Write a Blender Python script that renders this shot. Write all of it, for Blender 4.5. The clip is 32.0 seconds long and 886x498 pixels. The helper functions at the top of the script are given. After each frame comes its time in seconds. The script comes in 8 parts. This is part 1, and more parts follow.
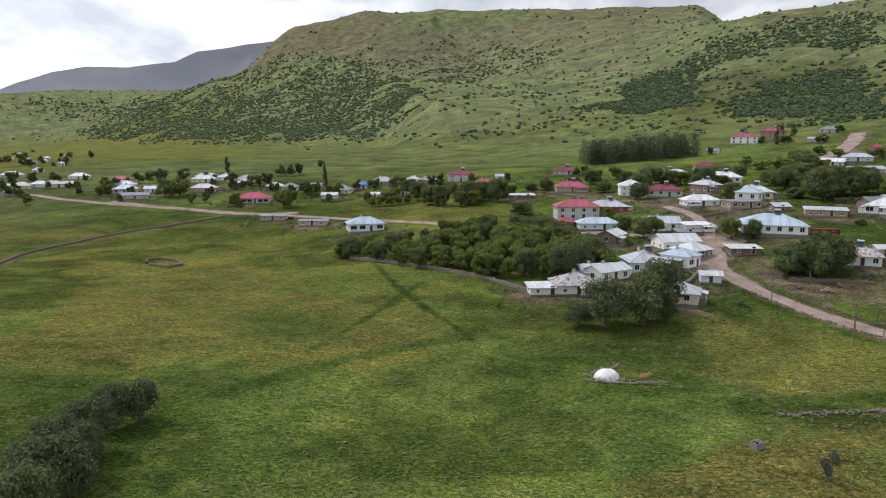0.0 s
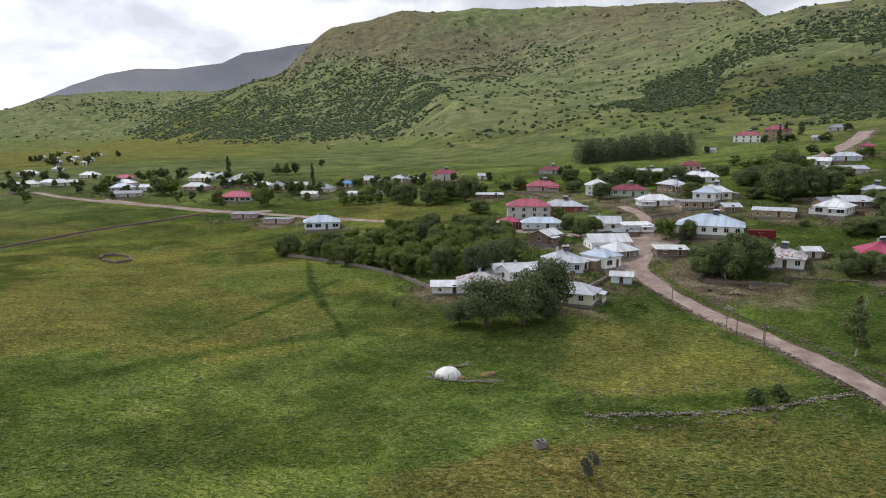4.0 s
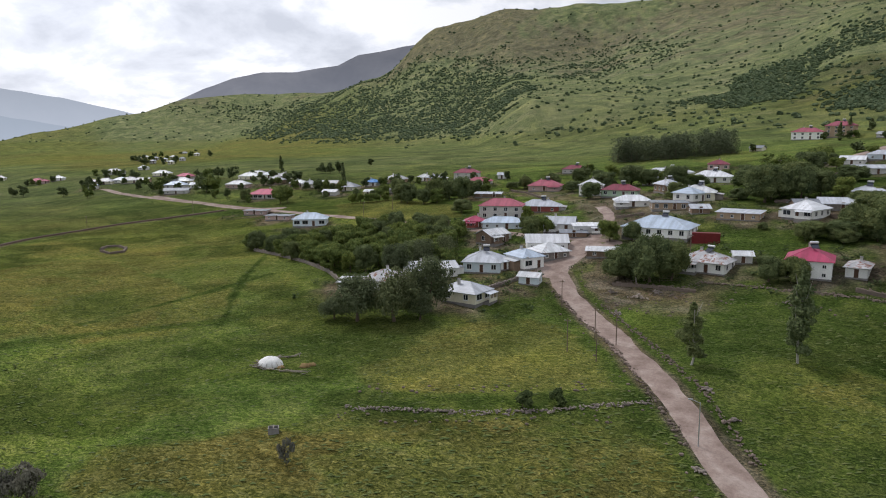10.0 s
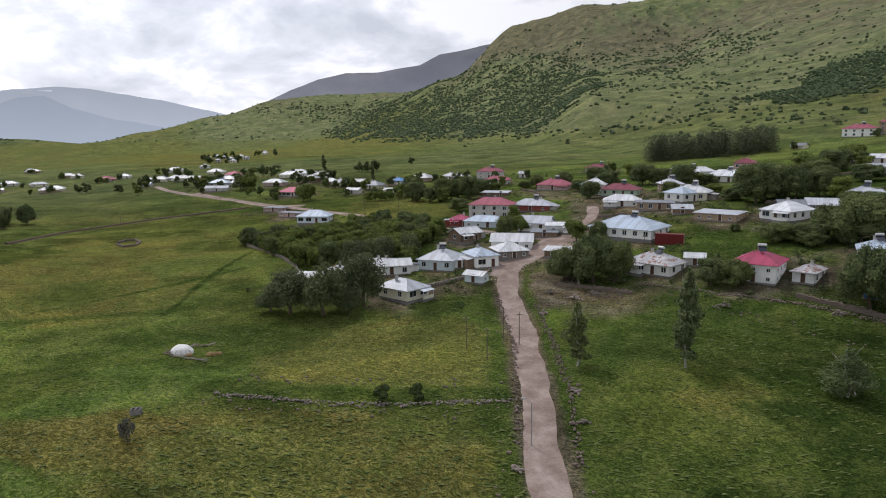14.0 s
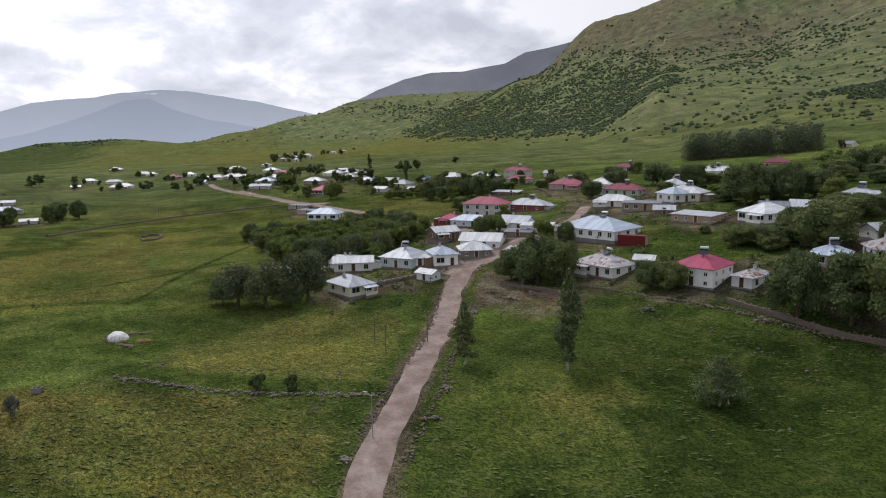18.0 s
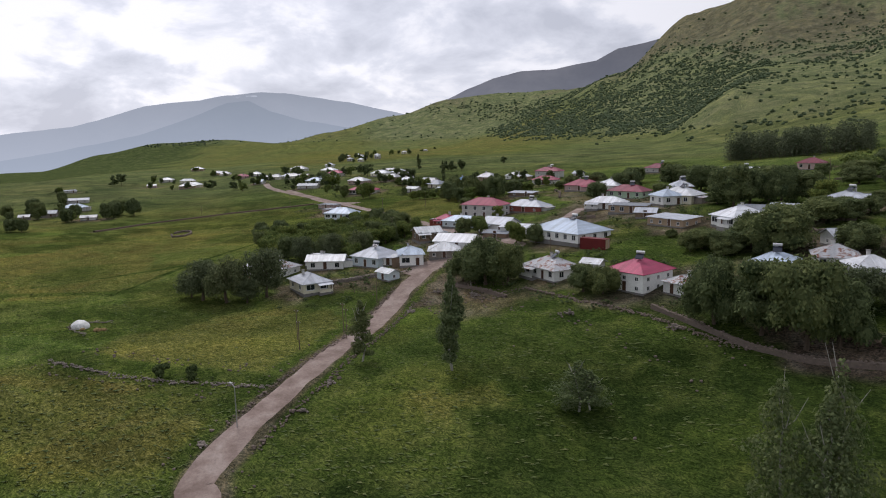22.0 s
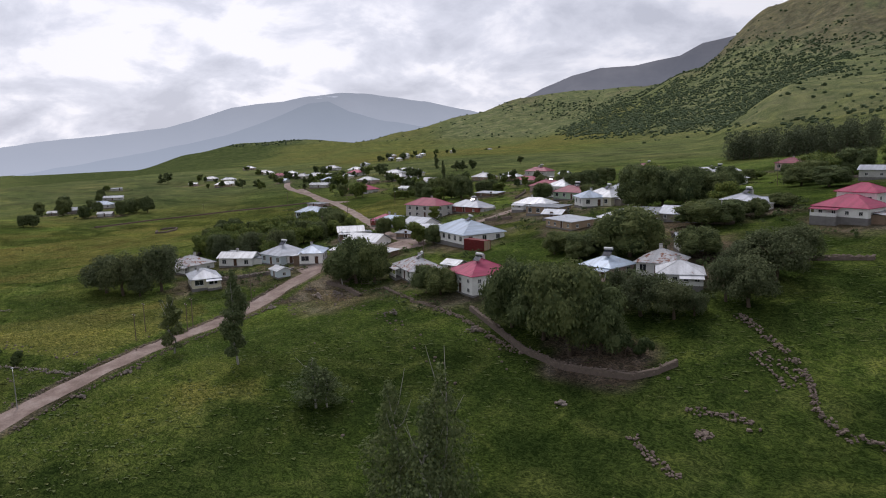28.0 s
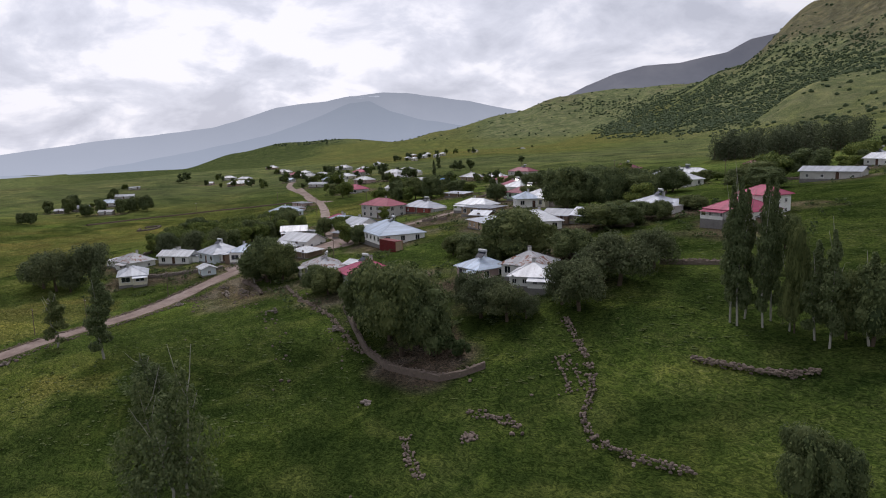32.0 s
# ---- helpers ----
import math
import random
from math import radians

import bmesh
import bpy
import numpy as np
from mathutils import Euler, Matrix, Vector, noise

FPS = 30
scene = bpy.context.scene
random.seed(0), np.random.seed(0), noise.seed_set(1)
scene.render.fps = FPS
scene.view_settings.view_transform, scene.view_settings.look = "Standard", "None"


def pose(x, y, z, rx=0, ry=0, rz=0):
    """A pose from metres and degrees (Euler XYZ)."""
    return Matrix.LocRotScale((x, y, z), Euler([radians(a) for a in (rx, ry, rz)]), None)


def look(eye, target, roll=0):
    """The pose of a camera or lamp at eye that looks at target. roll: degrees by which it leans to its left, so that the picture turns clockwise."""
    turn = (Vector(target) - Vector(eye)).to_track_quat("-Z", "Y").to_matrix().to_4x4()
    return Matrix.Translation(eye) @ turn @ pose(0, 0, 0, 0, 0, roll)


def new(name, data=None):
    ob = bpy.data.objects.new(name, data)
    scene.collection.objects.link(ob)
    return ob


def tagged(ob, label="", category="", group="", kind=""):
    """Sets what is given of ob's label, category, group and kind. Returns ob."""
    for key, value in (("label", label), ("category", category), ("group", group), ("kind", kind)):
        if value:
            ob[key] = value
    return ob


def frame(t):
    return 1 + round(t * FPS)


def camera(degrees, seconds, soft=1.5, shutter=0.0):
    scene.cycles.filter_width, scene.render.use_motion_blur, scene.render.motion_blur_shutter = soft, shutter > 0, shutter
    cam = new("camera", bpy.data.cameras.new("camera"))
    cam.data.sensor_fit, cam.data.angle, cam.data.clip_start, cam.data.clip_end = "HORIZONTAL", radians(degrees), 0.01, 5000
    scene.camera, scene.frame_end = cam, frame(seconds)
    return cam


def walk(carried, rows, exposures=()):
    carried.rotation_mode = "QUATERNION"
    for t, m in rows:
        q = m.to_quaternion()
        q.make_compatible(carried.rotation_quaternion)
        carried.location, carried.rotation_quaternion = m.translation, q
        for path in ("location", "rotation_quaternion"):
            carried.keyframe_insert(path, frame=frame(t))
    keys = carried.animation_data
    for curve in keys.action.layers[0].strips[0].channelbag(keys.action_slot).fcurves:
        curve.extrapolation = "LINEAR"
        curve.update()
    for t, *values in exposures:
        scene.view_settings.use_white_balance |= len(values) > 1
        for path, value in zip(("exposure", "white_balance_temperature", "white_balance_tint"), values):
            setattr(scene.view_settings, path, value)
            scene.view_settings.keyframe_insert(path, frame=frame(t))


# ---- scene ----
cam = camera(65.0, 32.0, soft=1.05)
METRES, EYE, TILT, LEAN, TURN = 280.0, 43.4, -8.7, 0.0, 0.0
ROWS = [
    (0.0, 0.0, 0.0, 0.0, 0.0, 0.0, -0.0),
    (0.5, 0.0165, -0.0012, -0.0, 0.76, -0.01, -0.1),
    (1.0, 0.031, -0.0022, 0.0, 1.44, -0.03, -0.15),
    (1.5, 0.0477, -0.003, 0.0001, 2.23, -0.04, -0.25),
    (2.0, 0.0622, -0.0035, 0.0002, 2.9, -0.05, -0.34),
    (2.5, 0.0789, -0.0037, 0.0002, 3.64, -0.07, -0.43),
    (3.0, 0.0936, -0.0038, 0.0002, 3.75, -0.07, -0.46),
    (3.5, 0.1103, -0.0038, 0.0001, 3.73, -0.09, -0.45),
    (4.0, 0.1247, -0.0038, 0.0002, 3.78, -0.1, -0.47),
    (4.5, 0.1413, -0.0037, 0.0003, 4.0, -0.11, -0.48),
    (6.5, 0.2037, -0.0019, 0.0015, 6.77, -0.15, -0.8),
    (7.0, 0.2183, -0.0012, 0.0018, 7.57, -0.18, -0.89),
    (7.5, 0.235, -0.0, 0.0022, 8.53, -0.21, -1.01),
    (8.0, 0.2497, 0.0008, 0.0024, 9.41, -0.24, -1.1),
    (8.5, 0.2662, 0.0024, 0.0026, 10.43, -0.28, -1.24),
    (9.0, 0.2807, 0.004, 0.0028, 11.37, -0.31, -1.34),
    (9.5, 0.2974, 0.0059, 0.0029, 12.4, -0.36, -1.44),
    (10.0, 0.3119, 0.0077, 0.0032, 13.22, -0.4, -1.54),
    (10.5, 0.3284, 0.0102, 0.0036, 14.13, -0.43, -1.63),
    (11.0, 0.3428, 0.0126, 0.0039, 14.94, -0.47, -1.73),
    (11.5, 0.3592, 0.0155, 0.0045, 15.85, -0.52, -1.84),
    (12.0, 0.3736, 0.0183, 0.005, 16.66, -0.57, -1.92),
    (12.5, 0.3899, 0.0218, 0.0054, 17.56, -0.61, -2.01),
    (13.0, 0.4041, 0.0251, 0.0058, 18.38, -0.65, -2.1),
    (13.5, 0.4202, 0.0291, 0.0063, 19.32, -0.71, -2.21),
    (14.0, 0.4344, 0.0327, 0.0069, 20.16, -0.76, -2.29),
    (14.5, 0.4495, 0.0369, 0.0074, 21.19, -0.81, -2.38),
    (16.5, 0.5085, 0.0565, 0.0095, 25.31, -1.05, -2.82),
    (17.0, 0.5232, 0.0618, 0.0105, 25.97, -1.11, -2.9),
    (17.5, 0.5377, 0.0672, 0.0115, 26.66, -1.16, -2.98),
    (18.0, 0.5521, 0.073, 0.0126, 27.39, -1.21, -3.07),
    (18.5, 0.5666, 0.0788, 0.0139, 28.15, -1.25, -3.16),
    (19.0, 0.5809, 0.0849, 0.0151, 28.97, -1.31, -3.23),
    (19.5, 0.5952, 0.0913, 0.0164, 29.84, -1.37, -3.31),
    (20.0, 0.6093, 0.0979, 0.0175, 30.78, -1.43, -3.4),
    (20.5, 0.6234, 0.1048, 0.0186, 31.74, -1.5, -3.47),
    (21.0, 0.6374, 0.1119, 0.0196, 32.8, -1.59, -3.55),
    (21.5, 0.6514, 0.1191, 0.0207, 33.92, -1.67, -3.67),
    (22.0, 0.6651, 0.1267, 0.0219, 35.01, -1.75, -3.75),
    (22.5, 0.6787, 0.1344, 0.0232, 36.14, -1.84, -3.86),
    (23.0, 0.6922, 0.1424, 0.0245, 37.26, -1.93, -3.95),
    (23.5, 0.7055, 0.1507, 0.0258, 38.27, -2.01, -4.05),
    (24.0, 0.7187, 0.1593, 0.0269, 39.26, -2.09, -4.13),
    (24.5, 0.7317, 0.1681, 0.0282, 40.24, -2.17, -4.24),
    (26.5, 0.7825, 0.2055, 0.0334, 42.15, -2.33, -4.35),
    (27.0, 0.7949, 0.2152, 0.0347, 42.06, -2.33, -4.35),
    (27.5, 0.8072, 0.2251, 0.0357, 41.96, -2.34, -4.34),
    (28.0, 0.8186, 0.2345, 0.0367, 41.88, -2.34, -4.33),
    (28.5, 0.8315, 0.2454, 0.0378, 41.79, -2.34, -4.33),
    (29.0, 0.8426, 0.2546, 0.0389, 42.01, -2.38, -4.34),
    (29.5, 0.8553, 0.2655, 0.0403, 42.74, -2.45, -4.41),
    (30.0, 0.8664, 0.2751, 0.0417, 43.58, -2.52, -4.47),
    (30.5, 0.8789, 0.2861, 0.0433, 44.63, -2.61, -4.56),
    (31.0, 0.8898, 0.2959, 0.0447, 45.54, -2.69, -4.65),
    (31.5, 0.9023, 0.3072, 0.0464, 45.77, -2.72, -4.65),
    (32.0, 0.9116, 0.3153, 0.048, 45.61, -2.71, -4.64),
]
walk(cam, [(t, pose(0, 0, EYE, TILT, LEAN, TURN) @ pose(METRES * x, METRES * y, METRES * z, 90 + pitch, roll, yaw)) for t, x, y, z, yaw, pitch, roll in ROWS],
     exposures=[(0.0, 0.18, 6350, 12), (9.0, 0.02, 6310, 13), (17.0, -0.17, 6290, 15), (24.0, -0.33, 6240, 17), (32.0, -0.35, 6260, 18)])

# ---- sky, sun ----
world = bpy.data.worlds.new("overcast_sky")
scene.world = world
world.use_nodes = True
wn, wl = world.node_tree.nodes, world.node_tree.links
wn.clear()


def wnode(kind, **values):
    n = wn.new(kind)
    for k, v in values.items():
        n.inputs[k].default_value = v
    return n


SUN_ELEVATION, SUN_ROTATION = radians(54), radians(-60)
sky = wn.new("ShaderNodeTexSky")
sky.sky_type, sky.sun_disc, sky.sun_elevation, sky.sun_rotation = "NISHITA", False, SUN_ELEVATION, SUN_ROTATION
sky.air_density, sky.dust_density = 1.0, 3.0
coord = wn.new("ShaderNodeTexCoord")
split = wn.new("ShaderNodeSeparateXYZ")
wl.new(coord.outputs["Generated"], split.inputs[0])
# cloud layer: project the direction onto a high flat sheet, so that clouds shrink towards the horizon
lift = wn.new("ShaderNodeMath")
lift.operation = "ADD"
lift.inputs[1].default_value = 0.42
wl.new(split.outputs["Z"], lift.inputs[0])
clampz = wn.new("ShaderNodeMath")
clampz.operation = "MAXIMUM"
clampz.inputs[1].default_value = 0.12
wl.new(lift.outputs[0], clampz.inputs[0])
flat = wn.new("ShaderNodeVectorMath")
flat.operation = "DIVIDE"
wl.new(coord.outputs["Generated"], flat.inputs[0])
both = wn.new("ShaderNodeCombineXYZ")
for k in range(3):
    wl.new(clampz.outputs[0], both.inputs[k])
wl.new(both.outputs[0], flat.inputs[1])
big = wnode("ShaderNodeTexNoise", Scale=3.6, Detail=12.0, Roughness=0.57, Distortion=0.25)
wl.new(flat.outputs[0], big.inputs["Vector"])
ramp = wn.new("ShaderNodeValToRGB")
ramp.color_ramp.elements[0].position, ramp.color_ramp.elements[0].color = 0.36, (0.58, 0.61, 0.665, 1)
ramp.color_ramp.elements[1].position, ramp.color_ramp.elements[1].color = 0.57, (0.98, 0.99, 1.0, 1)
e = ramp.color_ramp.elements.new(0.49)
e.color = (0.76, 0.79, 0.84, 1)
wl.new(big.outputs["Fac"], ramp.inputs[0])
mix = wn.new("ShaderNodeMix")
mix.data_type = "RGBA"
mix.inputs[0].default_value = 0.9
wl.new(sky.outputs[0], mix.inputs[6])
gain = wn.new("ShaderNodeMix")
gain.data_type, gain.blend_type = "RGBA", "MULTIPLY"
gain.inputs[0].default_value = 1.0
gain.inputs[7].default_value = (12.0, 12.0, 12.0, 1)
wl.new(ramp.outputs[0], gain.inputs[6])
# thinner cloud towards the sun
side = wn.new("ShaderNodeVectorMath")
side.operation = "DOT_PRODUCT"
side.inputs[1].default_value = (-0.87, 0.5, 0.0)
wl.new(coord.outputs["Generated"], side.inputs[0])
towards = wn.new("ShaderNodeMapRange")
for key, value in (("From Min", 0.4), ("From Max", 1.0), ("To Min", 0.70), ("To Max", 1.10)):
    towards.inputs[key].default_value = value
wl.new(side.outputs["Value"], towards.inputs["Value"])
thin = wn.new("ShaderNodeVectorMath")
thin.operation = "SCALE"
wl.new(gain.outputs[2], thin.inputs[0])
wl.new(towards.outputs[0], thin.inputs["Scale"])
wl.new(thin.outputs[0], mix.inputs[7])
back = wnode("ShaderNodeBackground", Strength=0.1)
wl.new(mix.outputs[2], back.inputs[0])
out = wn.new("ShaderNodeOutputWorld")
wl.new(back.outputs[0], out.inputs[0])

sun = new("sun", bpy.data.lights.new("sun", "SUN"))
sun.data.energy, sun.data.angle, sun.data.color = 1.85, radians(12), (1.0, 0.96, 0.9)
sun.matrix_world = look((0, 0, 300), (0 + 300 * math.sin(radians(60)) / math.tan(SUN_ELEVATION) * 1.0, -300 * math.cos(radians(60)) / math.tan(SUN_ELEVATION), 0))

# ---- materials ----
def material(name, rough=0.8, metal=0.0, spec=0.3):
    m = bpy.data.materials.new(name)
    m.use_nodes = True
    b = m.node_tree.nodes["Principled BSDF"]
    b.inputs["Roughness"].default_value, b.inputs["Metallic"].default_value = rough, metal
    b.inputs["Specular IOR Level"].default_value = spec
    return m, m.node_tree.nodes, m.node_tree.links, b


def tex(n, l, scale, detail=4.0, rough=0.55, stretch=None, where="Object", distortion=0.0):
    c = n.new("ShaderNodeTexCoord")
    t = n.new("ShaderNodeTexNoise")
    t.inputs["Scale"].default_value, t.inputs["Detail"].default_value, t.inputs["Roughness"].default_value = scale, detail, rough
    t.inputs["Distortion"].default_value = distortion
    if stretch:
        mp = n.new("ShaderNodeMapping")
        mp.inputs["Scale"].default_value = stretch[:3]
        if len(stretch) > 3:
            mp.inputs["Rotation"].default_value = (0, 0, radians(stretch[3]))
        l.new(c.outputs[where], mp.inputs[0])
        l.new(mp.outputs[0], t.inputs["Vector"])
    else:
        l.new(c.outputs[where], t.inputs["Vector"])
    return t.outputs["Fac"]


def ramp_of(n, l, fac, *stops):
    r = n.new("ShaderNodeValToRGB")
    els = r.color_ramp.elements
    els[0].position, els[0].color = stops[0][0], (*stops[0][1], 1)
    els[1].position, els[1].color = stops[-1][0], (*stops[-1][1], 1)
    for p, c in stops[1:-1]:
        els.new(p).color = (*c, 1)
    l.new(fac, r.inputs[0])
    return r.outputs[0]


def blend(n, l, fac, a, b, mode="MIX"):
    m = n.new("ShaderNodeMix")
    m.data_type, m.blend_type = "RGBA", mode
    for value, slot in ((fac, 0), (a, 6), (b, 7)):
        if isinstance(value, (int, float)):
            m.inputs[slot].default_value = value
        elif isinstance(value, tuple):
            m.inputs[slot].default_value = (*value, 1)
        else:
            l.new(value, m.inputs[slot])
    return m.outputs[2]


def arith(n, l, op, a, b=0.0, c=None):
    m = n.new("ShaderNodeMath")
    m.operation = op
    for k, v in enumerate((a, b) if c is None else (a, b, c)):
        if isinstance(v, (int, float)):
            m.inputs[k].default_value = v
        else:
            l.new(v, m.inputs[k])
    return m.outputs[0]


def bump(n, l, b, height, strength=0.4, distance=0.05):
    k = n.new("ShaderNodeBump")
    k.inputs["Strength"].default_value, k.inputs["Distance"].default_value = strength, distance
    l.new(height, k.inputs["Height"])
    l.new(k.outputs[0], b.inputs["Normal"])


def shade(c, f):
    return tuple(min(1.0, v * f) for v in c)


def plain(name, colour, rough=0.8, metal=0.0, scale=0.8, vary=0.25, grain=6.0, relief=0.15, spec=0.3, chance=0.12):
    """A surface with stains, grain and a different tone for each object."""
    m, n, l, b = material(name, rough, metal, spec)
    stain = tex(n, l, scale, 5.0, 0.62)
    fine = tex(n, l, grain, 3.0)
    c = ramp_of(n, l, stain, (0.3, shade(colour, 1 - vary)), (0.52, colour), (0.72, shade(colour, 1 + vary * 0.5)))
    c = blend(n, l, 0.35, c, ramp_of(n, l, fine, (0.35, shade(colour, 0.8)), (0.65, shade(colour, 1.12))))
    if chance:
        info = n.new("ShaderNodeObjectInfo")
        g = arith(n, l, "MULTIPLY_ADD", info.outputs["Random"], chance * 2, 1 - chance)
        cc = n.new("ShaderNodeCombineXYZ")
        for k in range(3):
            l.new(g, cc.inputs[k])
        c = blend(n, l, 1.0, c, cc.outputs[0], "MULTIPLY")
    l.new(c, b.inputs["Base Color"])
    bump(n, l, b, fine, relief, 0.02)
    return m


def sheet_roof(name, colour, rust=0.1, rough=0.45, metal=0.25):
    """Painted or zinc sheet metal, streaked down the slope, with rust."""
    m, n, l, b = material(name, rough, metal, 0.4)
    patch = tex(n, l, 0.45, 5.0, 0.65)
    fine = tex(n, l, 3.0, 4.0)
    c = ramp_of(n, l, patch, (0.3, shade(colour, 0.78)), (0.5, colour), (0.7, shade(colour, 1.12)))
    c = blend(n, l, 0.3, c, ramp_of(n, l, fine, (0.3, shade(colour, 0.6)), (0.7, shade(colour, 1.2))))
    sheet = tex(n, l, 1.1, 2.0, 0.4, (1.0, 0.08, 0.08))
    c = blend(n, l, 0.5, c, blend(n, l, 1.0, c, ramp_of(n, l, sheet, (0.35, (0.74, 0.74, 0.74)), (0.65, (1.25, 1.25, 1.25))), "MULTIPLY"))
    wear = tex(n, l, 0.7, 6.0, 0.7, (1.0, 1.0, 1.0), distortion=0.6)
    mask = ramp_of(n, l, wear, (0.66 - rust * 0.3, (0, 0, 0)), (0.74 - rust * 0.3, (1, 1, 1)))
    c = blend(n, l, mask, c, (0.20, 0.075, 0.04))
    info = n.new("ShaderNodeObjectInfo")
    g = arith(n, l, "MULTIPLY_ADD", info.outputs["Random"], 0.24, 0.88)
    cc = n.new("ShaderNodeCombineXYZ")
    for k in range(3):
        l.new(g, cc.inputs[k])
    c = blend(n, l, 1.0, c, cc.outputs[0], "MULTIPLY")
    l.new(c, b.inputs["Base Color"])
    r = arith(n, l, "MULTIPLY_ADD", fine, 0.3, rough - 0.1)
    l.new(r, b.inputs["Roughness"])
    bump(n, l, b, fine, 0.1, 0.02)
    return m


def leaves(name, dark, light, spread=0.5):
    """Foliage: each clump and each tree of its own tone, some light passing through."""
    m, n, l, b = material(name, 0.75, 0.0, 0.1)
    geo = n.new("ShaderNodeNewGeometry")
    info = n.new("ShaderNodeObjectInfo")
    c = ramp_of(n, l, geo.outputs["Random Per Island"], (0.0, dark), (1.0, light))
    tone = ramp_of(n, l, info.outputs["Random"], (0.0, (0.72, 0.78, 0.8)), (0.5, (1.0, 1.0, 1.0)), (1.0, (1.25, 1.15, 0.9)))
    c = blend(n, l, spread, c, blend(n, l, 1.0, c, tone, "MULTIPLY"))
    l.new(c, b.inputs["Base Color"])
    tr = n.new("ShaderNodeBsdfTranslucent")
    l.new(c, tr.inputs[0])
    mx = n.new("ShaderNodeMixShader")
    mx.inputs[0].default_value = 0.30
    l.new(b.outputs[0], mx.inputs[1])
    l.new(tr.outputs[0], mx.inputs[2])
    l.new(mx.outputs[0], n["Material Output"].inputs[0])
    return m


ROOFS = {
    "zinc": sheet_roof("zinc_sheet", (0.47, 0.50, 0.55), 0.06, 0.45, 0.12),
    "blue": sheet_roof("blue_grey_sheet", (0.42, 0.50, 0.60), 0.0, 0.45, 0.12),
    "white": sheet_roof("white_sheet", (0.62, 0.64, 0.67), 0.10, 0.45, 0.12),
    "pale": sheet_roof("pale_sheet", (0.53, 0.55, 0.57), 0.18, 0.45, 0.12),
    "rust": sheet_roof("rusted_sheet", (0.42, 0.43, 0.45), 0.48, 0.6, 0.1),
    "red": sheet_roof("crimson_sheet", (0.33, 0.045, 0.10), 0.0, 0.5, 0.1),
    "pink": sheet_roof("faded_red_sheet", (0.32, 0.08, 0.115), 0.05, 0.6, 0.0),
    "maroon": sheet_roof("maroon_sheet", (0.21, 0.04, 0.065), 0.03, 0.5, 0.1),
    "dull": sheet_roof("dull_sheet", (0.36, 0.37, 0.39), 0.22),
    "dark": sheet_roof("grey_sheet", (0.22, 0.24, 0.27), 0.14),
    "vivid": sheet_roof("blue_plastic_sheet", (0.06, 0.20, 0.46), 0.0, 0.5, 0.0),
}
WALLS = {
    "white": plain("white_render", (0.84, 0.84, 0.81), 0.9, vary=0.14),
    "cream": plain("cream_render", (0.76, 0.72, 0.56), 0.9, vary=0.14),
    "grey": plain("grey_render", (0.56, 0.55, 0.52), 0.9),
    "blue": plain("pale_blue_render", (0.64, 0.72, 0.76), 0.9, vary=0.12),
    "green": plain("pale_green_render", (0.42, 0.55, 0.40), 0.9, vary=0.12),
    "pink": plain("pink_render", (0.54, 0.40, 0.37), 0.9, vary=0.15),
    "redwall": plain("brick_red_render", (0.30, 0.09, 0.07), 0.9),
    "brown": plain("mud_brick", (0.24, 0.17, 0.12), 0.95, vary=0.35),
    "stone": plain("rubble_stone", (0.26, 0.23, 0.20), 0.95, vary=0.4, grain=2.5, relief=0.5),
    "tan": plain("tan_plaster", (0.42, 0.31, 0.21), 0.9, vary=0.2),
}
PLINTH = plain("plinth_stone", (0.22, 0.21, 0.20), 0.95, vary=0.35, grain=3.0, relief=0.4)
WOOD = plain("weathered_wood", (0.16, 0.12, 0.09), 0.85, vary=0.3)
FRAME = plain("window_frame_paint", (0.72, 0.72, 0.70), 0.5, vary=0.08)
DOORM = plain("brown_door_paint", (0.10, 0.05, 0.03), 0.5, vary=0.2)
STEEL = plain("galvanised_steel", (0.45, 0.46, 0.47), 0.4, 0.7, vary=0.15)
TANK = plain("white_tank", (0.7, 0.71, 0.72), 0.4, 0.1, vary=0.1)
SOLAR, sn, sl, sb = material("solar_glass", 0.12, 0.0, 0.5)
sb.inputs["Base Color"].default_value = (0.015, 0.02, 0.035, 1)
PANE, pn, pl, pb = material("window_glass", 0.08, 0.0, 0.5)
pb.inputs["Base Color"].default_value = (0.02, 0.025, 0.03, 1)
CONTAINER = plain("container_paint", (0.16, 0.02, 0.02), 0.55, 0.2, vary=0.25)
TARP = plain("white_tarpaulin", (0.74, 0.74, 0.72), 0.55, vary=0.12, scale=1.5)
BLUETARP = plain("blue_plastic", (0.03, 0.13, 0.42), 0.5, vary=0.2)
STONE = plain("field_stone", (0.27, 0.23, 0.20), 0.95, vary=0.3, chance=0.35, scale=2.0)
REDSTONE = plain("reddish_stone", (0.20, 0.158, 0.130), 0.95, vary=0.3, chance=0.3, scale=2.0)
DEADWOOD = plain("bleached_deadwood", (0.27, 0.235, 0.20), 0.9, vary=0.35)
BARK = plain("bark", (0.12, 0.09, 0.065), 0.95, vary=0.35, grain=5.0, relief=0.6)
PALEBARK = plain("pale_bark", (0.42, 0.40, 0.35), 0.9, vary=0.4, grain=4.0, relief=0.4)
HAY = plain("old_hay", (0.26, 0.18, 0.08), 0.95, vary=0.3, relief=0.5)
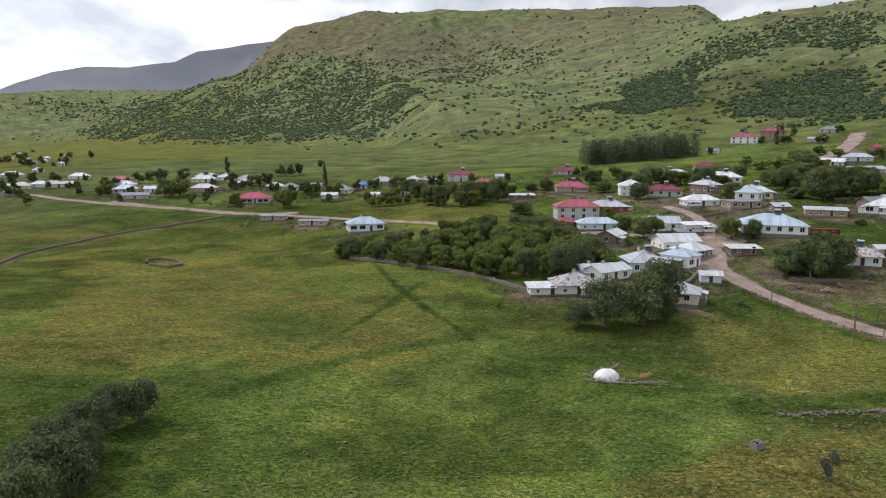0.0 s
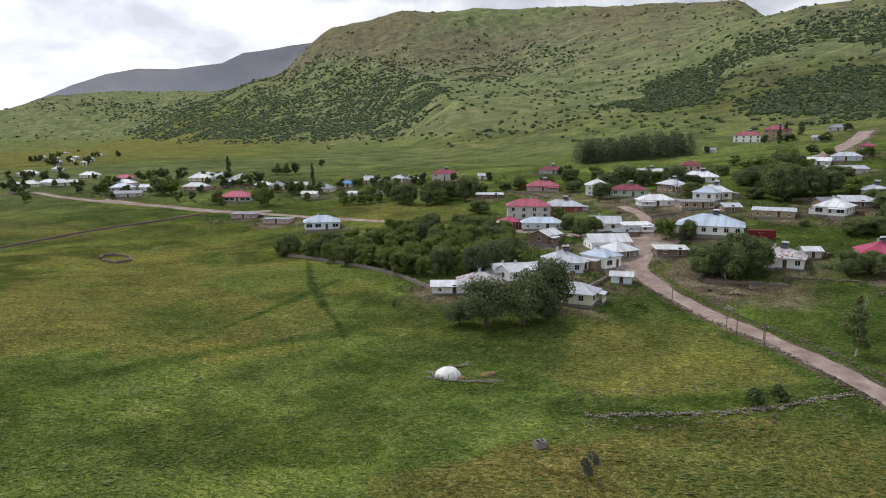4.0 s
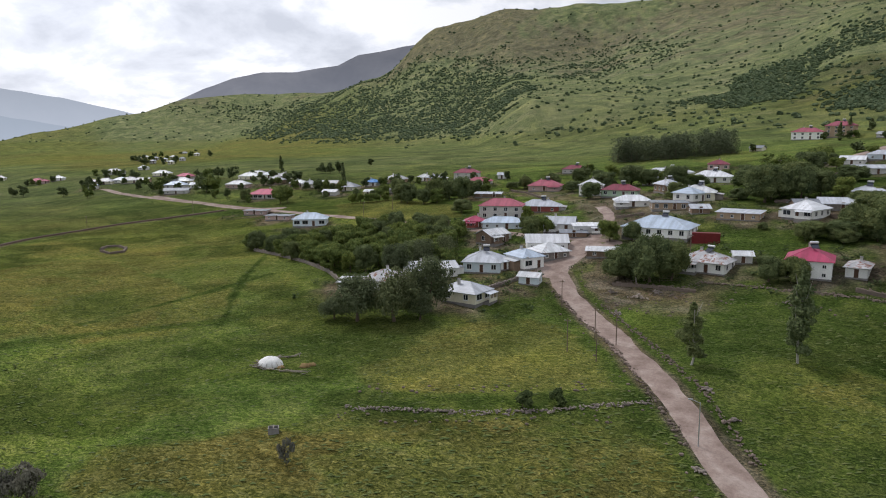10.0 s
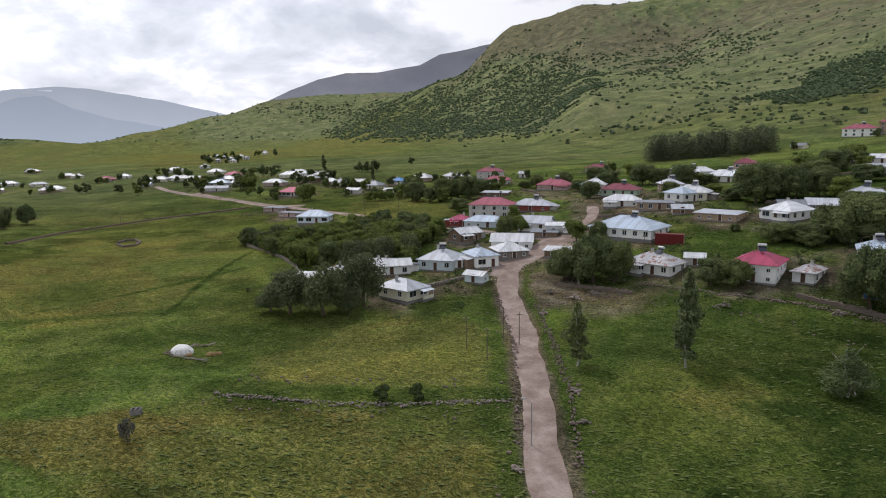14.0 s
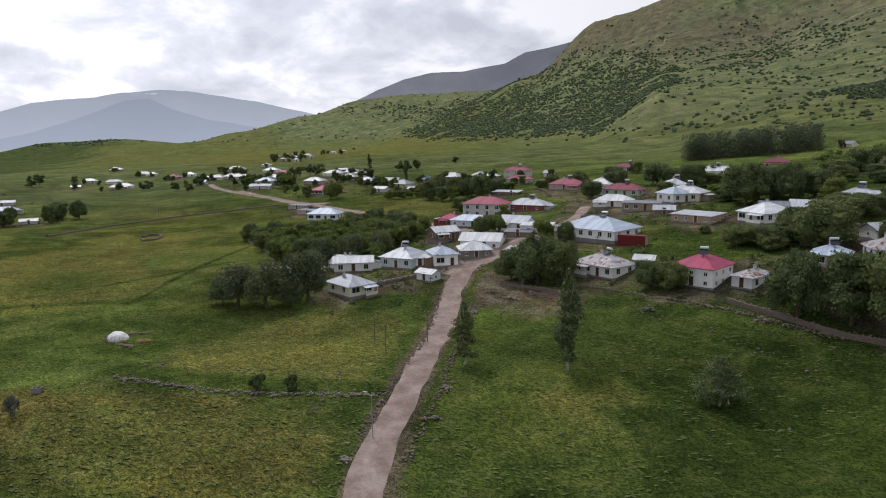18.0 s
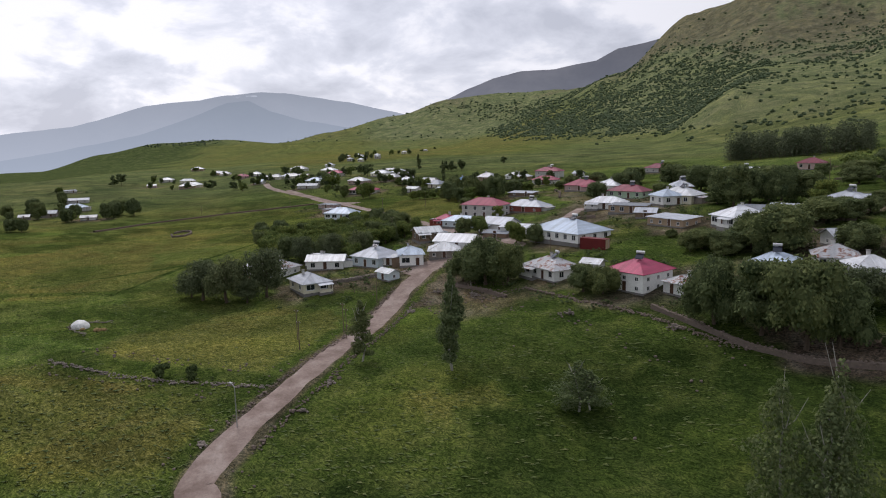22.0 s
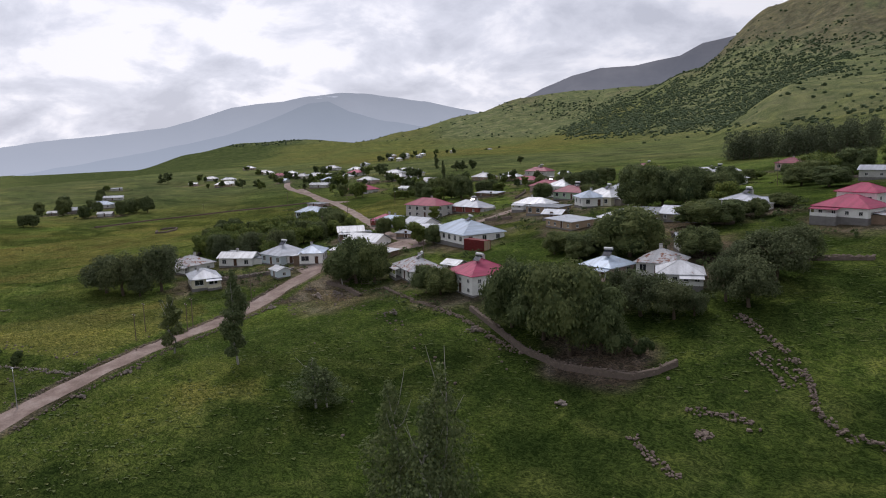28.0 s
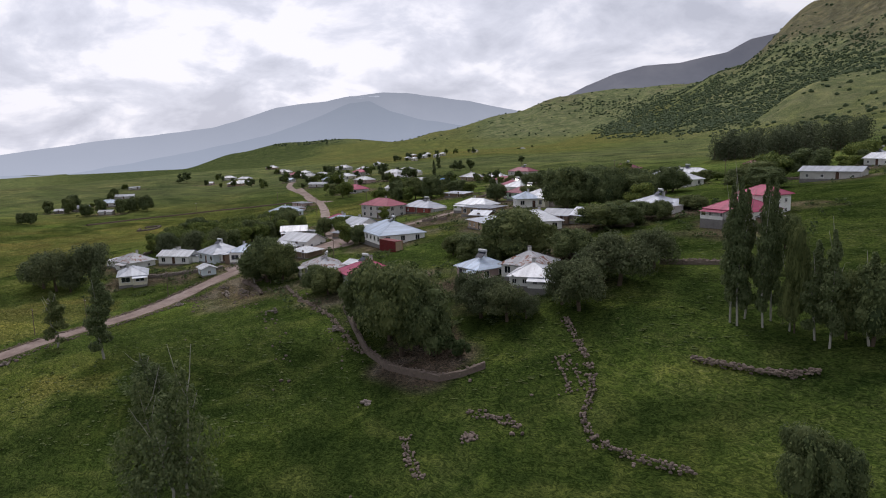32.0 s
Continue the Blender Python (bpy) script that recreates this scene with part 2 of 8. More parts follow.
LEAF = {
    "orchard": leaves("orchard_leaves", (0.070, 0.112, 0.030), (0.225, 0.264, 0.072)),
    "dark": leaves("walnut_leaves", (0.066, 0.094, 0.040), (0.185, 0.218, 0.088)),
    "willow": leaves("willow_leaves", (0.070, 0.092, 0.046), (0.175, 0.200, 0.100)),
    "poplar": leaves("poplar_leaves", (0.078, 0.108, 0.046), (0.190, 0.226, 0.100)),
    "copse": leaves("copse_leaves", (0.078, 0.100, 0.058), (0.160, 0.186, 0.105)),
    "shrub": leaves("shrub_leaves", (0.044, 0.070, 0.028), (0.110, 0.145, 0.056)),
    # scrub colour lightened and greyed to include the haze over the hills
    "scrub": leaves("scrub_oak_leaves", (0.068, 0.104, 0.054), (0.145, 0.186, 0.096)),
    "grey": leaves("grey_shrub_leaves", (0.110, 0.110, 0.090), (0.210, 0.205, 0.170)),
}


def ground_material():
    """Meadow, hay fields, hillside scrub and rock, laid out by the cover attribute."""
    m, n, l, b = material("meadow", 1.0, 0.0, 0.0)
    at = n.new("ShaderNodeAttribute")
    at.attribute_name = "cover"
    sep = n.new("ShaderNodeSeparateColor")
    l.new(at.outputs["Color"], sep.inputs[0])
    dry, lush, bare = sep.outputs[0], sep.outputs[1], sep.outputs[2]
    wide = tex(n, l, 0.018, 5.0, 0.6)
    mid = tex(n, l, 0.11, 6.0, 0.66, distortion=0.9)
    blown = tex(n, l, 0.42, 7.0, 0.68, (0.75, 1.35, 1.0, 24), distortion=2.6)
    clump = tex(n, l, 0.8, 3.0, 0.6, (1.0, 1.4, 1.0, 24), distortion=2.4)
    fine = tex(n, l, 4.0, 4.0, 0.75)
    base = ramp_of(n, l, wide, (0.3, (0.070, 0.120, 0.025)), (0.5, (0.104, 0.160, 0.035)), (0.7, (0.160, 0.200, 0.050)))
    base = blend(n, l, 0.6, base, ramp_of(n, l, mid, (0.3, (0.042, 0.084, 0.020)), (0.5, (0.102, 0.156, 0.035)), (0.68, (0.196, 0.226, 0.074))))
    base = blend(n, l, ramp_of(n, l, blown, (0.48, (0, 0, 0)), (0.68, (0.75, 0.75, 0.75))), base, (0.205, 0.238, 0.088))
    base = blend(n, l, dry, base, ramp_of(n, l, blown, (0.3, (0.086, 0.076, 0.024)), (0.5, (0.165, 0.148, 0.046)), (0.7, (0.300, 0.276, 0.105))))
    # lush grass, darkened to carry the eastern meadow's cloud shade as well
    base = blend(n, l, lush, base, ramp_of(n, l, mid, (0.3, (0.021, 0.038, 0.011)), (0.5, (0.042, 0.066, 0.017)), (0.7, (0.088, 0.112, 0.032))))
    soil = ramp_of(n, l, mid, (0.3, (0.080, 0.058, 0.044)), (0.5, (0.150, 0.118, 0.094)), (0.7, (0.25, 0.215, 0.185)))
    # heath greyed and blued to paint in haze, brightened for sunlight on the hill
    heath_haze = ramp_of(n, l, tex(n, l, 0.03, 7.0, 0.7, distortion=0.5), (0.3, (0.102, 0.130, 0.072)), (0.48, (0.160, 0.188, 0.102)), (0.62, (0.228, 0.242, 0.138)), (0.75, (0.32, 0.305, 0.23)))
    base = blend(n, l, at.outputs["Alpha"], base, heath_haze)
    base = blend(n, l, bare, base, soil)
    sweep = tex(n, l, 0.03, 4.0, 0.6, (0.9, 1.2, 1.0, 20), distortion=1.4)
    base = blend(n, l, 0.75, base, ramp_of(n, l, sweep, (0.33, (0.55, 0.58, 0.6)), (0.5, (0.98, 0.98, 0.98)), (0.66, (1.4, 1.34, 1.15))), "MULTIPLY")
    base = blend(n, l, 0.8, base, ramp_of(n, l, clump, (0.38, (0.42, 0.48, 0.42)), (0.5, (1.02, 1.02, 1.0)), (0.62, (1.75, 1.62, 1.42))), "MULTIPLY")
    base = blend(n, l, 0.55, base, ramp_of(n, l, fine, (0.32, (0.30, 0.32, 0.30)), (0.5, (0.98, 0.98, 0.98)), (0.68, (1.7, 1.65, 1.5))), "MULTIPLY")
    l.new(base, b.inputs["Base Color"])
    h = arith(n, l, "MULTIPLY_ADD", clump, 2.5, fine)
    bump(n, l, b, h, 0.9, 0.3)
    return m


def road_material():
    m, n, l, b = material("gravel_road", 0.95, 0.0, 0.2)
    patch = tex(n, l, 0.22, 6.0, 0.65)
    fine = tex(n, l, 2.4, 5.0, 0.7)
    c = ramp_of(n, l, patch, (0.32, (0.19, 0.138, 0.115)), (0.5, (0.29, 0.222, 0.19)), (0.68, (0.40, 0.33, 0.29)))
    c = blend(n, l, 0.5, c, ramp_of(n, l, fine, (0.3, (0.6, 0.6, 0.6)), (0.7, (1.2, 1.2, 1.2))), "MULTIPLY")
    l.new(c, b.inputs["Base Color"])
    bump(n, l, b, fine, 0.5, 0.06)
    return m


GROUND, ROAD = ground_material(), road_material()
SOIL = plain("bare_soil", (0.105, 0.072, 0.055), 0.97, vary=0.35, scale=0.3, grain=2.0, relief=0.6)
# ---- the lie of the land: heights in metres over x (right) and y (ahead) ----
CX, CY = 126.0, 56.0
S = 1.4


def lattice(ix, iy, seed):
    n = (ix.astype(np.int64) * 374761393 + iy.astype(np.int64) * 668265263 + seed * 974634533) & 0x7FFFFFFF
    n = ((n ^ (n >> 13)) * 1274126177) & 0x7FFFFFFF
    return ((n ^ (n >> 16)) & 0xFFFF) / 65535.0 * 2 - 1


def noise2(x, y, seed=0):
    x, y = np.asarray(x, float), np.asarray(y, float)
    ix, iy = np.floor(x), np.floor(y)
    fx, fy = x - ix, y - iy
    u, v = fx * fx * (3 - 2 * fx), fy * fy * (3 - 2 * fy)
    a, b = lattice(ix, iy, seed), lattice(ix + 1, iy, seed)
    c, d = lattice(ix, iy + 1, seed), lattice(ix + 1, iy + 1, seed)
    return (a + (b - a) * u) * (1 - v) + (c + (d - c) * u) * v


def fbm(x, y, octaves=4, seed=0):
    total, amp, norm = 0.0, 1.0, 0.0
    for k in range(octaves):
        total = total + amp * noise2(x, y, seed + k * 17)
        norm += amp
        x, y, amp = x * 2.03 + 11.3, y * 2.03 + 5.7, amp * 0.5
    return total / norm


def smooth(a, b, v):
    s = np.clip((v - a) / (b - a), 0, 1)
    return s * s * (3 - 2 * s)


PROFILES = []


def profile(azimuth, *pairs):
    """The land along one bearing from the middle of the flight: distance, height, distance, height, in units of S metres."""
    PROFILES.append((azimuth, pairs[0::2], pairs[1::2]))


profile(-110, 250, 0, 500, 4, 900, -20, 2500, -60, 5000, -60)
profile(-90, 250, -1, 480, 2, 900, -20, 2500, -60, 5000, -60)
profile(-78, 250, 0, 500, 4, 900, -25, 2500, -55, 5000, -50)
profile(-65, 250, 2, 580, 6, 1000, -25, 2500, -45, 5000, -40)
profile(-61, 250, 3, 430, 5, 620, 8, 1050, -18, 2300, -30, 2900, 10, 3400, -30, 5000, -35)
profile(-57, 250, 4, 430, 5, 660, 9, 1050, -15, 2300, -20, 2900, 48, 3400, -20, 5000, -30)
profile(-52, 250, 5, 430, 6, 650, 10, 1050, -8, 1900, -10, 2400, 15, 2950, 62, 3500, 0, 5000, -20)
profile(-47, 250, 8, 500, 12, 660, 14, 1000, 0, 1700, 2, 2300, 38, 2800, 30, 3600, 20, 5000, -20)
profile(-44, 250, 9, 500, 14, 660, 16, 1000, 4, 1800, 12, 2350, 66, 2800, 30, 5000, 0)
profile(-38, 250, 11, 480, 16, 700, 18, 1000, 8, 1700, 14, 2300, 117, 2900, 60, 5000, 20)
profile(-34, 250, 12, 450, 18, 750, 20, 1100, 13, 1700, 22, 2320, 165, 2900, 100, 5000, 50)
profile(-30, 250, 13, 400, 18, 700, 21, 1200, 26, 1800, 60, 2330, 180, 2900, 110, 5000, 60)
profile(-25, 250, 14, 400, 19, 650, 23, 1200, 55, 1700, 112, 2200, 178, 2900, 120, 5000, 60)
profile(-20, 250, 15, 380, 20, 650, 25, 1000, 62, 1400, 128, 1850, 188, 2600, 140, 5000, 60)
profile(-15, 250, 16, 380, 21, 600, 28, 850, 52, 1060, 92, 1350, 172, 1632, 288, 2400, 240, 5000, 60)
profile(-9, 250, 18, 380, 23, 516, 35, 600, 66, 800, 86, 1200, 155, 1573, 314, 2300, 260, 5000, 60)
profile(-3, 250, 20, 380, 27, 500, 42, 610, 70, 800, 93, 1238, 172, 1480, 306, 2300, 260, 5000, 60)
profile(1, 250, 22, 300, 26, 400, 33, 562, 60, 800, 100, 1250, 205, 1473, 303, 2300, 250, 5000, 60)
profile(5, 250, 23, 300, 28, 400, 38, 528, 59, 800, 112, 1200, 215, 1450, 297, 2300, 250, 5000, 60)
profile(10, 250, 24, 300, 29, 400, 40, 520, 62, 800, 126, 1100, 205, 1390, 285, 2300, 240, 5000, 60)
profile(16, 250, 26, 300, 31, 400, 44, 510, 70, 650, 112, 800, 160, 1000, 190, 1384, 280, 2300, 230, 5000, 60)
profile(21, 250, 28, 300, 35, 400, 48, 510, 75, 650, 122, 830, 178, 1100, 190, 2300, 160, 5000, 60)
profile(28, 250, 31, 300, 40, 400, 56, 500, 82, 650, 132, 820, 182, 1100, 190, 2300, 150, 5000, 60)
profile(45, 250, 34, 300, 42, 400, 58, 520, 88, 820, 160, 1100, 170, 2300, 120, 5000, 60)
profile(110, 250, 10, 600, 30, 1500, 60, 5000, 60)
profile(180, 250, -4, 600, -8, 1500, -20, 5000, -20)
profile(250, 250, 0, 500, 4, 900, -20, 2500, -60, 5000, -60)


def cubic(r, rs, zs):
    """A smooth curve through the pairs that does not overshoot."""
    rs, zs = np.array(rs, float), np.array(zs, float)
    h, s = np.diff(rs), np.diff(zs) / np.diff(rs)
    m = np.concatenate([[s[0]], np.where(s[:-1] * s[1:] > 0, 2 * s[:-1] * s[1:] / (s[:-1] + s[1:] + 1e-12), 0), [s[-1]]])
    r = np.clip(r, rs[0], rs[-1])
    k = np.clip(np.searchsorted(rs, r) - 1, 0, len(h) - 1)
    t = (r - rs[k]) / h[k]
    return ((1 + 2 * t) * (1 - t) ** 2 * zs[k] + t * (1 - t) ** 2 * h[k] * m[k]
            + t * t * (3 - 2 * t) * zs[k + 1] + t * t * (t - 1) * h[k] * m[k + 1])


RADII = np.exp(np.linspace(math.log(200), math.log(5000), 260))
BEARINGS = np.array([p[0] for p in PROFILES], float)
TABLE = np.array([cubic(RADII, p[1], p[2]) for p in PROFILES])


def far_land(az, r):
    u = np.clip((np.log(np.maximum(r, 200)) - math.log(200)) / (math.log(5000) - math.log(200)) * 259, 0, 258.999)
    j = u.astype(int)
    f = u - j
    az = np.where(az < -110, az + 360, az)
    i = np.clip(np.searchsorted(BEARINGS, az) - 1, 0, len(BEARINGS) - 2)
    w = (az - BEARINGS[i]) / (BEARINGS[i + 1] - BEARINGS[i])
    w = w * w * (3 - 2 * w) * 0.6 + w * 0.4
    a = TABLE[i, j] * (1 - f) + TABLE[i, j + 1] * f
    b = TABLE[i + 1, j] * (1 - f) + TABLE[i + 1, j + 1] * f
    return a * (1 - w) + b * w


def near_land(x, y):
    u, v = (np.clip(x, -260, 260) - 50) / 100, (np.clip(y, 25, 420) - 120) / 100
    return (5.826 + 1.619 * u + 10.121 * v + 0.628 * u * u + 9.393 * u * v - 0.509 * v * v - 3.315 * u * v * v - 0.264 * v ** 3)


# swells and dips of the near ground: middle, breadth, height
SWELLS = [(138, 375, 50, -4.3), (186, 232, 50, 2.5), (161, 149, 20, -2.5), (72, 98, 20, 2.2), (93, 159, 20, -2.0), (-79, 210, 50, -2.5), (178, 319, 32, -1.7), (106, 242, 32, 1.5), (119, 129, 20, 1.6), (190, 178, 20, 3.0), (205, 162, 20, -2.4), (42, 87, 20, 2.0), (25, 114, 50, -1.0)]


def ground(x, y):
    swell = sum(k * np.exp(-((x - px) ** 2 + (y - py) ** 2) / (2 * wide * wide)) for px, py, wide, k in SWELLS)
    x, y = np.asarray(x, float) / S, np.asarray(y, float) / S
    dx, dy = x - CX / S, y - CY / S
    r = np.hypot(dx, dy)
    az = np.degrees(np.arctan2(dx, dy))
    w = smooth(210, 340, r)
    z = near_land(x, y) * (1 - w) + far_land(az, r) * w
    rough = smooth(420, 900, r)
    z = z + 0.5 * fbm(x / 23, y / 23, 3, 3) * (1 - rough) * (0.35 + smooth(200, 400, r))
    hill = np.clip((z - 30) / 120, 0, 1) * rough
    gully = 1 - np.abs(fbm(x / 210 + 0.4 * fbm(x / 400, y / 400, 2, 9), y / 330, 4, 5)) * 2
    return swell + S * z + S * hill * (5.5 * (gully - 0.55) + 4 * fbm(x / 60, y / 60, 4, 8))

# ---- mesh kit ----
class Shape:
    """Vertices and faces gathered piece by piece into one mesh."""

    def __init__(self):
        self.v, self.f = [], []

    def add(self, verts, faces):
        k = len(self.v)
        self.v += [tuple(p) for p in verts]
        self.f += [tuple(i + k for i in f) for f in faces]
        return self

    def box(self, x0, x1, y0, y1, z0, z1):
        v = [(x, y, z) for z in (z0, z1) for x, y in ((x0, y0), (x1, y0), (x1, y1), (x0, y1))]
        return self.add(v, [(3, 2, 1, 0), (4, 5, 6, 7), (0, 1, 5, 4), (1, 2, 6, 5), (2, 3, 7, 6), (3, 0, 4, 7)])

    def tube(self, a, b, r0, r1, sides=6):
        a, b = Vector(a), Vector(b)
        q = (b - a).to_track_quat("Z", "Y")
        v = []
        for p, r in ((a, r0), (b, r1)):
            v += [p + q @ Vector((r * math.cos(k * math.tau / sides), r * math.sin(k * math.tau / sides), 0)) for k in range(sides)]
        f = [(k, (k + 1) % sides, sides + (k + 1) % sides, sides + k) for k in range(sides)]
        return self.add(v, f + [tuple(range(sides))[::-1], tuple(range(sides, 2 * sides))])

    def blob(self, centre, size, rng, rough=0.25, rings=4, sides=7):
        cx, cy, cz = centre
        v = [(cx, cy, cz - size[2])]
        for i in range(1, rings):
            p = math.pi * i / rings
            for k in range(sides):
                s = 1 + rng.uniform(-rough, rough)
                t = math.tau * (k + 0.5 * (i % 2)) / sides
                v.append((cx + size[0] * s * math.sin(p) * math.cos(t), cy + size[1] * s * math.sin(p) * math.sin(t), cz - size[2] * s * math.cos(p)))
        v.append((cx, cy, cz + size[2]))
        f = [(0, 1 + (k + 1) % sides, 1 + k) for k in range(sides)]
        for i in range(rings - 2):
            o = 1 + i * sides
            f += [(o + k, o + (k + 1) % sides, o + sides + (k + 1) % sides, o + sides + k) for k in range(sides)]
        o, top = 1 + (rings - 2) * sides, len(v) - 1
        f += [(o + k, o + (k + 1) % sides, top) for k in range(sides)]
        return self.add(v, f)

    def mesh(self, name, mat, smooth=False):
        me = bpy.data.meshes.new(name)
        me.from_pydata(self.v, [], self.f)
        me.materials.append(mat)
        if smooth:
            me.polygons.foreach_set("use_smooth", [True] * len(me.polygons))
        me.update()
        return me


def part(name, shape, mat, parent, label="", at=None, smooth=False):
    ob = new(name, shape if isinstance(shape, bpy.types.Mesh) else shape.mesh(name, mat, smooth))
    ob.parent = parent
    if at is not None:
        ob.matrix_basis = at
    return tagged(ob, label)


def thing(name, x, y, turn=0.0, label="", category="", group="", z=None, kind=""):
    ob = new(name)
    ob.matrix_basis = pose(x, y, float(ground(x, y)) if z is None else z, 0, 0, turn)
    ob.empty_display_size = 0.3
    return tagged(ob, label, category, group, kind)

# ---- the ground sheet ----
def build_ground():
    az = np.concatenate([np.arange(-104, 52, 0.2), np.arange(52, 256, 4.0)])
    rr = np.concatenate([np.linspace(6, 44, 20)[:-1], np.linspace(44, 330, 300)[:-1], np.exp(np.linspace(math.log(330), math.log(4950), 210))])
    A, R = np.meshgrid(np.radians(az), rr, indexing="ij")
    X, Y = CX + R * np.sin(A), CY + R * np.cos(A)
    Z = ground(X, Y)
    na, nr = A.shape
    v = np.stack([X, Y, Z], -1).reshape(-1, 3)
    v = np.vstack([v, [[CX, CY, float(ground(CX, CY))]]])
    i, j = np.meshgrid(np.arange(na), np.arange(nr - 1), indexing="ij")
    i2 = (i + 1) % na
    quads = np.stack([i * nr + j, i * nr + j + 1, i2 * nr + j + 1, i2 * nr + j], -1).reshape(-1, 4)
    hub = len(v) - 1
    fan = [(k * nr, ((k + 1) % na) * nr, hub) for k in range(na)]
    me = bpy.data.meshes.new("ground")
    loops = np.concatenate([quads[:, ::-1].ravel(), np.array(fan)[:, ::-1].ravel()])
    starts = np.concatenate([np.arange(len(quads)) * 4, len(quads) * 4 + np.arange(len(fan)) * 3])
    me.vertices.add(len(v))
    me.vertices.foreach_set("co", v.ravel().astype(np.float32))
    me.loops.add(len(loops))
    me.loops.foreach_set("vertex_index", loops.astype(np.int32))
    me.polygons.add(len(starts))
    me.polygons.foreach_set("loop_start", starts.astype(np.int32))
    me.polygons.foreach_set("use_smooth", np.ones(len(starts), bool))
    me.update(calc_edges=True)
    x, y, z = v.T
    dry, lush, bare, heath_haze = land_cover(x, y, z)
    col = np.stack([dry, lush, bare, heath_haze], -1).astype(np.float32)
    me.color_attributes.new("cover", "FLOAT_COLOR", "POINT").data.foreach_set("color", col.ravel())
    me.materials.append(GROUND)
    if me.polygons[0].normal.z < 0:
        me.flip_normals()
    return tagged(new("ground", me), "green windswept meadow rising to scrubby hillsides", "ground", kind="structure")


def along(x, y, *pts):
    """Distance from each place to a line through the points."""
    best = np.full(np.shape(x), 1e9)
    for (ax, ay), (bx, by) in zip(pts[:-1], pts[1:]):
        t = np.clip(((x - ax) * (bx - ax) + (y - ay) * (by - ay)) / ((bx - ax) ** 2 + (by - ay) ** 2), 0, 1)
        best = np.minimum(best, np.hypot(x - ax - t * (bx - ax), y - ay - t * (by - ay)))
    return best


def patch(x, y, px, py, rx, ry, turn=0.0, edge=0.25):
    c, s = math.cos(radians(turn)), math.sin(radians(turn))
    u, v = ((x - px) * c + (y - py) * s) / rx, (-(x - px) * s + (y - py) * c) / ry
    d = (u ** 4 + v ** 4) ** 0.25 + 0.18 * fbm(x / 9, y / 9, 3, 21)
    return 1 - smooth(1 - edge, 1 + edge, d)


def land_cover(x, y, z):
    r = np.hypot(x - CX, y - CY)
    n1, n2, n3 = fbm(x / 55, y / 55, 4, 31), fbm(x / 14, y / 14, 4, 41), fbm(x / 260, y / 260, 4, 51)
    dry = 0.45 * smooth(0.0, 0.5, n1 + 0.5 * n2)
    lush = 0.65 * smooth(0.06, 0.3, fbm(x / 34, y / 22, 5, 61) + 0.5 * n2)
    bare = np.zeros_like(x)
    far = smooth(460, 730, r)
    rock = smooth(0.02, 0.5, n3 + 0.5 * n2 + 0.25 * smooth(170, 390, z)) * far * smooth(85, 280, z)
    # crest rock, its share raised to paint in sunlight on the upper slopes
    bare = np.maximum(bare, 0.55 * rock)
    lush = np.maximum(lush * (1 - 0.5 * far), far * smooth(-0.15, 0.35, -n3 + 0.4 * n2) * 0.8 * smooth(28, 100, z))
    dry = np.maximum(dry * (1 - 0.3 * far), far * (0.22 + 0.4 * smooth(-0.2, 0.4, n3 + n1 * 0.5)))
    lush = np.maximum(lush, far * 0.35 * smooth(-0.3, 0.3, n1))
    # terraced fields on the apron below the hills
    apron = smooth(400, 520, r) * (1 - smooth(760, 980, r))
    step = np.mod(z / 5.5 + 0.7 * fbm(x / 90, y / 90, 3, 111), 1.0)
    lush = np.maximum(lush, apron * 0.5 * (1 - smooth(45, 62, z)) * (1 - smooth(0.06, 0.2, np.abs(step - 0.5))))
    dry = np.maximum(dry, apron * 0.55 * smooth(0.0, 0.5, fbm(x / 120, y / 40, 3, 113) + 0.2))
    # grows with distance and height: haze put into the ground colour
    heath_haze = np.maximum(smooth(520, 820, r) * smooth(30, 60, z) * 0.85, 0.45 * smooth(280, 560, r))
    cover_fields(x, y, dry, lush, bare, heath_haze)
    return np.clip(dry, 0, 1), np.clip(lush, 0, 1), np.clip(bare, 0, 1), heath_haze


def backdrop_ridge(name, label, crest, distance, depth, foot, mat, seed, rough):
    """A far range that closes the view: crest as pairs of bearing and elevation in degrees seen from the middle of the flight."""
    az = np.arange(crest[0][0], crest[-1][0] + 0.01, 0.12)
    el = np.interp(az, [c[0] for c in crest], [c[1] for c in crest])
    el = el + rough * fbm(az / 1.6, az * 0 + seed, 4, seed)
    rows = np.linspace(0, 1, 26)
    A, T = np.meshgrid(np.radians(az), rows, indexing="ij")
    top = 43.4 + distance * np.tan(np.radians(el))[:, None]
    R = distance - depth * (1 - T)
    X, Y = CX + R * np.sin(A), CY + R * np.cos(A)
    fold = fbm(A * 9, T * 0.9 + 0.6 * fbm(A * 6, T, 2, seed), 4, seed + 3)
    fold = 1 - 2 * np.abs(fold)
    Z = foot + (top - foot) * (0.25 * T + 0.75 * T ** 1.5) + (top - foot) * 0.26 * (fold - 0.5) * np.sin(np.pi * T)
    na, nr = A.shape
    i, j = np.meshgrid(np.arange(na - 1), np.arange(nr - 1), indexing="ij")
    f = np.stack([i * nr + j, (i + 1) * nr + j, (i + 1) * nr + j + 1, i * nr + j + 1], -1).reshape(-1, 4)
    me = bpy.data.meshes.new(name)
    me.from_pydata(np.stack([X, Y, Z], -1).reshape(-1, 3).tolist(), [], f.tolist())
    me.materials.append(mat)
    me.polygons.foreach_set("use_smooth", [True] * len(me.polygons))
    return tagged(new(name, me), label, "mountain", kind="structure")


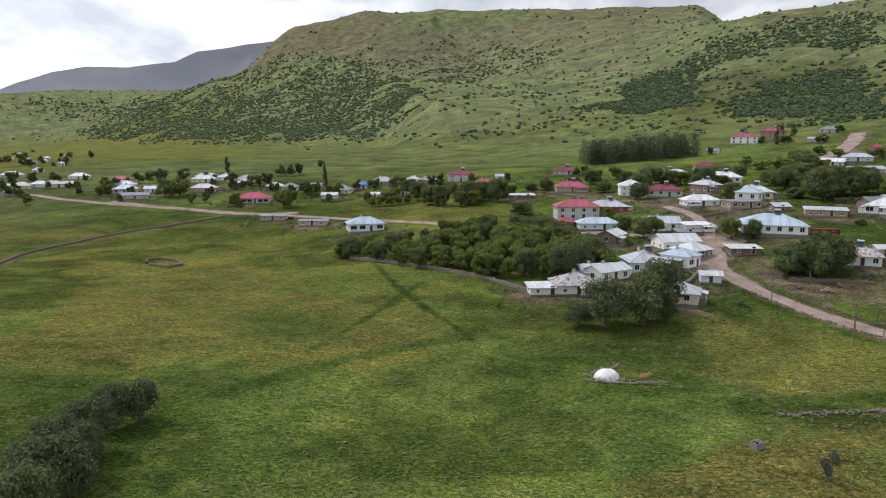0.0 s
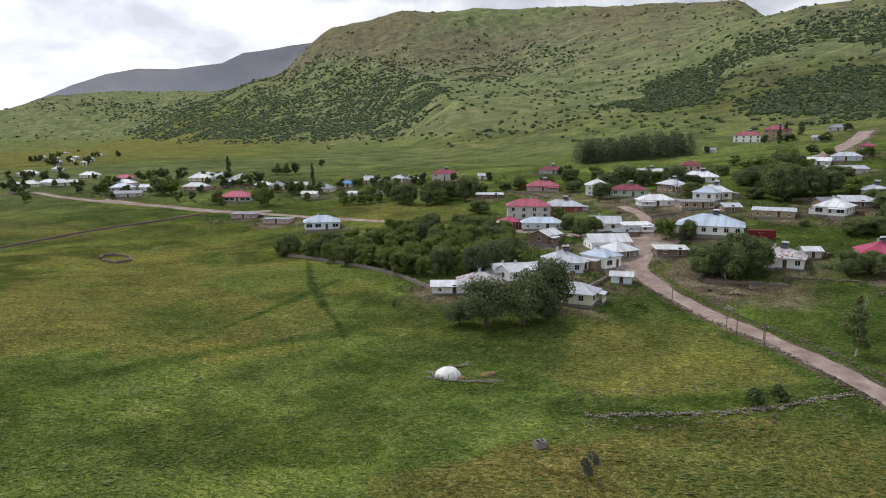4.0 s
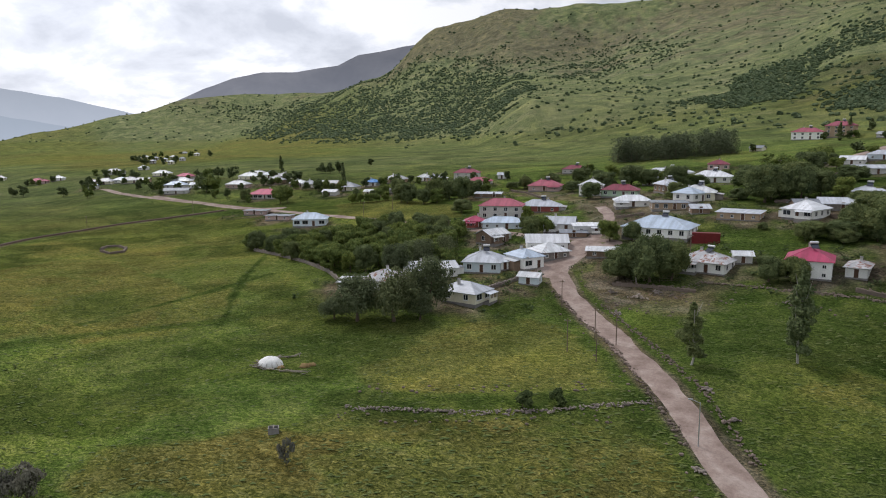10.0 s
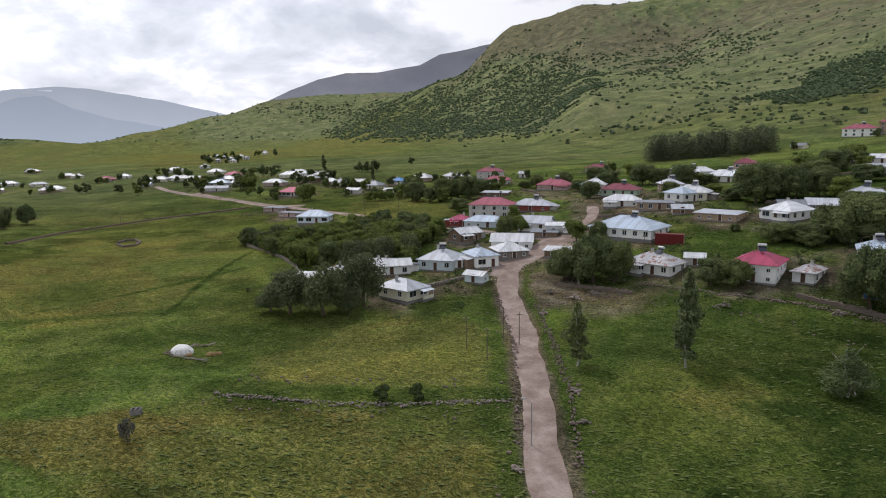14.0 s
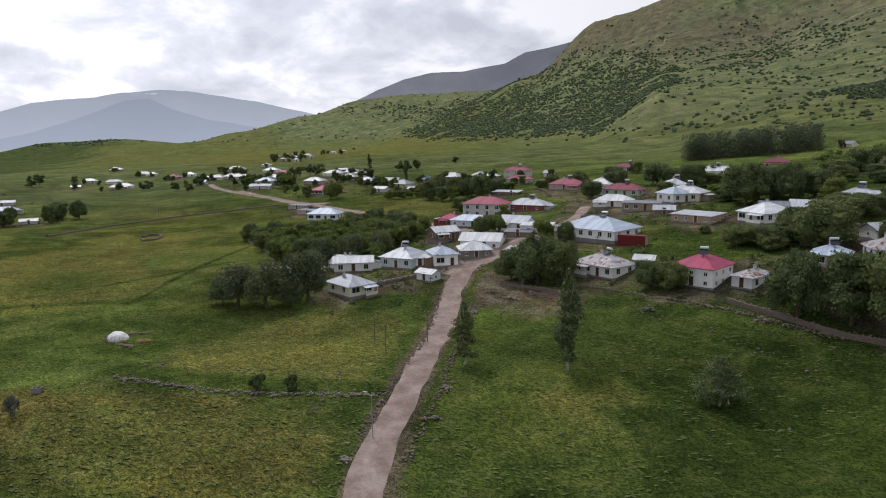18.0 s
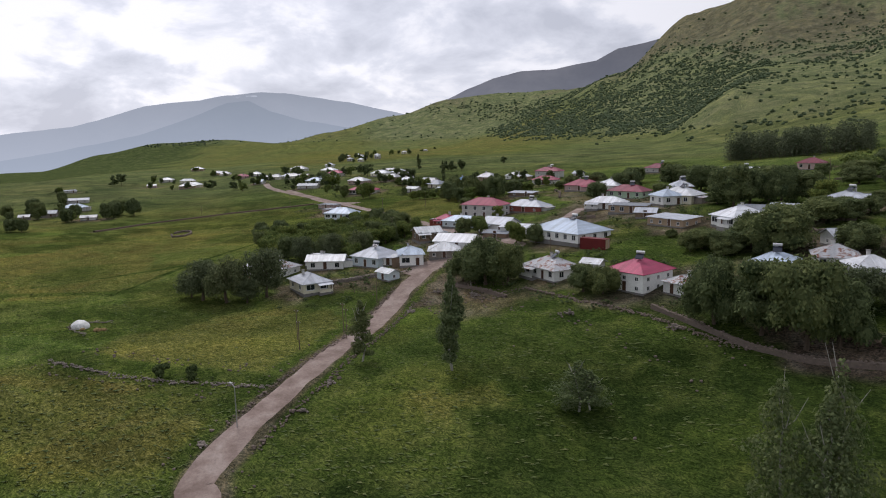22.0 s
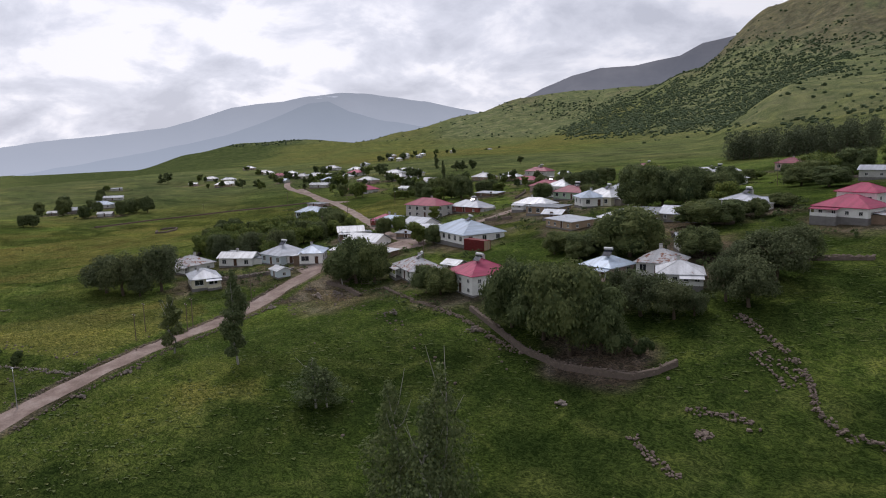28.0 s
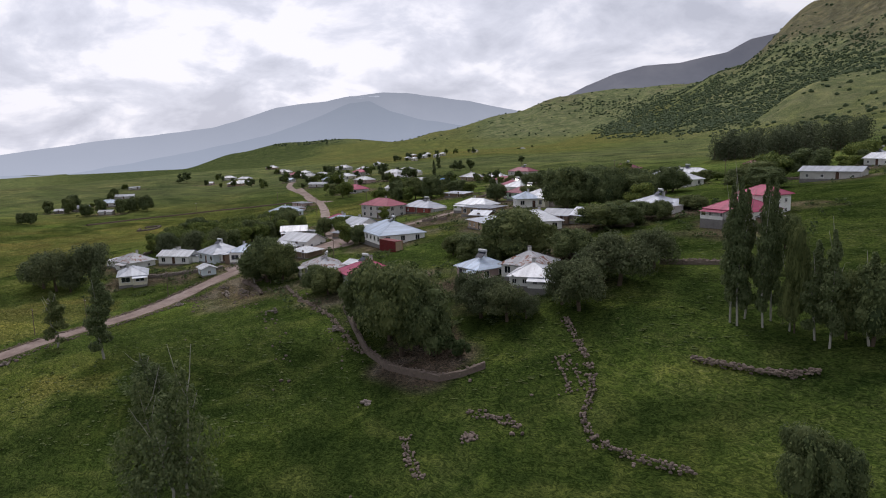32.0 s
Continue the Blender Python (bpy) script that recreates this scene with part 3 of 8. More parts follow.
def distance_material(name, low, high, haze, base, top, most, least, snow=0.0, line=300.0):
    """A far range with haze painted on as a glow, thickest in the valley: from height base (share most) to top (share
    least).
    """
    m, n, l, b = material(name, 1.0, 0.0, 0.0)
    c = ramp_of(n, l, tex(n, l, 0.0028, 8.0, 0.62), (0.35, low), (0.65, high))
    g = n.new("ShaderNodeNewGeometry")
    sp = n.new("ShaderNodeSeparateXYZ")
    l.new(g.outputs["Position"], sp.inputs[0])
    if snow:
        hi = arith(n, l, "GREATER_THAN", sp.outputs["Z"], line)
        pt = ramp_of(n, l, tex(n, l, 0.006, 3.0, 0.5, (1, 1, 4.0)), (0.6, (0, 0, 0)), (0.64, (1, 1, 1)))
        c = blend(n, l, blend(n, l, 1.0, pt, hi, "MULTIPLY"), c, (0.8, 0.82, 0.86))
    l.new(c, b.inputs["Base Color"])
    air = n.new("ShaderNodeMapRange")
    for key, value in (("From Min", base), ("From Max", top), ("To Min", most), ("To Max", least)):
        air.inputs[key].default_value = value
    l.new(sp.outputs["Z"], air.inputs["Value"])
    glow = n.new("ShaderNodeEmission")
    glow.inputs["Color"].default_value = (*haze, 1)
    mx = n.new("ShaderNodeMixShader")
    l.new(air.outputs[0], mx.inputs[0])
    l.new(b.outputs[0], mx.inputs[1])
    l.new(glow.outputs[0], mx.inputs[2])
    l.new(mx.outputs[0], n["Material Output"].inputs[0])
    return m

# ---- houses ----
def roof_shape(kind, w, d, rise, over=0.55, thick=0.1):
    s = Shape()
    X, Y = w / 2 + over, d / 2 + over
    if kind == "hip":
        if w >= d:
            a, b = (-max(w - d, 0.6) / 2, 0), (max(w - d, 0.6) / 2, 0)
        else:
            a, b = (0, -max(d - w, 0.6) / 2), (0, max(d - w, 0.6) / 2)
        low = [(-X, -Y), (X, -Y), (X, Y), (-X, Y)]
        v = [(x, y, 0) for x, y in low] + [(x, y, thick) for x, y in low] + [(*a, rise + thick), (*b, rise + thick)]
        walls = [(0, 1, 5, 4), (1, 2, 6, 5), (2, 3, 7, 6), (3, 0, 4, 7), (3, 2, 1, 0)]
        if w >= d:
            tops = [(4, 5, 9, 8), (5, 6, 9), (6, 7, 8, 9), (7, 4, 8)]
        else:
            tops = [(4, 5, 8), (5, 6, 9, 8), (6, 7, 9), (7, 4, 8, 9)]
        s.add(v, walls + tops)
        shell, s = s, Shape()
        ribs = [(4, 8), (5, 9), (6, 9), (7, 8)] if w >= d else [(4, 8), (5, 8), (6, 9), (7, 9)]
        for i, j in ribs + [(8, 9)]:
            s.tube(v[i], v[j], 0.07, 0.07, 4)
        step = 0.9
        for side in (-1, 1):
            for k in range(1, int(2 * X / step)):
                x = -X + k * 2 * X / int(2 * X / step)
                if w >= d:
                    t = 1.0 if a[0] <= x <= b[0] else max(0, (X - abs(x)) / (X - b[0]))
                else:
                    t = max(0.0, 1 - abs(x) / X)
                    t = t * (Y - b[1]) / Y
                top = (x, side * Y * (1 - t), thick + rise * (t if w >= d else t * Y / (Y - b[1])))
                if abs(top[1] - side * Y) > 0.4:
                    s.tube((x, side * Y, thick), top, 0.03, 0.03, 3)
        return shell, s
    if kind == "gable":
        v = [(-X, -Y, 0), (X, -Y, 0), (X, Y, 0), (-X, Y, 0), (-X, 0, rise), (X, 0, rise)]
        v += [(x, y, z + thick) for x, y, z in v]
        s.add(v, [(0, 1, 7, 6), (2, 3, 9, 8), (6, 7, 11, 10), (8, 9, 10, 11), (1, 0, 4, 5), (3, 2, 5, 4), (0, 6, 10, 4), (4, 10, 9, 3), (1, 5, 11, 7), (5, 2, 8, 11)])
        shell, s = s, Shape()
        for k in range(1, int(2 * X / 0.8)):
            x = -X + k * 2 * X / int(2 * X / 0.8)
            s.tube((x, -Y, thick), (x, 0, rise + thick), 0.03, 0.03, 3)
            s.tube((x, Y, thick), (x, 0, rise + thick), 0.03, 0.03, 3)
        s.tube((-X, 0, rise + thick), (X, 0, rise + thick), 0.07, 0.07, 4)
        return shell, s
    v = [(-X, -Y, 0), (X, -Y, 0), (X, Y, rise), (-X, Y, rise)]
    v += [(x, y, z + thick) for x, y, z in v]
    s.add(v, [(3, 2, 1, 0), (4, 5, 6, 7), (0, 1, 5, 4), (1, 2, 6, 5), (2, 3, 7, 6), (3, 0, 4, 7)])
    shell, s = s, Shape()
    for k in range(1, int(2 * X / 0.8)):
        x = -X + k * 2 * X / int(2 * X / 0.8)
        s.tube((x, -Y, thick), (x, Y, rise + thick), 0.03, 0.03, 3)
    return shell, s


def wall_shape(kind, w, d, h, rise, low):
    s = Shape().box(-w / 2, w / 2, -d / 2, d / 2, low, h)
    if kind == "gable":
        k = rise * (d / 2) / (d / 2 + 0.45)
        z = h + rise - k - 0.02
        for x in (-w / 2, w / 2 - 0.25):
            v = [(x, -d / 2, h - 0.01), (x, d / 2, h - 0.01), (x, 0, h + rise - 0.03), (x + 0.25, -d / 2, h - 0.01), (x + 0.25, d / 2, h - 0.01), (x + 0.25, 0, h + rise - 0.03)]
            s.add(v, [(0, 2, 1), (3, 4, 5), (0, 1, 4, 3), (1, 2, 5, 4), (2, 0, 3, 5)])
    if kind == "shed":
        s.add([(-w / 2, -d / 2, h), (w / 2, -d / 2, h), (w / 2, d / 2, h), (-w / 2, d / 2, h), (w / 2, d / 2, h + rise * 0.9), (-w / 2, d / 2, h + rise * 0.9)],
              [(0, 1, 4, 5), (2, 3, 5, 4), (0, 5, 3), (1, 2, 4)])
    return s


def window_meshes(ww, wh):
    f = Shape()
    t = 0.09
    f.box(-ww / 2 - t, ww / 2 + t, -0.07, 0.0, -t, 0)
    f.box(-ww / 2 - t, ww / 2 + t, -0.07, 0.0, wh, wh + t)
    f.box(-ww / 2 - t, -ww / 2, -0.07, 0.0, 0, wh)
    f.box(ww / 2, ww / 2 + t, -0.07, 0.0, 0, wh)
    f.box(-0.035, 0.035, -0.06, 0.0, 0, wh)
    sill = Shape().box(-ww / 2 - 0.18, ww / 2 + 0.18, -0.16, 0.0, -t - 0.08, -t)
    p = Shape().box(-ww / 2, ww / 2, -0.03, 0.0, 0, wh)
    return f.mesh("window", FRAME), p.mesh("pane", PANE), sill.mesh("sill", FRAME)


WINDOWS = {"std": window_meshes(1.15, 1.25), "wide": window_meshes(2.1, 1.3), "small": window_meshes(0.7, 0.7)}
DOOR_LEAF = Shape().box(-0.48, 0.48, -0.06, 0, 0, 2.05).mesh("door", DOORM)
DOOR_TRIM = Shape().box(-0.58, -0.48, -0.09, 0, 0, 2.15).box(0.48, 0.58, -0.09, 0, 0, 2.15).box(-0.48, 0.48, -0.09, 0, 2.05, 2.15).mesh("door_frame", FRAME)
DOOR_KNOB = Shape().box(0.34, 0.42, -0.11, -0.06, 0.98, 1.04).mesh("handle", STEEL)


def put_window(parent, kind, m, sill=True):
    f, p, s = WINDOWS[kind]
    w = part("window", f, None, parent, at=m)
    part("pane", p, None, w)
    if sill:
        part("sill", s, None, w)


def put_door(parent, m):
    f = part("door", DOOR_LEAF, None, parent, at=m)
    part("door_frame", DOOR_TRIM, None, f)
    part("handle", DOOR_KNOB, None, f)


def put_heater(parent, x, y, z, turn=0.0):
    """A roof-top water heater: tank on a steel stand over a tilted dark panel."""
    h = part("solar_heater", Shape().tube((-0.7, 0.5, 0), (-0.7, 0.5, 1.25), 0.04, 0.04, 4).tube((0.7, 0.5, 0), (0.7, 0.5, 1.25), 0.04, 0.04, 4)
             .tube((-0.7, -0.9, 0), (-0.7, -0.9, 0.3), 0.04, 0.04, 4).tube((0.7, -0.9, 0), (0.7, -0.9, 0.3), 0.04, 0.04, 4)
             .tube((-0.7, -0.9, 0.3), (-0.7, 0.5, 1.1), 0.03, 0.03, 4).tube((0.7, -0.9, 0.3), (0.7, 0.5, 1.1), 0.03, 0.03, 4).tube((-0.7, 0.5, 0.6), (0.7, 0.5, 0.6), 0.03, 0.03, 4).tube((-0.7, -0.9, 0.2), (0.7, -0.9, 0.2), 0.03, 0.03, 4), STEEL, parent, "steel stand with solar water heater", pose(x, y, z, 0, 0, turn))
    part("tank", Shape().tube((-0.9, 0.55, 1.5), (0.9, 0.55, 1.5), 0.3, 0.3, 10), TANK, h, "white water tank", smooth=False)
    part("panel", Shape().add([(-0.85, -0.95, 0.3), (0.85, -0.95, 0.3), (0.85, 0.45, 1.15), (-0.85, 0.45, 1.15), (-0.85, -0.9, 0.24), (0.85, -0.9, 0.24), (0.85, 0.5, 1.09), (-0.85, 0.5, 1.09)],
         [(0, 1, 2, 3), (7, 6, 5, 4), (0, 4, 5, 1), (1, 5, 6, 2), (2, 6, 7, 3), (3, 7, 4, 0)]), SOLAR, h, "dark glass solar panel")


ROOFWORD = {"zinc": "grey zinc", "blue": "blue-grey sheet", "white": "white sheet-metal", "pale": "pale weathered sheet", "rust": "rust-streaked sheet",
            "red": "crimson sheet", "pink": "faded red sheet", "maroon": "maroon sheet", "dull": "weathered grey sheet", "dark": "dull grey sheet", "vivid": "bright blue sheet"}
WALLWORD = {"white": "white rendered", "cream": "cream rendered", "grey": "grey rendered", "blue": "pale blue rendered", "green": "pale green", "pink": "pink rendered",
            "redwall": "brick-red", "brown": "mud-brick", "stone": "rubble stone", "tan": "tan plastered"}
KINDWORD = {"hip": "hipped", "gable": "gabled", "shed": "single-pitch", "flat": "flat"}
houses = 0
FOOTPRINTS = []


def house(x, y, turn, w, d, h, roof, roof_mat, wall_mat, rise=None, storeys=1, front=None, side=None, door=1, plinth=0.35, chimney=1, heater=0, win="std", name="house", porch=0):
    """A village house: x, y is the middle of its front wall, which faces turn - 90 degrees; w along it, d behind it."""
    global houses
    houses += 1
    rng = random.Random(houses * 7 + 3)
    c, s = math.cos(radians(turn)), math.sin(radians(turn))
    px, py = x - s * d / 2, y + c * d / 2
    FOOTPRINTS.append((px, py, w, d))
    corners = [(px + c * a * w / 2 - s * b * d / 2, py + s * a * w / 2 + c * b * d / 2) for a in (-1, 1) for b in (-1, 1)]
    zs = [float(ground(*q)) for q in corners]
    z0 = float(ground(x, y))
    low = min(zs) - z0 - 0.35
    rise = rise if rise is not None else (min(w, d) * 0.27 if roof == "hip" else d * 0.25 if roof == "gable" else 0.5)
    label = "%s %s with %s %s roof" % (WALLWORD[wall_mat], ("two-storey " if storeys == 2 else "three-storey " if storeys == 3 else "") + ("village house" if name == "house" else name.replace("_", " ")), KINDWORD[roof], ROOFWORD[roof_mat])
    t = thing(name, px, py, turn, label, "house" if name == "house" else "shed", "village buildings", z0)
    part("wall", wall_shape(roof, w, d, h, rise, plinth), WALLS[wall_mat], t)
    part("plinth", Shape().box(-w / 2 - 0.06, w / 2 + 0.06, -d / 2 - 0.06, d / 2 + 0.06, low, plinth), PLINTH, t, "grey stone plinth")
    shell, seams = roof_shape(roof if roof != "flat" else "shed", w, d, rise if roof != "flat" else 0.12)
    r = part("roof", shell, ROOFS[roof_mat], t, ROOFWORD[roof_mat] + " roof", pose(0, 0, h))
    tagged(part("seams", seams, ROOFS[roof_mat], r), kind="stuff")
    each = (h - plinth) / storeys
    for k in range(storeys):
        zb = plinth + k * each + (0.85 if each > 2.3 else 0.55)
        kind = win if each > 2.2 else "small"
        nf = front if front is not None else max(1, int(w / 2.7))
        for i in range(nf):
            xx = -w / 2 + (i + 0.5) * w / nf
            if door and k == 0 and i == nf // 2:
                put_door(t, pose(xx, -d / 2, plinth + 0.02))
            else:
                put_window(t, kind, pose(xx, -d / 2, zb), py < 330)
        ns = side if side is not None else max(1, int(d / 3.4))
        for i in range(ns):
            yy = -d / 2 + (i + 0.5) * d / ns
            put_window(t, "std" if each > 2.2 else "small", pose(w / 2, yy, zb, 0, 0, 90))
            put_window(t, "std" if each > 2.2 else "small", pose(-w / 2, yy, zb, 0, 0, -90))
    if chimney:
        cx, cy = w * rng.uniform(-0.2, 0.2), d * rng.uniform(0.02, 0.16)
        ch = part("chimney", Shape().box(cx - 0.28, cx + 0.28, cy - 0.28, cy + 0.28, h, h + rise + 0.75), WALLS["grey"], t)
        part("chimney_cap", Shape().box(cx - 0.38, cx + 0.38, cy - 0.38, cy + 0.38, h + rise + 0.75, h + rise + 0.87), PLINTH, ch)
    if heater:
        put_heater(t, w * 0.08, 0.0 if w >= d else -d * 0.1, h + rise * 0.92, rng.uniform(-25, 25))
    if name == "house" and py < 330 and w > 6:
        if rng.random() < 0.5:
            side = rng.choice((-1, 1))
            aw, ad, ah = rng.uniform(1.8, 3.0), d * rng.uniform(0.4, 0.75), min(h - 0.35, 2.3)
            x0, x1 = (w / 2, w / 2 + aw) if side > 0 else (-w / 2 - aw, -w / 2)
            an = part("annex", Shape().box(x0, x1, -ad / 2, ad / 2, low, ah), WALLS[rng.choice((wall_mat, "grey", "stone", "brown"))], t, "lean-to annex")
            zi, zo = (ah + 0.06, ah + 0.4)
            za, zb2 = (zo, zi) if side > 0 else (zi, zo)
            part("annex_roof", Shape().add([(x0, -ad / 2 - 0.25, za), (x1 + 0.3 * (side > 0), -ad / 2 - 0.25, zb2), (x1 + 0.3 * (side > 0), ad / 2 + 0.25, zb2), (x0, ad / 2 + 0.25, za),
                 (x0, -ad / 2 - 0.25, za + 0.08), (x1 + 0.3 * (side > 0), -ad / 2 - 0.25, zb2 + 0.08), (x1 + 0.3 * (side > 0), ad / 2 + 0.25, zb2 + 0.08), (x0, ad / 2 + 0.25, za + 0.08)],
                 [(3, 2, 1, 0), (4, 5, 6, 7), (0, 1, 5, 4), (1, 2, 6, 5), (2, 3, 7, 6), (3, 0, 4, 7)]), ROOFS[rng.choice((roof_mat, "pale", "dark", "rust"))], an, "patched sheet roof")
        if rng.random() < 0.45 and storeys == 1:
            vw = w * rng.uniform(0.3, 0.55)
            vx = rng.choice((-1, 1)) * (w - vw) / 2
            ve = part("veranda", Shape().box(vx - vw / 2, vx + vw / 2, -d / 2 - 1.7, -d / 2 - 0.08, low, plinth + 0.05), PLINTH, t, "concrete veranda slab")
            part("veranda_roof", Shape().add([(vx - vw / 2 - 0.2, -d / 2 - 2.0, h - 0.45), (vx + vw / 2 + 0.2, -d / 2 - 2.0, h - 0.45), (vx + vw / 2 + 0.2, -d / 2 - 0.05, h - 0.08), (vx - vw / 2 - 0.2, -d / 2 - 0.05, h - 0.08),
                 (vx - vw / 2 - 0.2, -d / 2 - 2.0, h - 0.38), (vx + vw / 2 + 0.2, -d / 2 - 2.0, h - 0.38), (vx + vw / 2 + 0.2, -d / 2 - 0.05, h - 0.01), (vx - vw / 2 - 0.2, -d / 2 - 0.05, h - 0.01)],
                 [(3, 2, 1, 0), (4, 5, 6, 7), (0, 1, 5, 4), (1, 2, 6, 5), (2, 3, 7, 6), (3, 0, 4, 7)]), ROOFS[roof_mat], ve)
            for i in range(3):
                xx = vx - vw / 2 + 0.1 + i * (vw - 0.2) / 2
                part("post", Shape().box(xx - 0.06, xx + 0.06, -d / 2 - 1.66, -d / 2 - 1.54, plinth + 0.05, h - 0.43), FRAME, ve)
            part("parapet", Shape().box(vx - vw / 2, vx + vw / 2, -d / 2 - 1.7, -d / 2 - 1.58, plinth + 0.05, plinth + 0.8), WALLS[wall_mat], ve)
        if rng.random() < 0.5:
            sx = rng.choice((-1, 1)) * w * 0.38
            di = part("satellite_dish", Shape().tube((sx, -d / 2 - 0.75, h + 0.15), (sx + 0.08, -d / 2 - 0.68, h + 0.21), 0.45, 0.38, 12), TANK, t, "white satellite dish")
            part("bracket", Shape().tube((sx, -d / 2 - 0.7, h + 0.15), (sx, -d / 2 - 0.4, h - 0.15), 0.03, 0.03, 5), STEEL, di)
    if porch:
        p = part("porch", Shape().box(-w / 2, w / 2, -d / 2 - 1.5, -d / 2, plinth - 0.15, plinth + 0.03), PLINTH, t, "concrete porch slab")
        for i in range(4):
            xx = -w / 2 + 0.1 + i * (w - 0.2) / 3
            part("post", Shape().box(xx - 0.07, xx + 0.07, -d / 2 - 1.45, -d / 2 - 1.31, low, h), FRAME, p)
        part("railing", Shape().box(-w / 2, w / 2, -d / 2 - 1.43, -d / 2 - 1.37, plinth + 0.75, plinth + 0.83), FRAME, p)
    return t


# ---- trees ----
def crown_mesh(name, lobes, count, leaf, mat, seed, core=0.78):
    """Leaf clumps over a set of lobes, uneven, with gaps; each clump two crossed bent leaf sprays."""
    rng = random.Random(seed)
    s = Shape()
    for (cx, cy, cz, rx, ry, rz) in lobes if core else ():
        s.blob((cx, cy, cz), (rx * core, ry * core, rz * core), rng, 0.22, 5, 8)
    total = sum(l[3] * l[5] for l in lobes)
    for (cx, cy, cz, rx, ry, rz) in lobes:
        for _ in range(int(count * rx * rz / total)):
            z = rng.uniform(-0.85, 1)
            a = rng.uniform(0, math.tau)
            k = math.sqrt(max(0, 1 - z * z))
            f = rng.uniform(0.72, 1.14)
            p = Vector((cx + rx * k * math.cos(a) * f, cy + ry * k * math.sin(a) * f, cz + rz * z * f))
            nrm = Vector((k * math.cos(a), k * math.sin(a), z + 0.35)).normalized()
            q = (nrm + Vector((rng.uniform(-0.7, 0.7), rng.uniform(-0.7, 0.7), rng.uniform(-0.7, 0.7)))).to_track_quat("Z", "Y")
            b = leaf * rng.uniform(0.6, 1.35)
            w = b * rng.uniform(0.5, 0.9)
            v = [p + q @ Vector(c) for c in ((-w, 0, -b * 0.15), (0, -b, b * 0.1), (w, 0, -b * 0.15), (0, b, b * 0.12))]
            s.add(v, [(0, 1, 3), (1, 2, 3)])
    return s.mesh(name, mat)


def trunk_mesh(name, height, radius, spread, seed, mat, limbs=5, first=0.35):
    rng = random.Random(seed)
    s = Shape()
    bend = [Vector((0, 0, -0.4))]
    for k in range(1, 5):
        bend.append(Vector((rng.uniform(-1, 1) * 0.04 * height, rng.uniform(-1, 1) * 0.04 * height, height * k / 4)))
    for k in range(4):
        s.tube(bend[k], bend[k + 1], radius * (1 - k * 0.2), radius * (0.8 - k * 0.2), 7)
    for k in range(limbs):
        t = rng.uniform(first, 0.95)
        i = min(3, int(t * 4))
        a = rng.uniform(0, math.tau)
        p = bend[i].lerp(bend[i + 1], t * 4 - i)
        q = p + Vector((math.cos(a) * spread, math.sin(a) * spread, height * rng.uniform(0.15, 0.4)))
        m = p.lerp(q, 0.5) + Vector((0, 0, -0.06 * height))
        s.tube(p, m, radius * 0.42, radius * 0.28, 5)
        s.tube(m, q, radius * 0.28, radius * 0.1, 5)
    return s.mesh(name, mat)


def lobes_round(rng, width, height, base, n):
    out = []
    for k in range(n):
        a = math.tau * k / n + rng.uniform(-0.4, 0.4)
        f = rng.uniform(0.2, 0.72) if k else 0.0
        rz = height * rng.uniform(0.11, 0.25)
        out.append((width / 2 * f * math.cos(a), width / 2 * f * math.sin(a), base + rz * 0.75 + (height - 1.8 * rz) * rng.uniform(0.05, 0.95), width * rng.uniform(0.11, 0.25), width * rng.uniform(0.11, 0.25), rz))
    return out


def lobes_tall(rng, width, height, base, n):
    out = []
    for k in range(n):
        t = (k + 0.5) / n
        w = width / 2 * (0.45 + 0.9 * t * (1 - t) * 2) * (1.0 if t < 0.6 else 1.0 - (t - 0.6) * 1.8) * rng.uniform(0.55, 1.0)
        out.append((rng.uniform(-0.26, 0.26) * width * (1.1 - t), rng.uniform(-0.26, 0.26) * width * (1.1 - t), base + height * t, w, w * rng.uniform(0.8, 1.15), height / n * rng.uniform(0.8, 1.2)))
    return out


# unit trees: crown about 1 m across and 1 m tall for scaling
TREES = {}


def tree_kind(kind, variants, width, height, clear, mat, leaf, count, tall=False, bark=BARK, radius=0.16, n=8, core=None):
    for v in range(variants):
        rng = random.Random(hash_name(kind) + v)
        lobes = (lobes_tall if tall else lobes_round)(rng, width, height - clear, clear, n)
        c = crown_mesh("crown", lobes, count, leaf, mat, 91 * v + hash_name(kind), core if core is not None else 0.42 if tall else 0.74)
        t = trunk_mesh("trunk", height * (0.9 if tall else 0.62), radius, width * 0.3, v + hash_name(kind), bark)
        TREES[kind, v] = (c, t, height)


def hash_name(s):
    return sum(ord(ch) * (k + 3) for k, ch in enumerate(s))


tree_kind("orchard", 5, 5.0, 5.6, 0.5, LEAF["orchard"], 0.165, 4600, n=20)
tree_kind("walnut", 5, 8.0, 9.0, 0.5, LEAF["dark"], 0.185, 8600, radius=0.28, n=34)
tree_kind("willow", 4, 7.5, 8.5, 0.9, LEAF["willow"], 0.165, 6000, radius=0.3, n=26, core=0.3)
tree_kind("poplar", 4, 3.4, 13.0, 1.8, LEAF["poplar"], 0.16, 4200, tall=True, bark=PALEBARK, radius=0.15, n=17, core=0)
tree_kind("bush", 4, 2.6, 2.2, 0.1, LEAF["shrub"], 0.15, 900, radius=0.07, n=6)
tree_kind("greybush", 3, 3.2, 3.0, 0.2, LEAF["grey"], 0.14, 800, radius=0.08, n=7, core=0)
tree_kind("thin", 3, 4.5, 11.0, 0.8, LEAF["poplar"], 0.13, 2600, tall=True, bark=PALEBARK, radius=0.12, n=14, core=0)
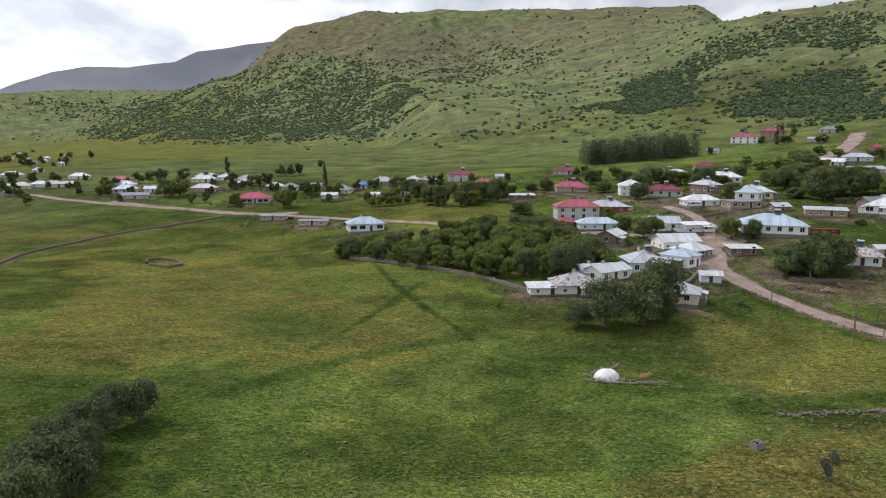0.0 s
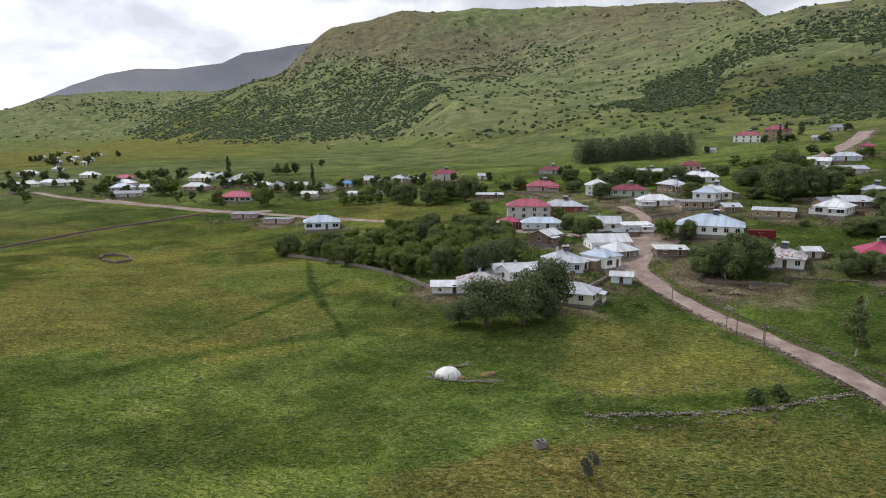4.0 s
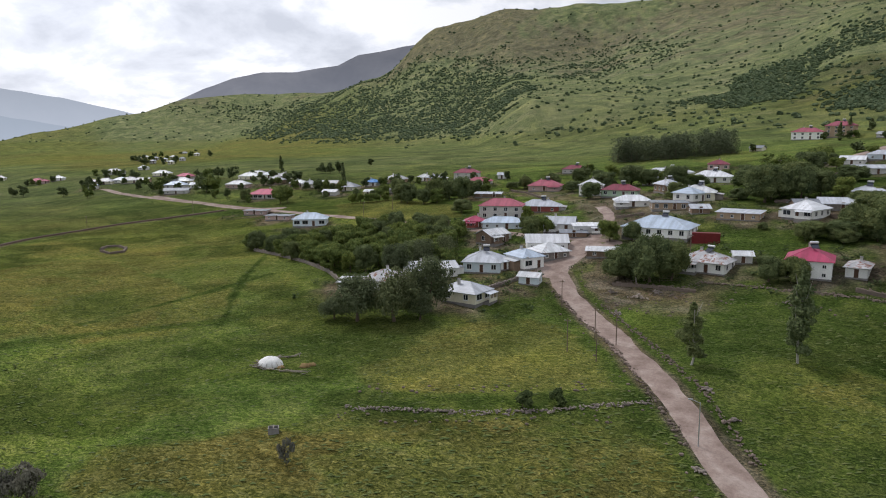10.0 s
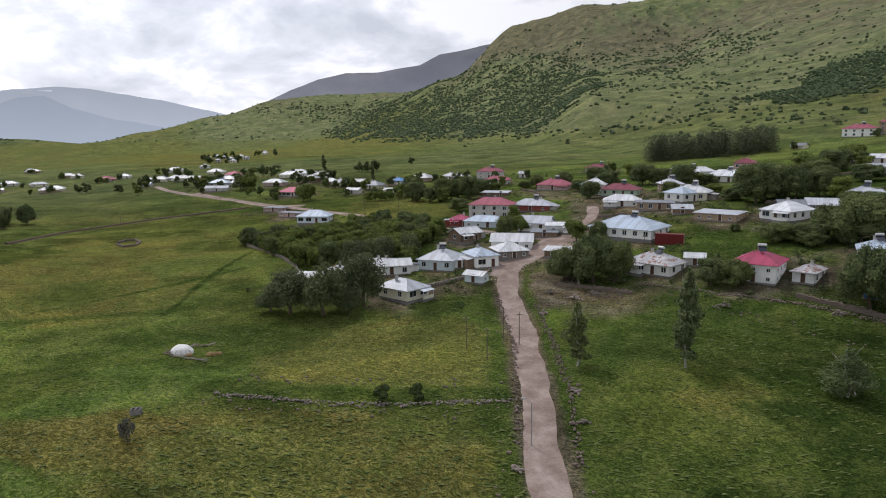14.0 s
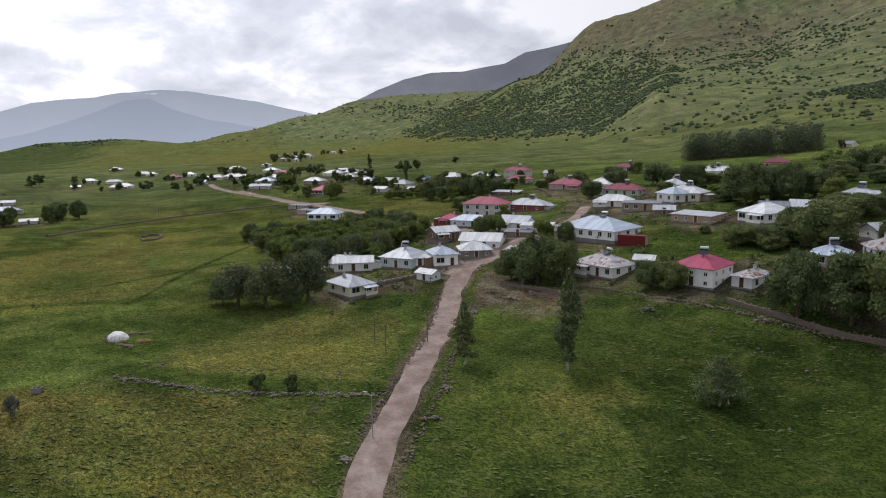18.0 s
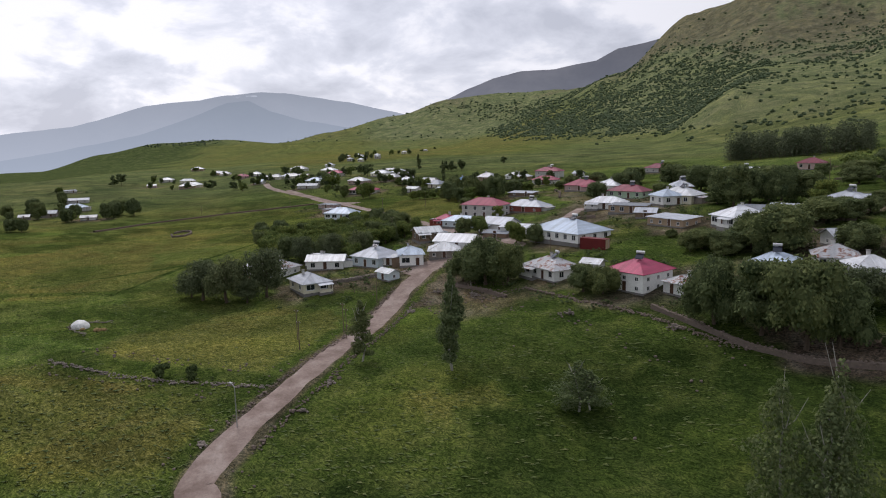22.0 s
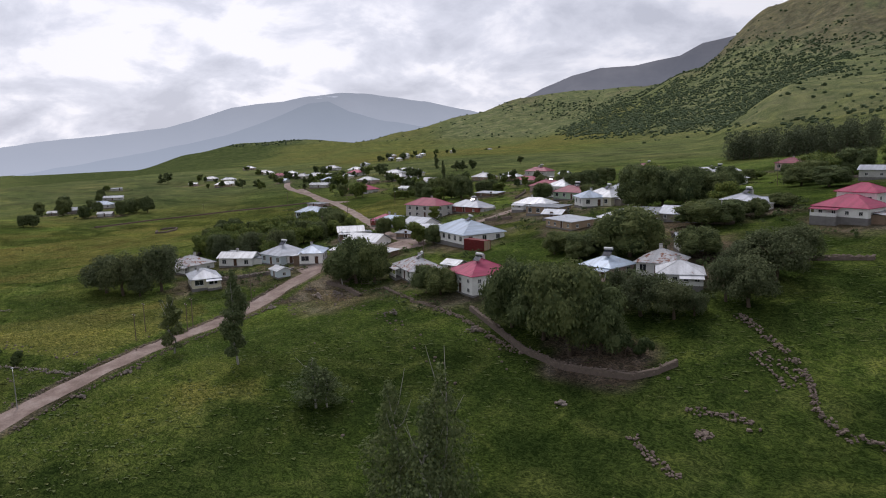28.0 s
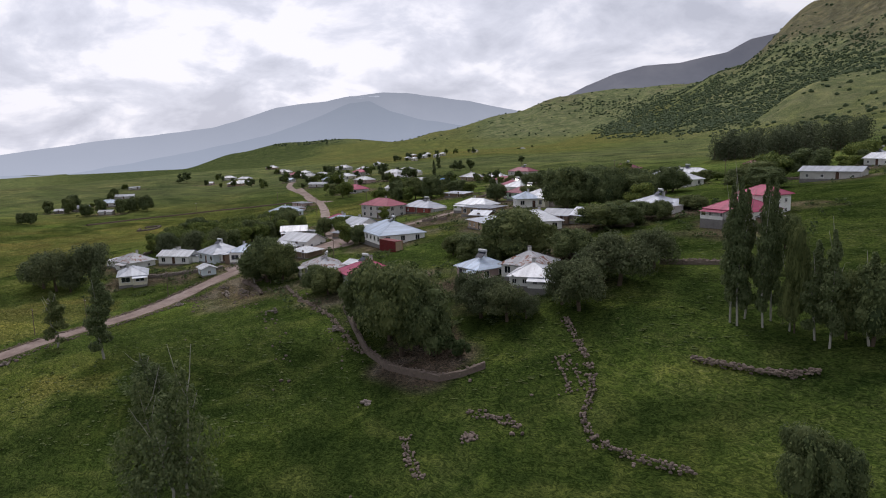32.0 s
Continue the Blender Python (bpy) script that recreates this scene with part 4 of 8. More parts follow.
TREELABEL = {"orchard": "leafy green orchard fruit tree", "walnut": "broad dark green walnut tree with dense crown", "willow": "grey-green willow tree with ragged crown",
             "poplar": "tall slender poplar with pale trunk", "bush": "low green bush in the grass", "thin": "sparse young poplar with pale stems and thin leaves", "greybush": "grey-green straggly shrub in the meadow"}
planted = 0


def tree(kind, x, y, height, width=None, turn=None):
    """width: crown's width as a multiple of the kind's usual one for that height."""
    global planted
    planted += 1
    n = sum(1 for k in TREES if k[0] == kind)
    c, t, h = TREES[kind, planted % n]
    name = "bush" if "bush" in kind else "tree"
    ob = thing(name, x, y, (planted * 77) % 360 if turn is None else turn, TREELABEL[kind], name, kind + " plants")
    k = height / h
    kw = k * (width or 1.0)
    for nm, me in (("trunk", t), ("crown", c)):
        p = part(nm, me, None, ob)
        p.scale = (kw, kw, k)
    return ob


DISTANT = {"orchard": (Shape(), Shape()), "walnut": (Shape(), Shape()), "poplar": (Shape(), Shape())}


def distant_tree(kind, x, y, height, width=1.0):
    """One of the trees of the upper village and the hamlets, too far off to be told from its neighbours."""
    c, k = DISTANT[kind]
    rng = random.Random(int(x * 13 + y * 7))
    z = float(ground(x, y))
    w = height * (0.9 if kind != "poplar" else 0.27) * (width or 1.0)
    k.tube((x, y, z - 0.4), (x, y, z + height * 0.55), 0.2, 0.1, 5)
    lobes = (lobes_tall if kind == "poplar" else lobes_round)(rng, w, height * 0.94, height * 0.06, 9)
    for cx, cy, cz, rx, ry, rz in lobes:
        c.blob((x + cx, y + cy, z + cz), (rx * 0.7, ry * 0.7, rz * 0.7), rng, 0.25, 4, 6)
        for _ in range(52):
            a, u, f = rng.uniform(0, math.tau), rng.uniform(-0.8, 1), rng.uniform(0.7, 1.15)
            m = math.sqrt(1 - u * u) * f
            p = Vector((x + cx + rx * m * math.cos(a), y + cy + ry * m * math.sin(a), z + cz + rz * u * f))
            q = Euler((rng.uniform(-0.9, 0.9), rng.uniform(-0.9, 0.9), rng.uniform(0, 6.3))).to_quaternion()
            b = rng.uniform(0.25, 0.6)
            c.add([p + q @ Vector(o) for o in ((-b, 0, 0), (0, -b, 0.2 * b), (b, 0, 0), (0, b, 0.2 * b))], [(0, 1, 3), (1, 2, 3)])


def distant_trees():
    for kind, mat, label in (("orchard", "orchard", "small green fruit trees among the far houses"), ("walnut", "dark", "round dark green trees among the far houses"), ("poplar", "poplar", "slim poplars beyond the village")):
        c, k = DISTANT[kind]
        if not c.v:
            continue
        g = new("trees", c.mesh("trees", LEAF[mat]))
        tagged(g, label, "trees", kind="stuff")
        tagged(part("trunks", k, BARK, g), "thin brown tree trunks", kind="stuff")


# ---- roads and walls ----
def strip(name, pts, width, mat, label, category, lift=0.05, step=1.5, wobble=0.25, seed=1):
    """A worn track that drapes over the ground, thin at its uneven edges."""
    fine = []
    for k in range(len(pts) - 1):
        p0, p1, p2, p3 = (np.array(pts[max(0, min(len(pts) - 1, k + q))], float) for q in (-1, 0, 1, 2))
        m = max(2, int(np.hypot(*(p2 - p1)) / step))
        for i in range(m):
            t = i / m
            fine.append(0.5 * (2 * p1 + (p2 - p0) * t + (2 * p0 - 5 * p1 + 4 * p2 - p3) * t * t + (3 * p1 - p0 - 3 * p2 + p3) * t ** 3))
    fine.append(np.array(pts[-1], float))
    fine = np.array(fine)
    tan = np.gradient(fine, axis=0)
    tan /= np.hypot(tan[:, 0], tan[:, 1])[:, None] + 1e-9
    nor = np.stack([-tan[:, 1], tan[:, 0]], 1)
    across = np.array([-1.0, -0.82, -0.45, 0.0, 0.45, 0.82, 1.0])
    s = Shape()
    rows = []
    for i in range(len(fine)):
        u = i * step
        e0 = 1 + wobble * float(fbm(u / 5 + seed, 0.3, 3, 71))
        e1 = 1 + wobble * float(fbm(u / 5 + seed, 7.3, 3, 72))
        for a in across:
            q = fine[i] + nor[i] * a * width / 2 * (e0 if a < 0 else e1)
            rut = -0.03 if abs(abs(a) - 0.45) < 0.01 else 0.0
            rows.append((q[0], q[1], float(ground(q[0], q[1])) + (lift + rut if abs(a) < 0.9 else -0.06)))
    k = len(across)
    s.add(rows, [(i * k + j + 1, i * k + j, (i + 1) * k + j, (i + 1) * k + j + 1) for i in range(len(fine) - 1) for j in range(k - 1)])
    return tagged(new(name, s.mesh(name, mat, True)), label, category, kind="structure")


def stone_set(mat, count, seed):
    rng = random.Random(seed)
    return [Shape().blob((0, 0, 0), (rng.uniform(0.32, 0.55), rng.uniform(0.25, 0.42), rng.uniform(0.2, 0.34)), rng, 0.22, 3, 6).mesh("stone", mat) for _ in range(count)]


STONES, REDSTONES = stone_set(STONE, 8, 5), stone_set(REDSTONE, 8, 6)


def dry_wall(label, pts, height=0.8, width=0.7, stones=STONES, size=1.0, scatter=0.0, seed=1, most=270):
    """A dry-stone wall: single capstones and face stones over a core of small rubble, tumbled in places."""
    rng = random.Random(seed)
    x0, y0 = pts[0]
    t = thing("stone_wall", x0, y0, 0, label, "wall")
    zt = float(ground(x0, y0))
    length = sum(math.dist(a, b) for a, b in zip(pts[:-1], pts[1:]))
    core = Shape()
    size = size * 0.62
    step = length * 2 / most
    for a, b in zip(pts[:-1], pts[1:]):
        dx, dy = (b[0] - a[0]), (b[1] - a[1])
        ln = math.hypot(dx, dy) or 1
        face = math.degrees(math.atan2(dy, dx))

        def spot(f, off):
            x, y = a[0] + dx * f - dy / ln * off, a[1] + dy * f + dx / ln * off
            return x - x0, y - y0, float(ground(x, y)) - zt

        for i in range(int(ln / 0.34)):
            f = rng.random()
            low = scatter > 0 and float(noise2(np.array(a[0] + dx * f), np.array(a[1] + dy * f) * 0.4, seed)) > 1 - 2 * scatter
            px, py, pz = spot(f, rng.uniform(-0.5, 0.5) * width * (1.7 if low else 1.0))
            k = rng.uniform(0.12, 0.26)
            core.blob((px, py, pz + rng.uniform(0.0, 0.25 if low else max(0.2, height - 0.15))), (k * 1.3, k, k * 0.8), rng, 0.2, 3, 5)
        n = max(1, int(ln / step))
        for i in range(n):
            f = (i + rng.random()) / n
            low = scatter > 0 and float(noise2(np.array(a[0] + dx * f), np.array(a[1] + dy * f) * 0.4, seed)) > 1 - 2 * scatter
            for side in (-1, 1):
                px, py, pz = spot(f, side * width * 0.25 + (rng.uniform(-0.9, 0.9) if low else rng.uniform(-0.08, 0.08)))
                sc = size * rng.uniform(0.7, 1.35)
                up = rng.uniform(0.05, 0.2) if low else height * rng.uniform(0.35, 1.0)
                o = part("stone", stones[rng.randrange(len(stones))], None, t, at=pose(px, py, pz + up, rng.uniform(-20, 20), rng.uniform(-20, 20), face + rng.uniform(-30, 30)))
                o.scale = (sc, sc, sc)
    if scatter < 0.2:
        fine = []
        for a, b in zip(pts[:-1], pts[1:]):
            m = max(2, int(math.dist(a, b) / 0.8))
            fine += [(a[0] + (b[0] - a[0]) * k / m, a[1] + (b[1] - a[1]) * k / m) for k in range(m)]
        fine.append(pts[-1])
        ring, k0 = [], len(core.v)
        for i, (x, y) in enumerate(fine):
            (ax, ay), (bx, by) = fine[max(0, i - 1)], fine[min(len(fine) - 1, i + 1)]
            ln = math.dist((ax, ay), (bx, by)) or 1
            nx, ny = -(by - ay) / ln, (bx - ax) / ln
            z, top = float(ground(x, y)) - zt, height * rng.uniform(0.72, 0.95)
            for off, up in ((-0.5, -0.3), (-0.42, top * 0.9), (0.0, top), (0.42, top * 0.9), (0.5, -0.3)):
                o = off * width * rng.uniform(0.85, 1.1)
                ring.append((x - x0 + nx * o, y - y0 + ny * o, z + up))
        core.add(ring, [(i * 5 + j + 1, i * 5 + j, (i + 1) * 5 + j, (i + 1) * 5 + j + 1) for i in range(len(fine) - 1) for j in range(4)])
    tagged(part("rubble", core, STONE if stones is STONES else REDSTONE, t, "core of small rubble"), kind="stuff")
    return t


def boulder(x, y, size, mats=STONES, seed=0):
    rng = random.Random(seed)
    o = new("boulder", mats[rng.randrange(8)])
    o.matrix_basis = pose(x, y, float(ground(x, y)) + 0.12 * size, rng.uniform(-15, 15), rng.uniform(-15, 15), rng.uniform(0, 360))
    size *= 0.7
    o.scale = (size, size, size)
    return tagged(o, "weathered field boulder lying in the grass", "boulder", "boulders")


def pole(x, y, height=7.5, label="slender wooden utility pole", lean=0.0, lamp=False):
    t = thing("utility_pole", x, y, 0, label, "pole", "utility poles")
    part("shaft", Shape().tube((0, 0, -0.5), (lean, 0, height), 0.1, 0.07, 8), STEEL if lamp else WOOD, t)
    if lamp:
        part("arm", Shape().tube((lean, 0, height - 0.1), (lean - 1.1, 0.3, height + 0.25), 0.04, 0.04, 6), STEEL, t)
        part("lamp_head", Shape().box(lean - 1.6, lean - 1.0, 0.15, 0.45, height + 0.2, height + 0.34), STEEL, t)
    else:
        part("crossarm", Shape().box(lean - 0.6, lean + 0.6, -0.05, 0.05, height - 0.5, height - 0.4), WOOD, t)
        for k in (-0.5, 0.0, 0.5):
            part("insulator", Shape().tube((lean + k, 0, height - 0.4), (lean + k, 0, height - 0.24), 0.05, 0.04, 6), TANK, t)
    return t


# ---- hillside scrub, grass ----
def scatter_shrubs(name, label, count, where, size, mat, seed):
    rng = np.random.default_rng(seed)
    s = Shape()
    r2 = random.Random(seed)
    made = 0
    tries = 0
    while made < count and tries < 60:
        tries += 1
        az = np.radians(rng.uniform(-74, 34, 4000))
        r = np.exp(rng.uniform(math.log(500), math.log(3900), 4000))
        x, y = CX + r * np.sin(az), CY + r * np.cos(az)
        z = ground(x, y)
        keep = rng.random(4000) < where(x, y, z, r)
        for px, py, pz, pr in zip(x[keep], y[keep], z[keep], r[keep]):
            if made >= count:
                break
            made += 1
            k = size * r2.uniform(0.45, 1.5) * (1 + 0.55 * max(0.0, (pr - 840) / 1260))
            rings, sides = (4, 7) if pr < 900 else (3, 6)
            s.blob((px, py, pz + k * 0.35), (k * r2.uniform(0.8, 1.3), k * r2.uniform(0.8, 1.3), k * r2.uniform(0.6, 0.95)), r2, 0.32, rings, sides)
            if pr < 900:
                s.blob((px + k * r2.uniform(-1, 1), py + k * r2.uniform(-1, 1), pz + k * 0.3), (k * 0.7, k * 0.7, k * 0.6), r2, 0.32, rings, sides)
    return tagged(new(name, s.mesh(name, mat)), label, "shrubs", kind="stuff")


def grass_tufts(count, seed):
    """Tall tufts of meadow grass, bent by the wind, thickest near the flight."""
    rng = np.random.default_rng(seed)
    az = np.radians(rng.uniform(-85, 45, count * 2))
    r = 12 + 300 * rng.random(count * 2) ** 0.8
    x, y = CX + r * np.sin(az) - 35, CY + r * np.cos(az)
    keep = fbm(x / 16, y / 16, 3, 81) + rng.uniform(-0.9, 0.9, count * 2) > 0.0
    keep &= KEEP_CLEAR(x, y)
    x, y = x[keep][:count], y[keep][:count]
    n = len(x)
    z = ground(x, y)
    h = rng.uniform(0.06, 0.2, n)
    w = rng.uniform(0.15, 0.4, n)
    V = []
    for k in range(2):
        a = rng.uniform(1.2, 2.2, n)
        ca, sa = np.cos(a) * w, np.sin(a) * w
        lx, ly = rng.uniform(0.5, 1.3, n), rng.uniform(-0.6, 0.3, n)
        V.append(np.stack([np.stack([x - ca, y - sa, z - 0.04], 1), np.stack([x + ca, y + sa, z - 0.04], 1), np.stack([x + lx, y + ly, z + h], 1)], 1))
    V = np.stack(V, 1).reshape(-1, 3, 3)
    down = np.cross(V[:, 1] - V[:, 0], V[:, 2] - V[:, 0])[:, 2] < 0
    V[down] = V[down][:, ::-1]
    V = V.reshape(-1, 3)
    idx = np.arange(len(V)).reshape(-1, 3)
    me = bpy.data.meshes.new("grass")
    me.from_pydata(V.tolist(), [], idx.tolist())
    me.materials.append(GRASSBLADE)
    return tagged(new("grass", me), "tufts of long windblown meadow grass", "grass", kind="stuff")


# ---- buildings of the village ----
house(86.3, 195.5, -1, 8.4, 5.0, 1.9, "shed", "pale", "brown", front=2, side=0, chimney=0, name='barn')
house(33.0, 165.0, 5, 10.3, 8.5, 2.4, "hip", "rust", "white", front=3, chimney=1)
house(24.8, 165.1, 5, 7.2, 5.0, 2.0, "shed", "white", "white", front=2, chimney=0, name='shed')
house(40.9, 179.3, 12, 9.3, 5.0, 2.3, "gable", "white", "white", front=2, chimney=1)
house(49.4, 252.6, 1, 15.4, 9.0, 4.9, "hip", "pink", "grey", storeys=2, front=4, side=2)
house(52.9, 233.3, 1, 13.3, 6.5, 2.3, "hip", "blue", "blue", front=4, win='wide')
house(62.6, 261.8, -3, 14.3, 8.0, 2.3, "hip", "zinc", "redwall", front=3, heater=1)
house(35.0, 309.5, 1, 11.6, 6.0, 1.7, "shed", "zinc", "brown", front=2, side=0, chimney=0, name='barn')
house(72.4, 224.4, -3, 9.3, 8.0, 2.7, "gable", "zinc", "white", front=2)
house(81.9, 220.6, 9, 9.1, 5.0, 2.4, "shed", "white", "white", front=2, side=1, chimney=0, win='wide')
house(77.6, 216.4, 6, 7.7, 4.0, 1.6, "shed", "dark", "brown", front=1, side=0, chimney=0, door=1, name='barn')
house(59.2, 318.6, -4, 14.2, 9.0, 2.5, "hip", "pink", "pink", front=3, heater=1)
house(80.4, 295.9, -7, 9.7, 9.0, 4.5, "hip", "white", "white", storeys=2, front=3)
house(91.6, 286.9, -9, 14.1, 8.0, 2.8, "hip", "maroon", "green", front=4, heater=1)
house(96.2, 256.3, 5, 12.3, 7.0, 2.3, "hip", "white", "white", front=3)
house(117.8, 261.5, -11, 11.9, 9.0, 3.0, "hip", "pale", "cream", front=3, heater=1)
house(130.5, 324.6, -17, 15.8, 9.0, 2.8, "hip", "white", "white", front=4, heater=1)
house(141.0, 375.8, -8, 10.0, 8.0, 3.0, "hip", "maroon", "pink", front=3, heater=0)
house(116.6, 238.0, 9, 5.7, 5.0, 1.7, "gable", "zinc", "brown", front=1, chimney=0, name='barn')
house(156.8, 234.6, -7, 12.5, 7.0, 1.9, "gable", "zinc", "stone", front=3, chimney=0, name='barn')
house(121.0, 187.6, 0, 4.3, 4.0, 2.1, "gable", "pale", "grey", front=1, chimney=0, name='hut')
house(68.9, 391.9, -7, 13.0, 8.0, 2.4, "hip", "maroon", "grey", front=4, heater=1, side=0)
house(207.5, 484.9, -24, 17.6, 10.0, 4.9, "hip", "pink", "white", storeys=2, front=4, heater=1, side=0)
house(225.0, 480.2, -26, 16.4, 10.0, 7.1, "hip", "pink", "tan", storeys=3, front=4, side=0, heater=1)
house(191.5, 344.2, -27, 9.7, 7.0, 2.3, "gable", "white", "white", front=3, chimney=0)
house(166.8, 245.0, -12, 8.4, 7.5, 3.0, "hip", "zinc", "grey", rise=1.7, front=3, heater=1)
house(105.1, 324.1, -12, 6.0, 6.0, 2.4, "gable", "pale", "grey", front=1, chimney=0, name='barn')
house(10.0, 384.8, 2, 14.0, 8.0, 4.2, "hip", "maroon", "grey", storeys=2, front=3, heater=1, side=0)
house(22.5, 356.2, 1, 12.2, 7.0, 2.3, "hip", "pink", "grey", front=3, side=0)
house(31.0, 378.4, -1, 4.4, 5.0, 2.3, "gable", "zinc", "white", front=1, chimney=0, name='shed', side=0)
house(-5.0, 382.3, 4, 7.9, 7.0, 2.3, "hip", "pale", "tan", front=2, side=0)
house(179.0, 184.0, 25, 7.5, 7.0, 2.9, "hip", "white", "white", front=4, plinth=1.2, door=0)
house(171.8, 190.0, 12, 8.0, 8.0, 2.8, "hip", "rust", "white", front=3)
house(147.1, 234.2, 8, 7.1, 6.0, 2.3, "gable", "dark", "brown", front=2, chimney=0, name='barn')
house(171.8, 207.0, 35, 5.6, 6.0, 2.3, "gable", "zinc", "white", front=1, chimney=0)
house(171.5, 247.2, 25, 3.8, 5.0, 1.9, "gable", "zinc", "grey", front=1, chimney=0, name='shed')
house(117.3, 359.4, 14, 21.8, 8.0, 2.3, "hip", "white", "white", front=4, heater=1)
house(267.7, 488.1, -41, 14.1, 8.0, 2.6, "hip", "dark", "grey", front=3, side=0)
house(243.4, 459.7, -40, 9.7, 6.0, 2.1, "gable", "dull", "grey", front=2, chimney=0, side=0)
house(186.1, 358.8, -17, 8.5, 7.0, 2.4, "hip", "zinc", "white", front=3, heater=1, side=0)
house(217.4, 353.4, -36, 5.6, 9.0, 4.7, "hip", "red", "tan", storeys=2, front=3, side=0)
house(204.6, 345.5, -26, 13.0, 7.0, 2.4, "hip", "zinc", "blue", front=3)
house(171.1, 446.7, -34, 7.2, 6.0, 1.9, "gable", "dark", "cream", front=1, chimney=0, name='barn', side=0)
house(-95.4, 347.4, 3, 16.1, 10.0, 2.6, "hip", "red", "grey", front=6, win='wide', side=0)
house(-73.0, 296.5, 1, 10.7, 6.0, 2.1, "flat", "dark", "pink", front=3, chimney=0, name='shed')
house(-52.9, 279.1, -2, 11.3, 6.0, 2.1, "flat", "dark", "pink", front=3, chimney=0, name='shed')
house(-28.5, 258.8, 16, 13.1, 8.5, 3.0, "hip", "blue", "blue", front=4, win='wide', heater=0)
house(-164.4, 370.9, 22, 13.9, 6.0, 2.1, "gable", "dark", "grey", front=3, chimney=0, name='barn', side=0)
house(-179.1, 391.0, 13, 12.4, 8.0, 2.6, "hip", "blue", "grey", front=3, side=0)
house(-189.2, 412.6, 13, 12.2, 8.0, 2.6, "hip", "pale", "cream", front=3, side=0)
house(-202.5, 436.9, 13, 11.7, 8.0, 3.0, "hip", "red", "grey", front=3, side=0)
house(-164.5, 390.7, 11, 5.9, 6.0, 2.3, "gable", "zinc", "white", front=2, chimney=0, side=0)
house(-133.3, 386.4, 7, 13.3, 8.0, 2.4, "hip", "pale", "pink", front=4, side=0)
house(-146.3, 425.2, 7, 13.8, 8.0, 2.4, "hip", "pale", "cream", front=4, side=0)
house(-150.0, 441.8, 7, 14.0, 7.0, 2.4, "hip", "dull", "grey", front=3, side=0)
house(-135.1, 432.5, 5, 9.7, 8.0, 2.4, "hip", "zinc", "white", front=3, side=0)
house(-115.1, 400.3, 4, 9.8, 8.0, 2.6, "hip", "dull", "tan", front=3, side=0)
house(-119.6, 420.4, 4, 8.6, 8.0, 2.6, "hip", "dull", "cream", front=3, side=0)
house(-94.4, 389.1, 2, 9.2, 7.0, 2.1, "hip", "pale", "brown", front=2, side=0)
house(-84.3, 383.0, 6, 8.8, 8.0, 2.3, "hip", "dark", "cream", front=3, side=0)
house(-72.5, 384.7, -1, 9.6, 7.0, 2.1, "gable", "dull", "tan", front=2, chimney=0, side=0)
house(-57.1, 348.5, -3, 7.7, 5.0, 2.1, "gable", "pale", "grey", front=1, chimney=0, name='hut', side=0)
house(-54.2, 365.0, -4, 10.8, 9.0, 2.3, "hip", "dark", "cream", front=3, side=0)
house(-45.3, 381.4, -5, 6.9, 7.0, 2.4, "hip", "vivid", "white", front=2, side=0)
house(-34.5, 390.3, -7, 12.3, 9.0, 2.4, "hip", "dull", "tan", front=3, side=0)
house(-33.6, 343.4, -6, 4.1, 4.0, 1.9, "gable", "pale", "cream", front=1, chimney=0, name='hut', side=0)
house(-19.8, 343.3, -9, 10.5, 6.0, 1.9, "shed", "dull", "grey", front=3, chimney=0, name='barn', side=0)
house(-17.6, 392.8, -9, 7.0, 7.0, 2.3, "hip", "pale", "white", front=2, side=0)
house(-10.3, 386.7, -10, 6.9, 7.0, 2.3, "hip", "dark", "tan", front=2, side=0)
house(-257.3, 424.0, 19, 10.9, 8.0, 2.3, "hip", "dull", "cream", front=3, side=0)
house(-307.8, 496.9, 20, 14.7, 9.0, 2.4, "hip", "dull", "grey", front=3, side=0)
house(-249.6, 430.6, 18, 9.9, 7.0, 2.3, "hip", "zinc", "white", front=2, side=0)
house(-230.3, 429.5, 16, 8.2, 6.0, 2.3, "gable", "dull", "tan", front=2, chimney=0, side=0)
house(-249.1, 477.1, 16, 12.6, 8.0, 2.3, "hip", "pale", "cream", front=3, side=0)
house(-247.2, 398.5, 20, 6.6, 6.0, 1.9, "gable", "blue", "grey", front=1, chimney=0, name='barn', side=0)
house(-319.9, 551.1, 18, 7.6, 7.0, 2.3, "hip", "zinc", "white", front=2, side=0)
house(-462.0, 523.4, 36, 14.0, 8.0, 2.3, "hip", "dull", "tan", front=2, side=0)
house(-347.5, 408.9, 36, 14.3, 8.0, 2.3, "hip", "pale", "cream", front=2, side=0)
house(-361.4, 474.8, 33, 9.3, 6.0, 2.3, "hip", "red", "pink", front=2, side=0)
house(-342.5, 475.7, 32, 9.2, 7.0, 2.3, "hip", "pale", "white", front=2, side=0)
house(-268.8, 426.8, 30, 5.4, 5.0, 2.1, "gable", "dull", "tan", front=1, chimney=0, side=0)
house(-238.1, 426.0, 27, 11.7, 8.0, 2.3, "hip", "dull", "cream", front=2, side=0)
house(-258.9, 259.6, 51, 13.4, 8.0, 2.6, "hip", "blue", "grey", front=3, side=0)
house(-312.3, 289.8, 57, 14.6, 6.0, 2.1, "gable", "dark", "grey", front=3, chimney=0, name='barn', side=0)
house(-202.1, 238.8, 50, 8.1, 5.0, 1.7, "gable", "dull", "grey", front=1, chimney=0, name='barn', side=0)
house(-248.8, 238.0, 53, 10.5, 7.0, 2.1, "gable", "dark", "stone", front=2, chimney=0, name='barn', side=0)
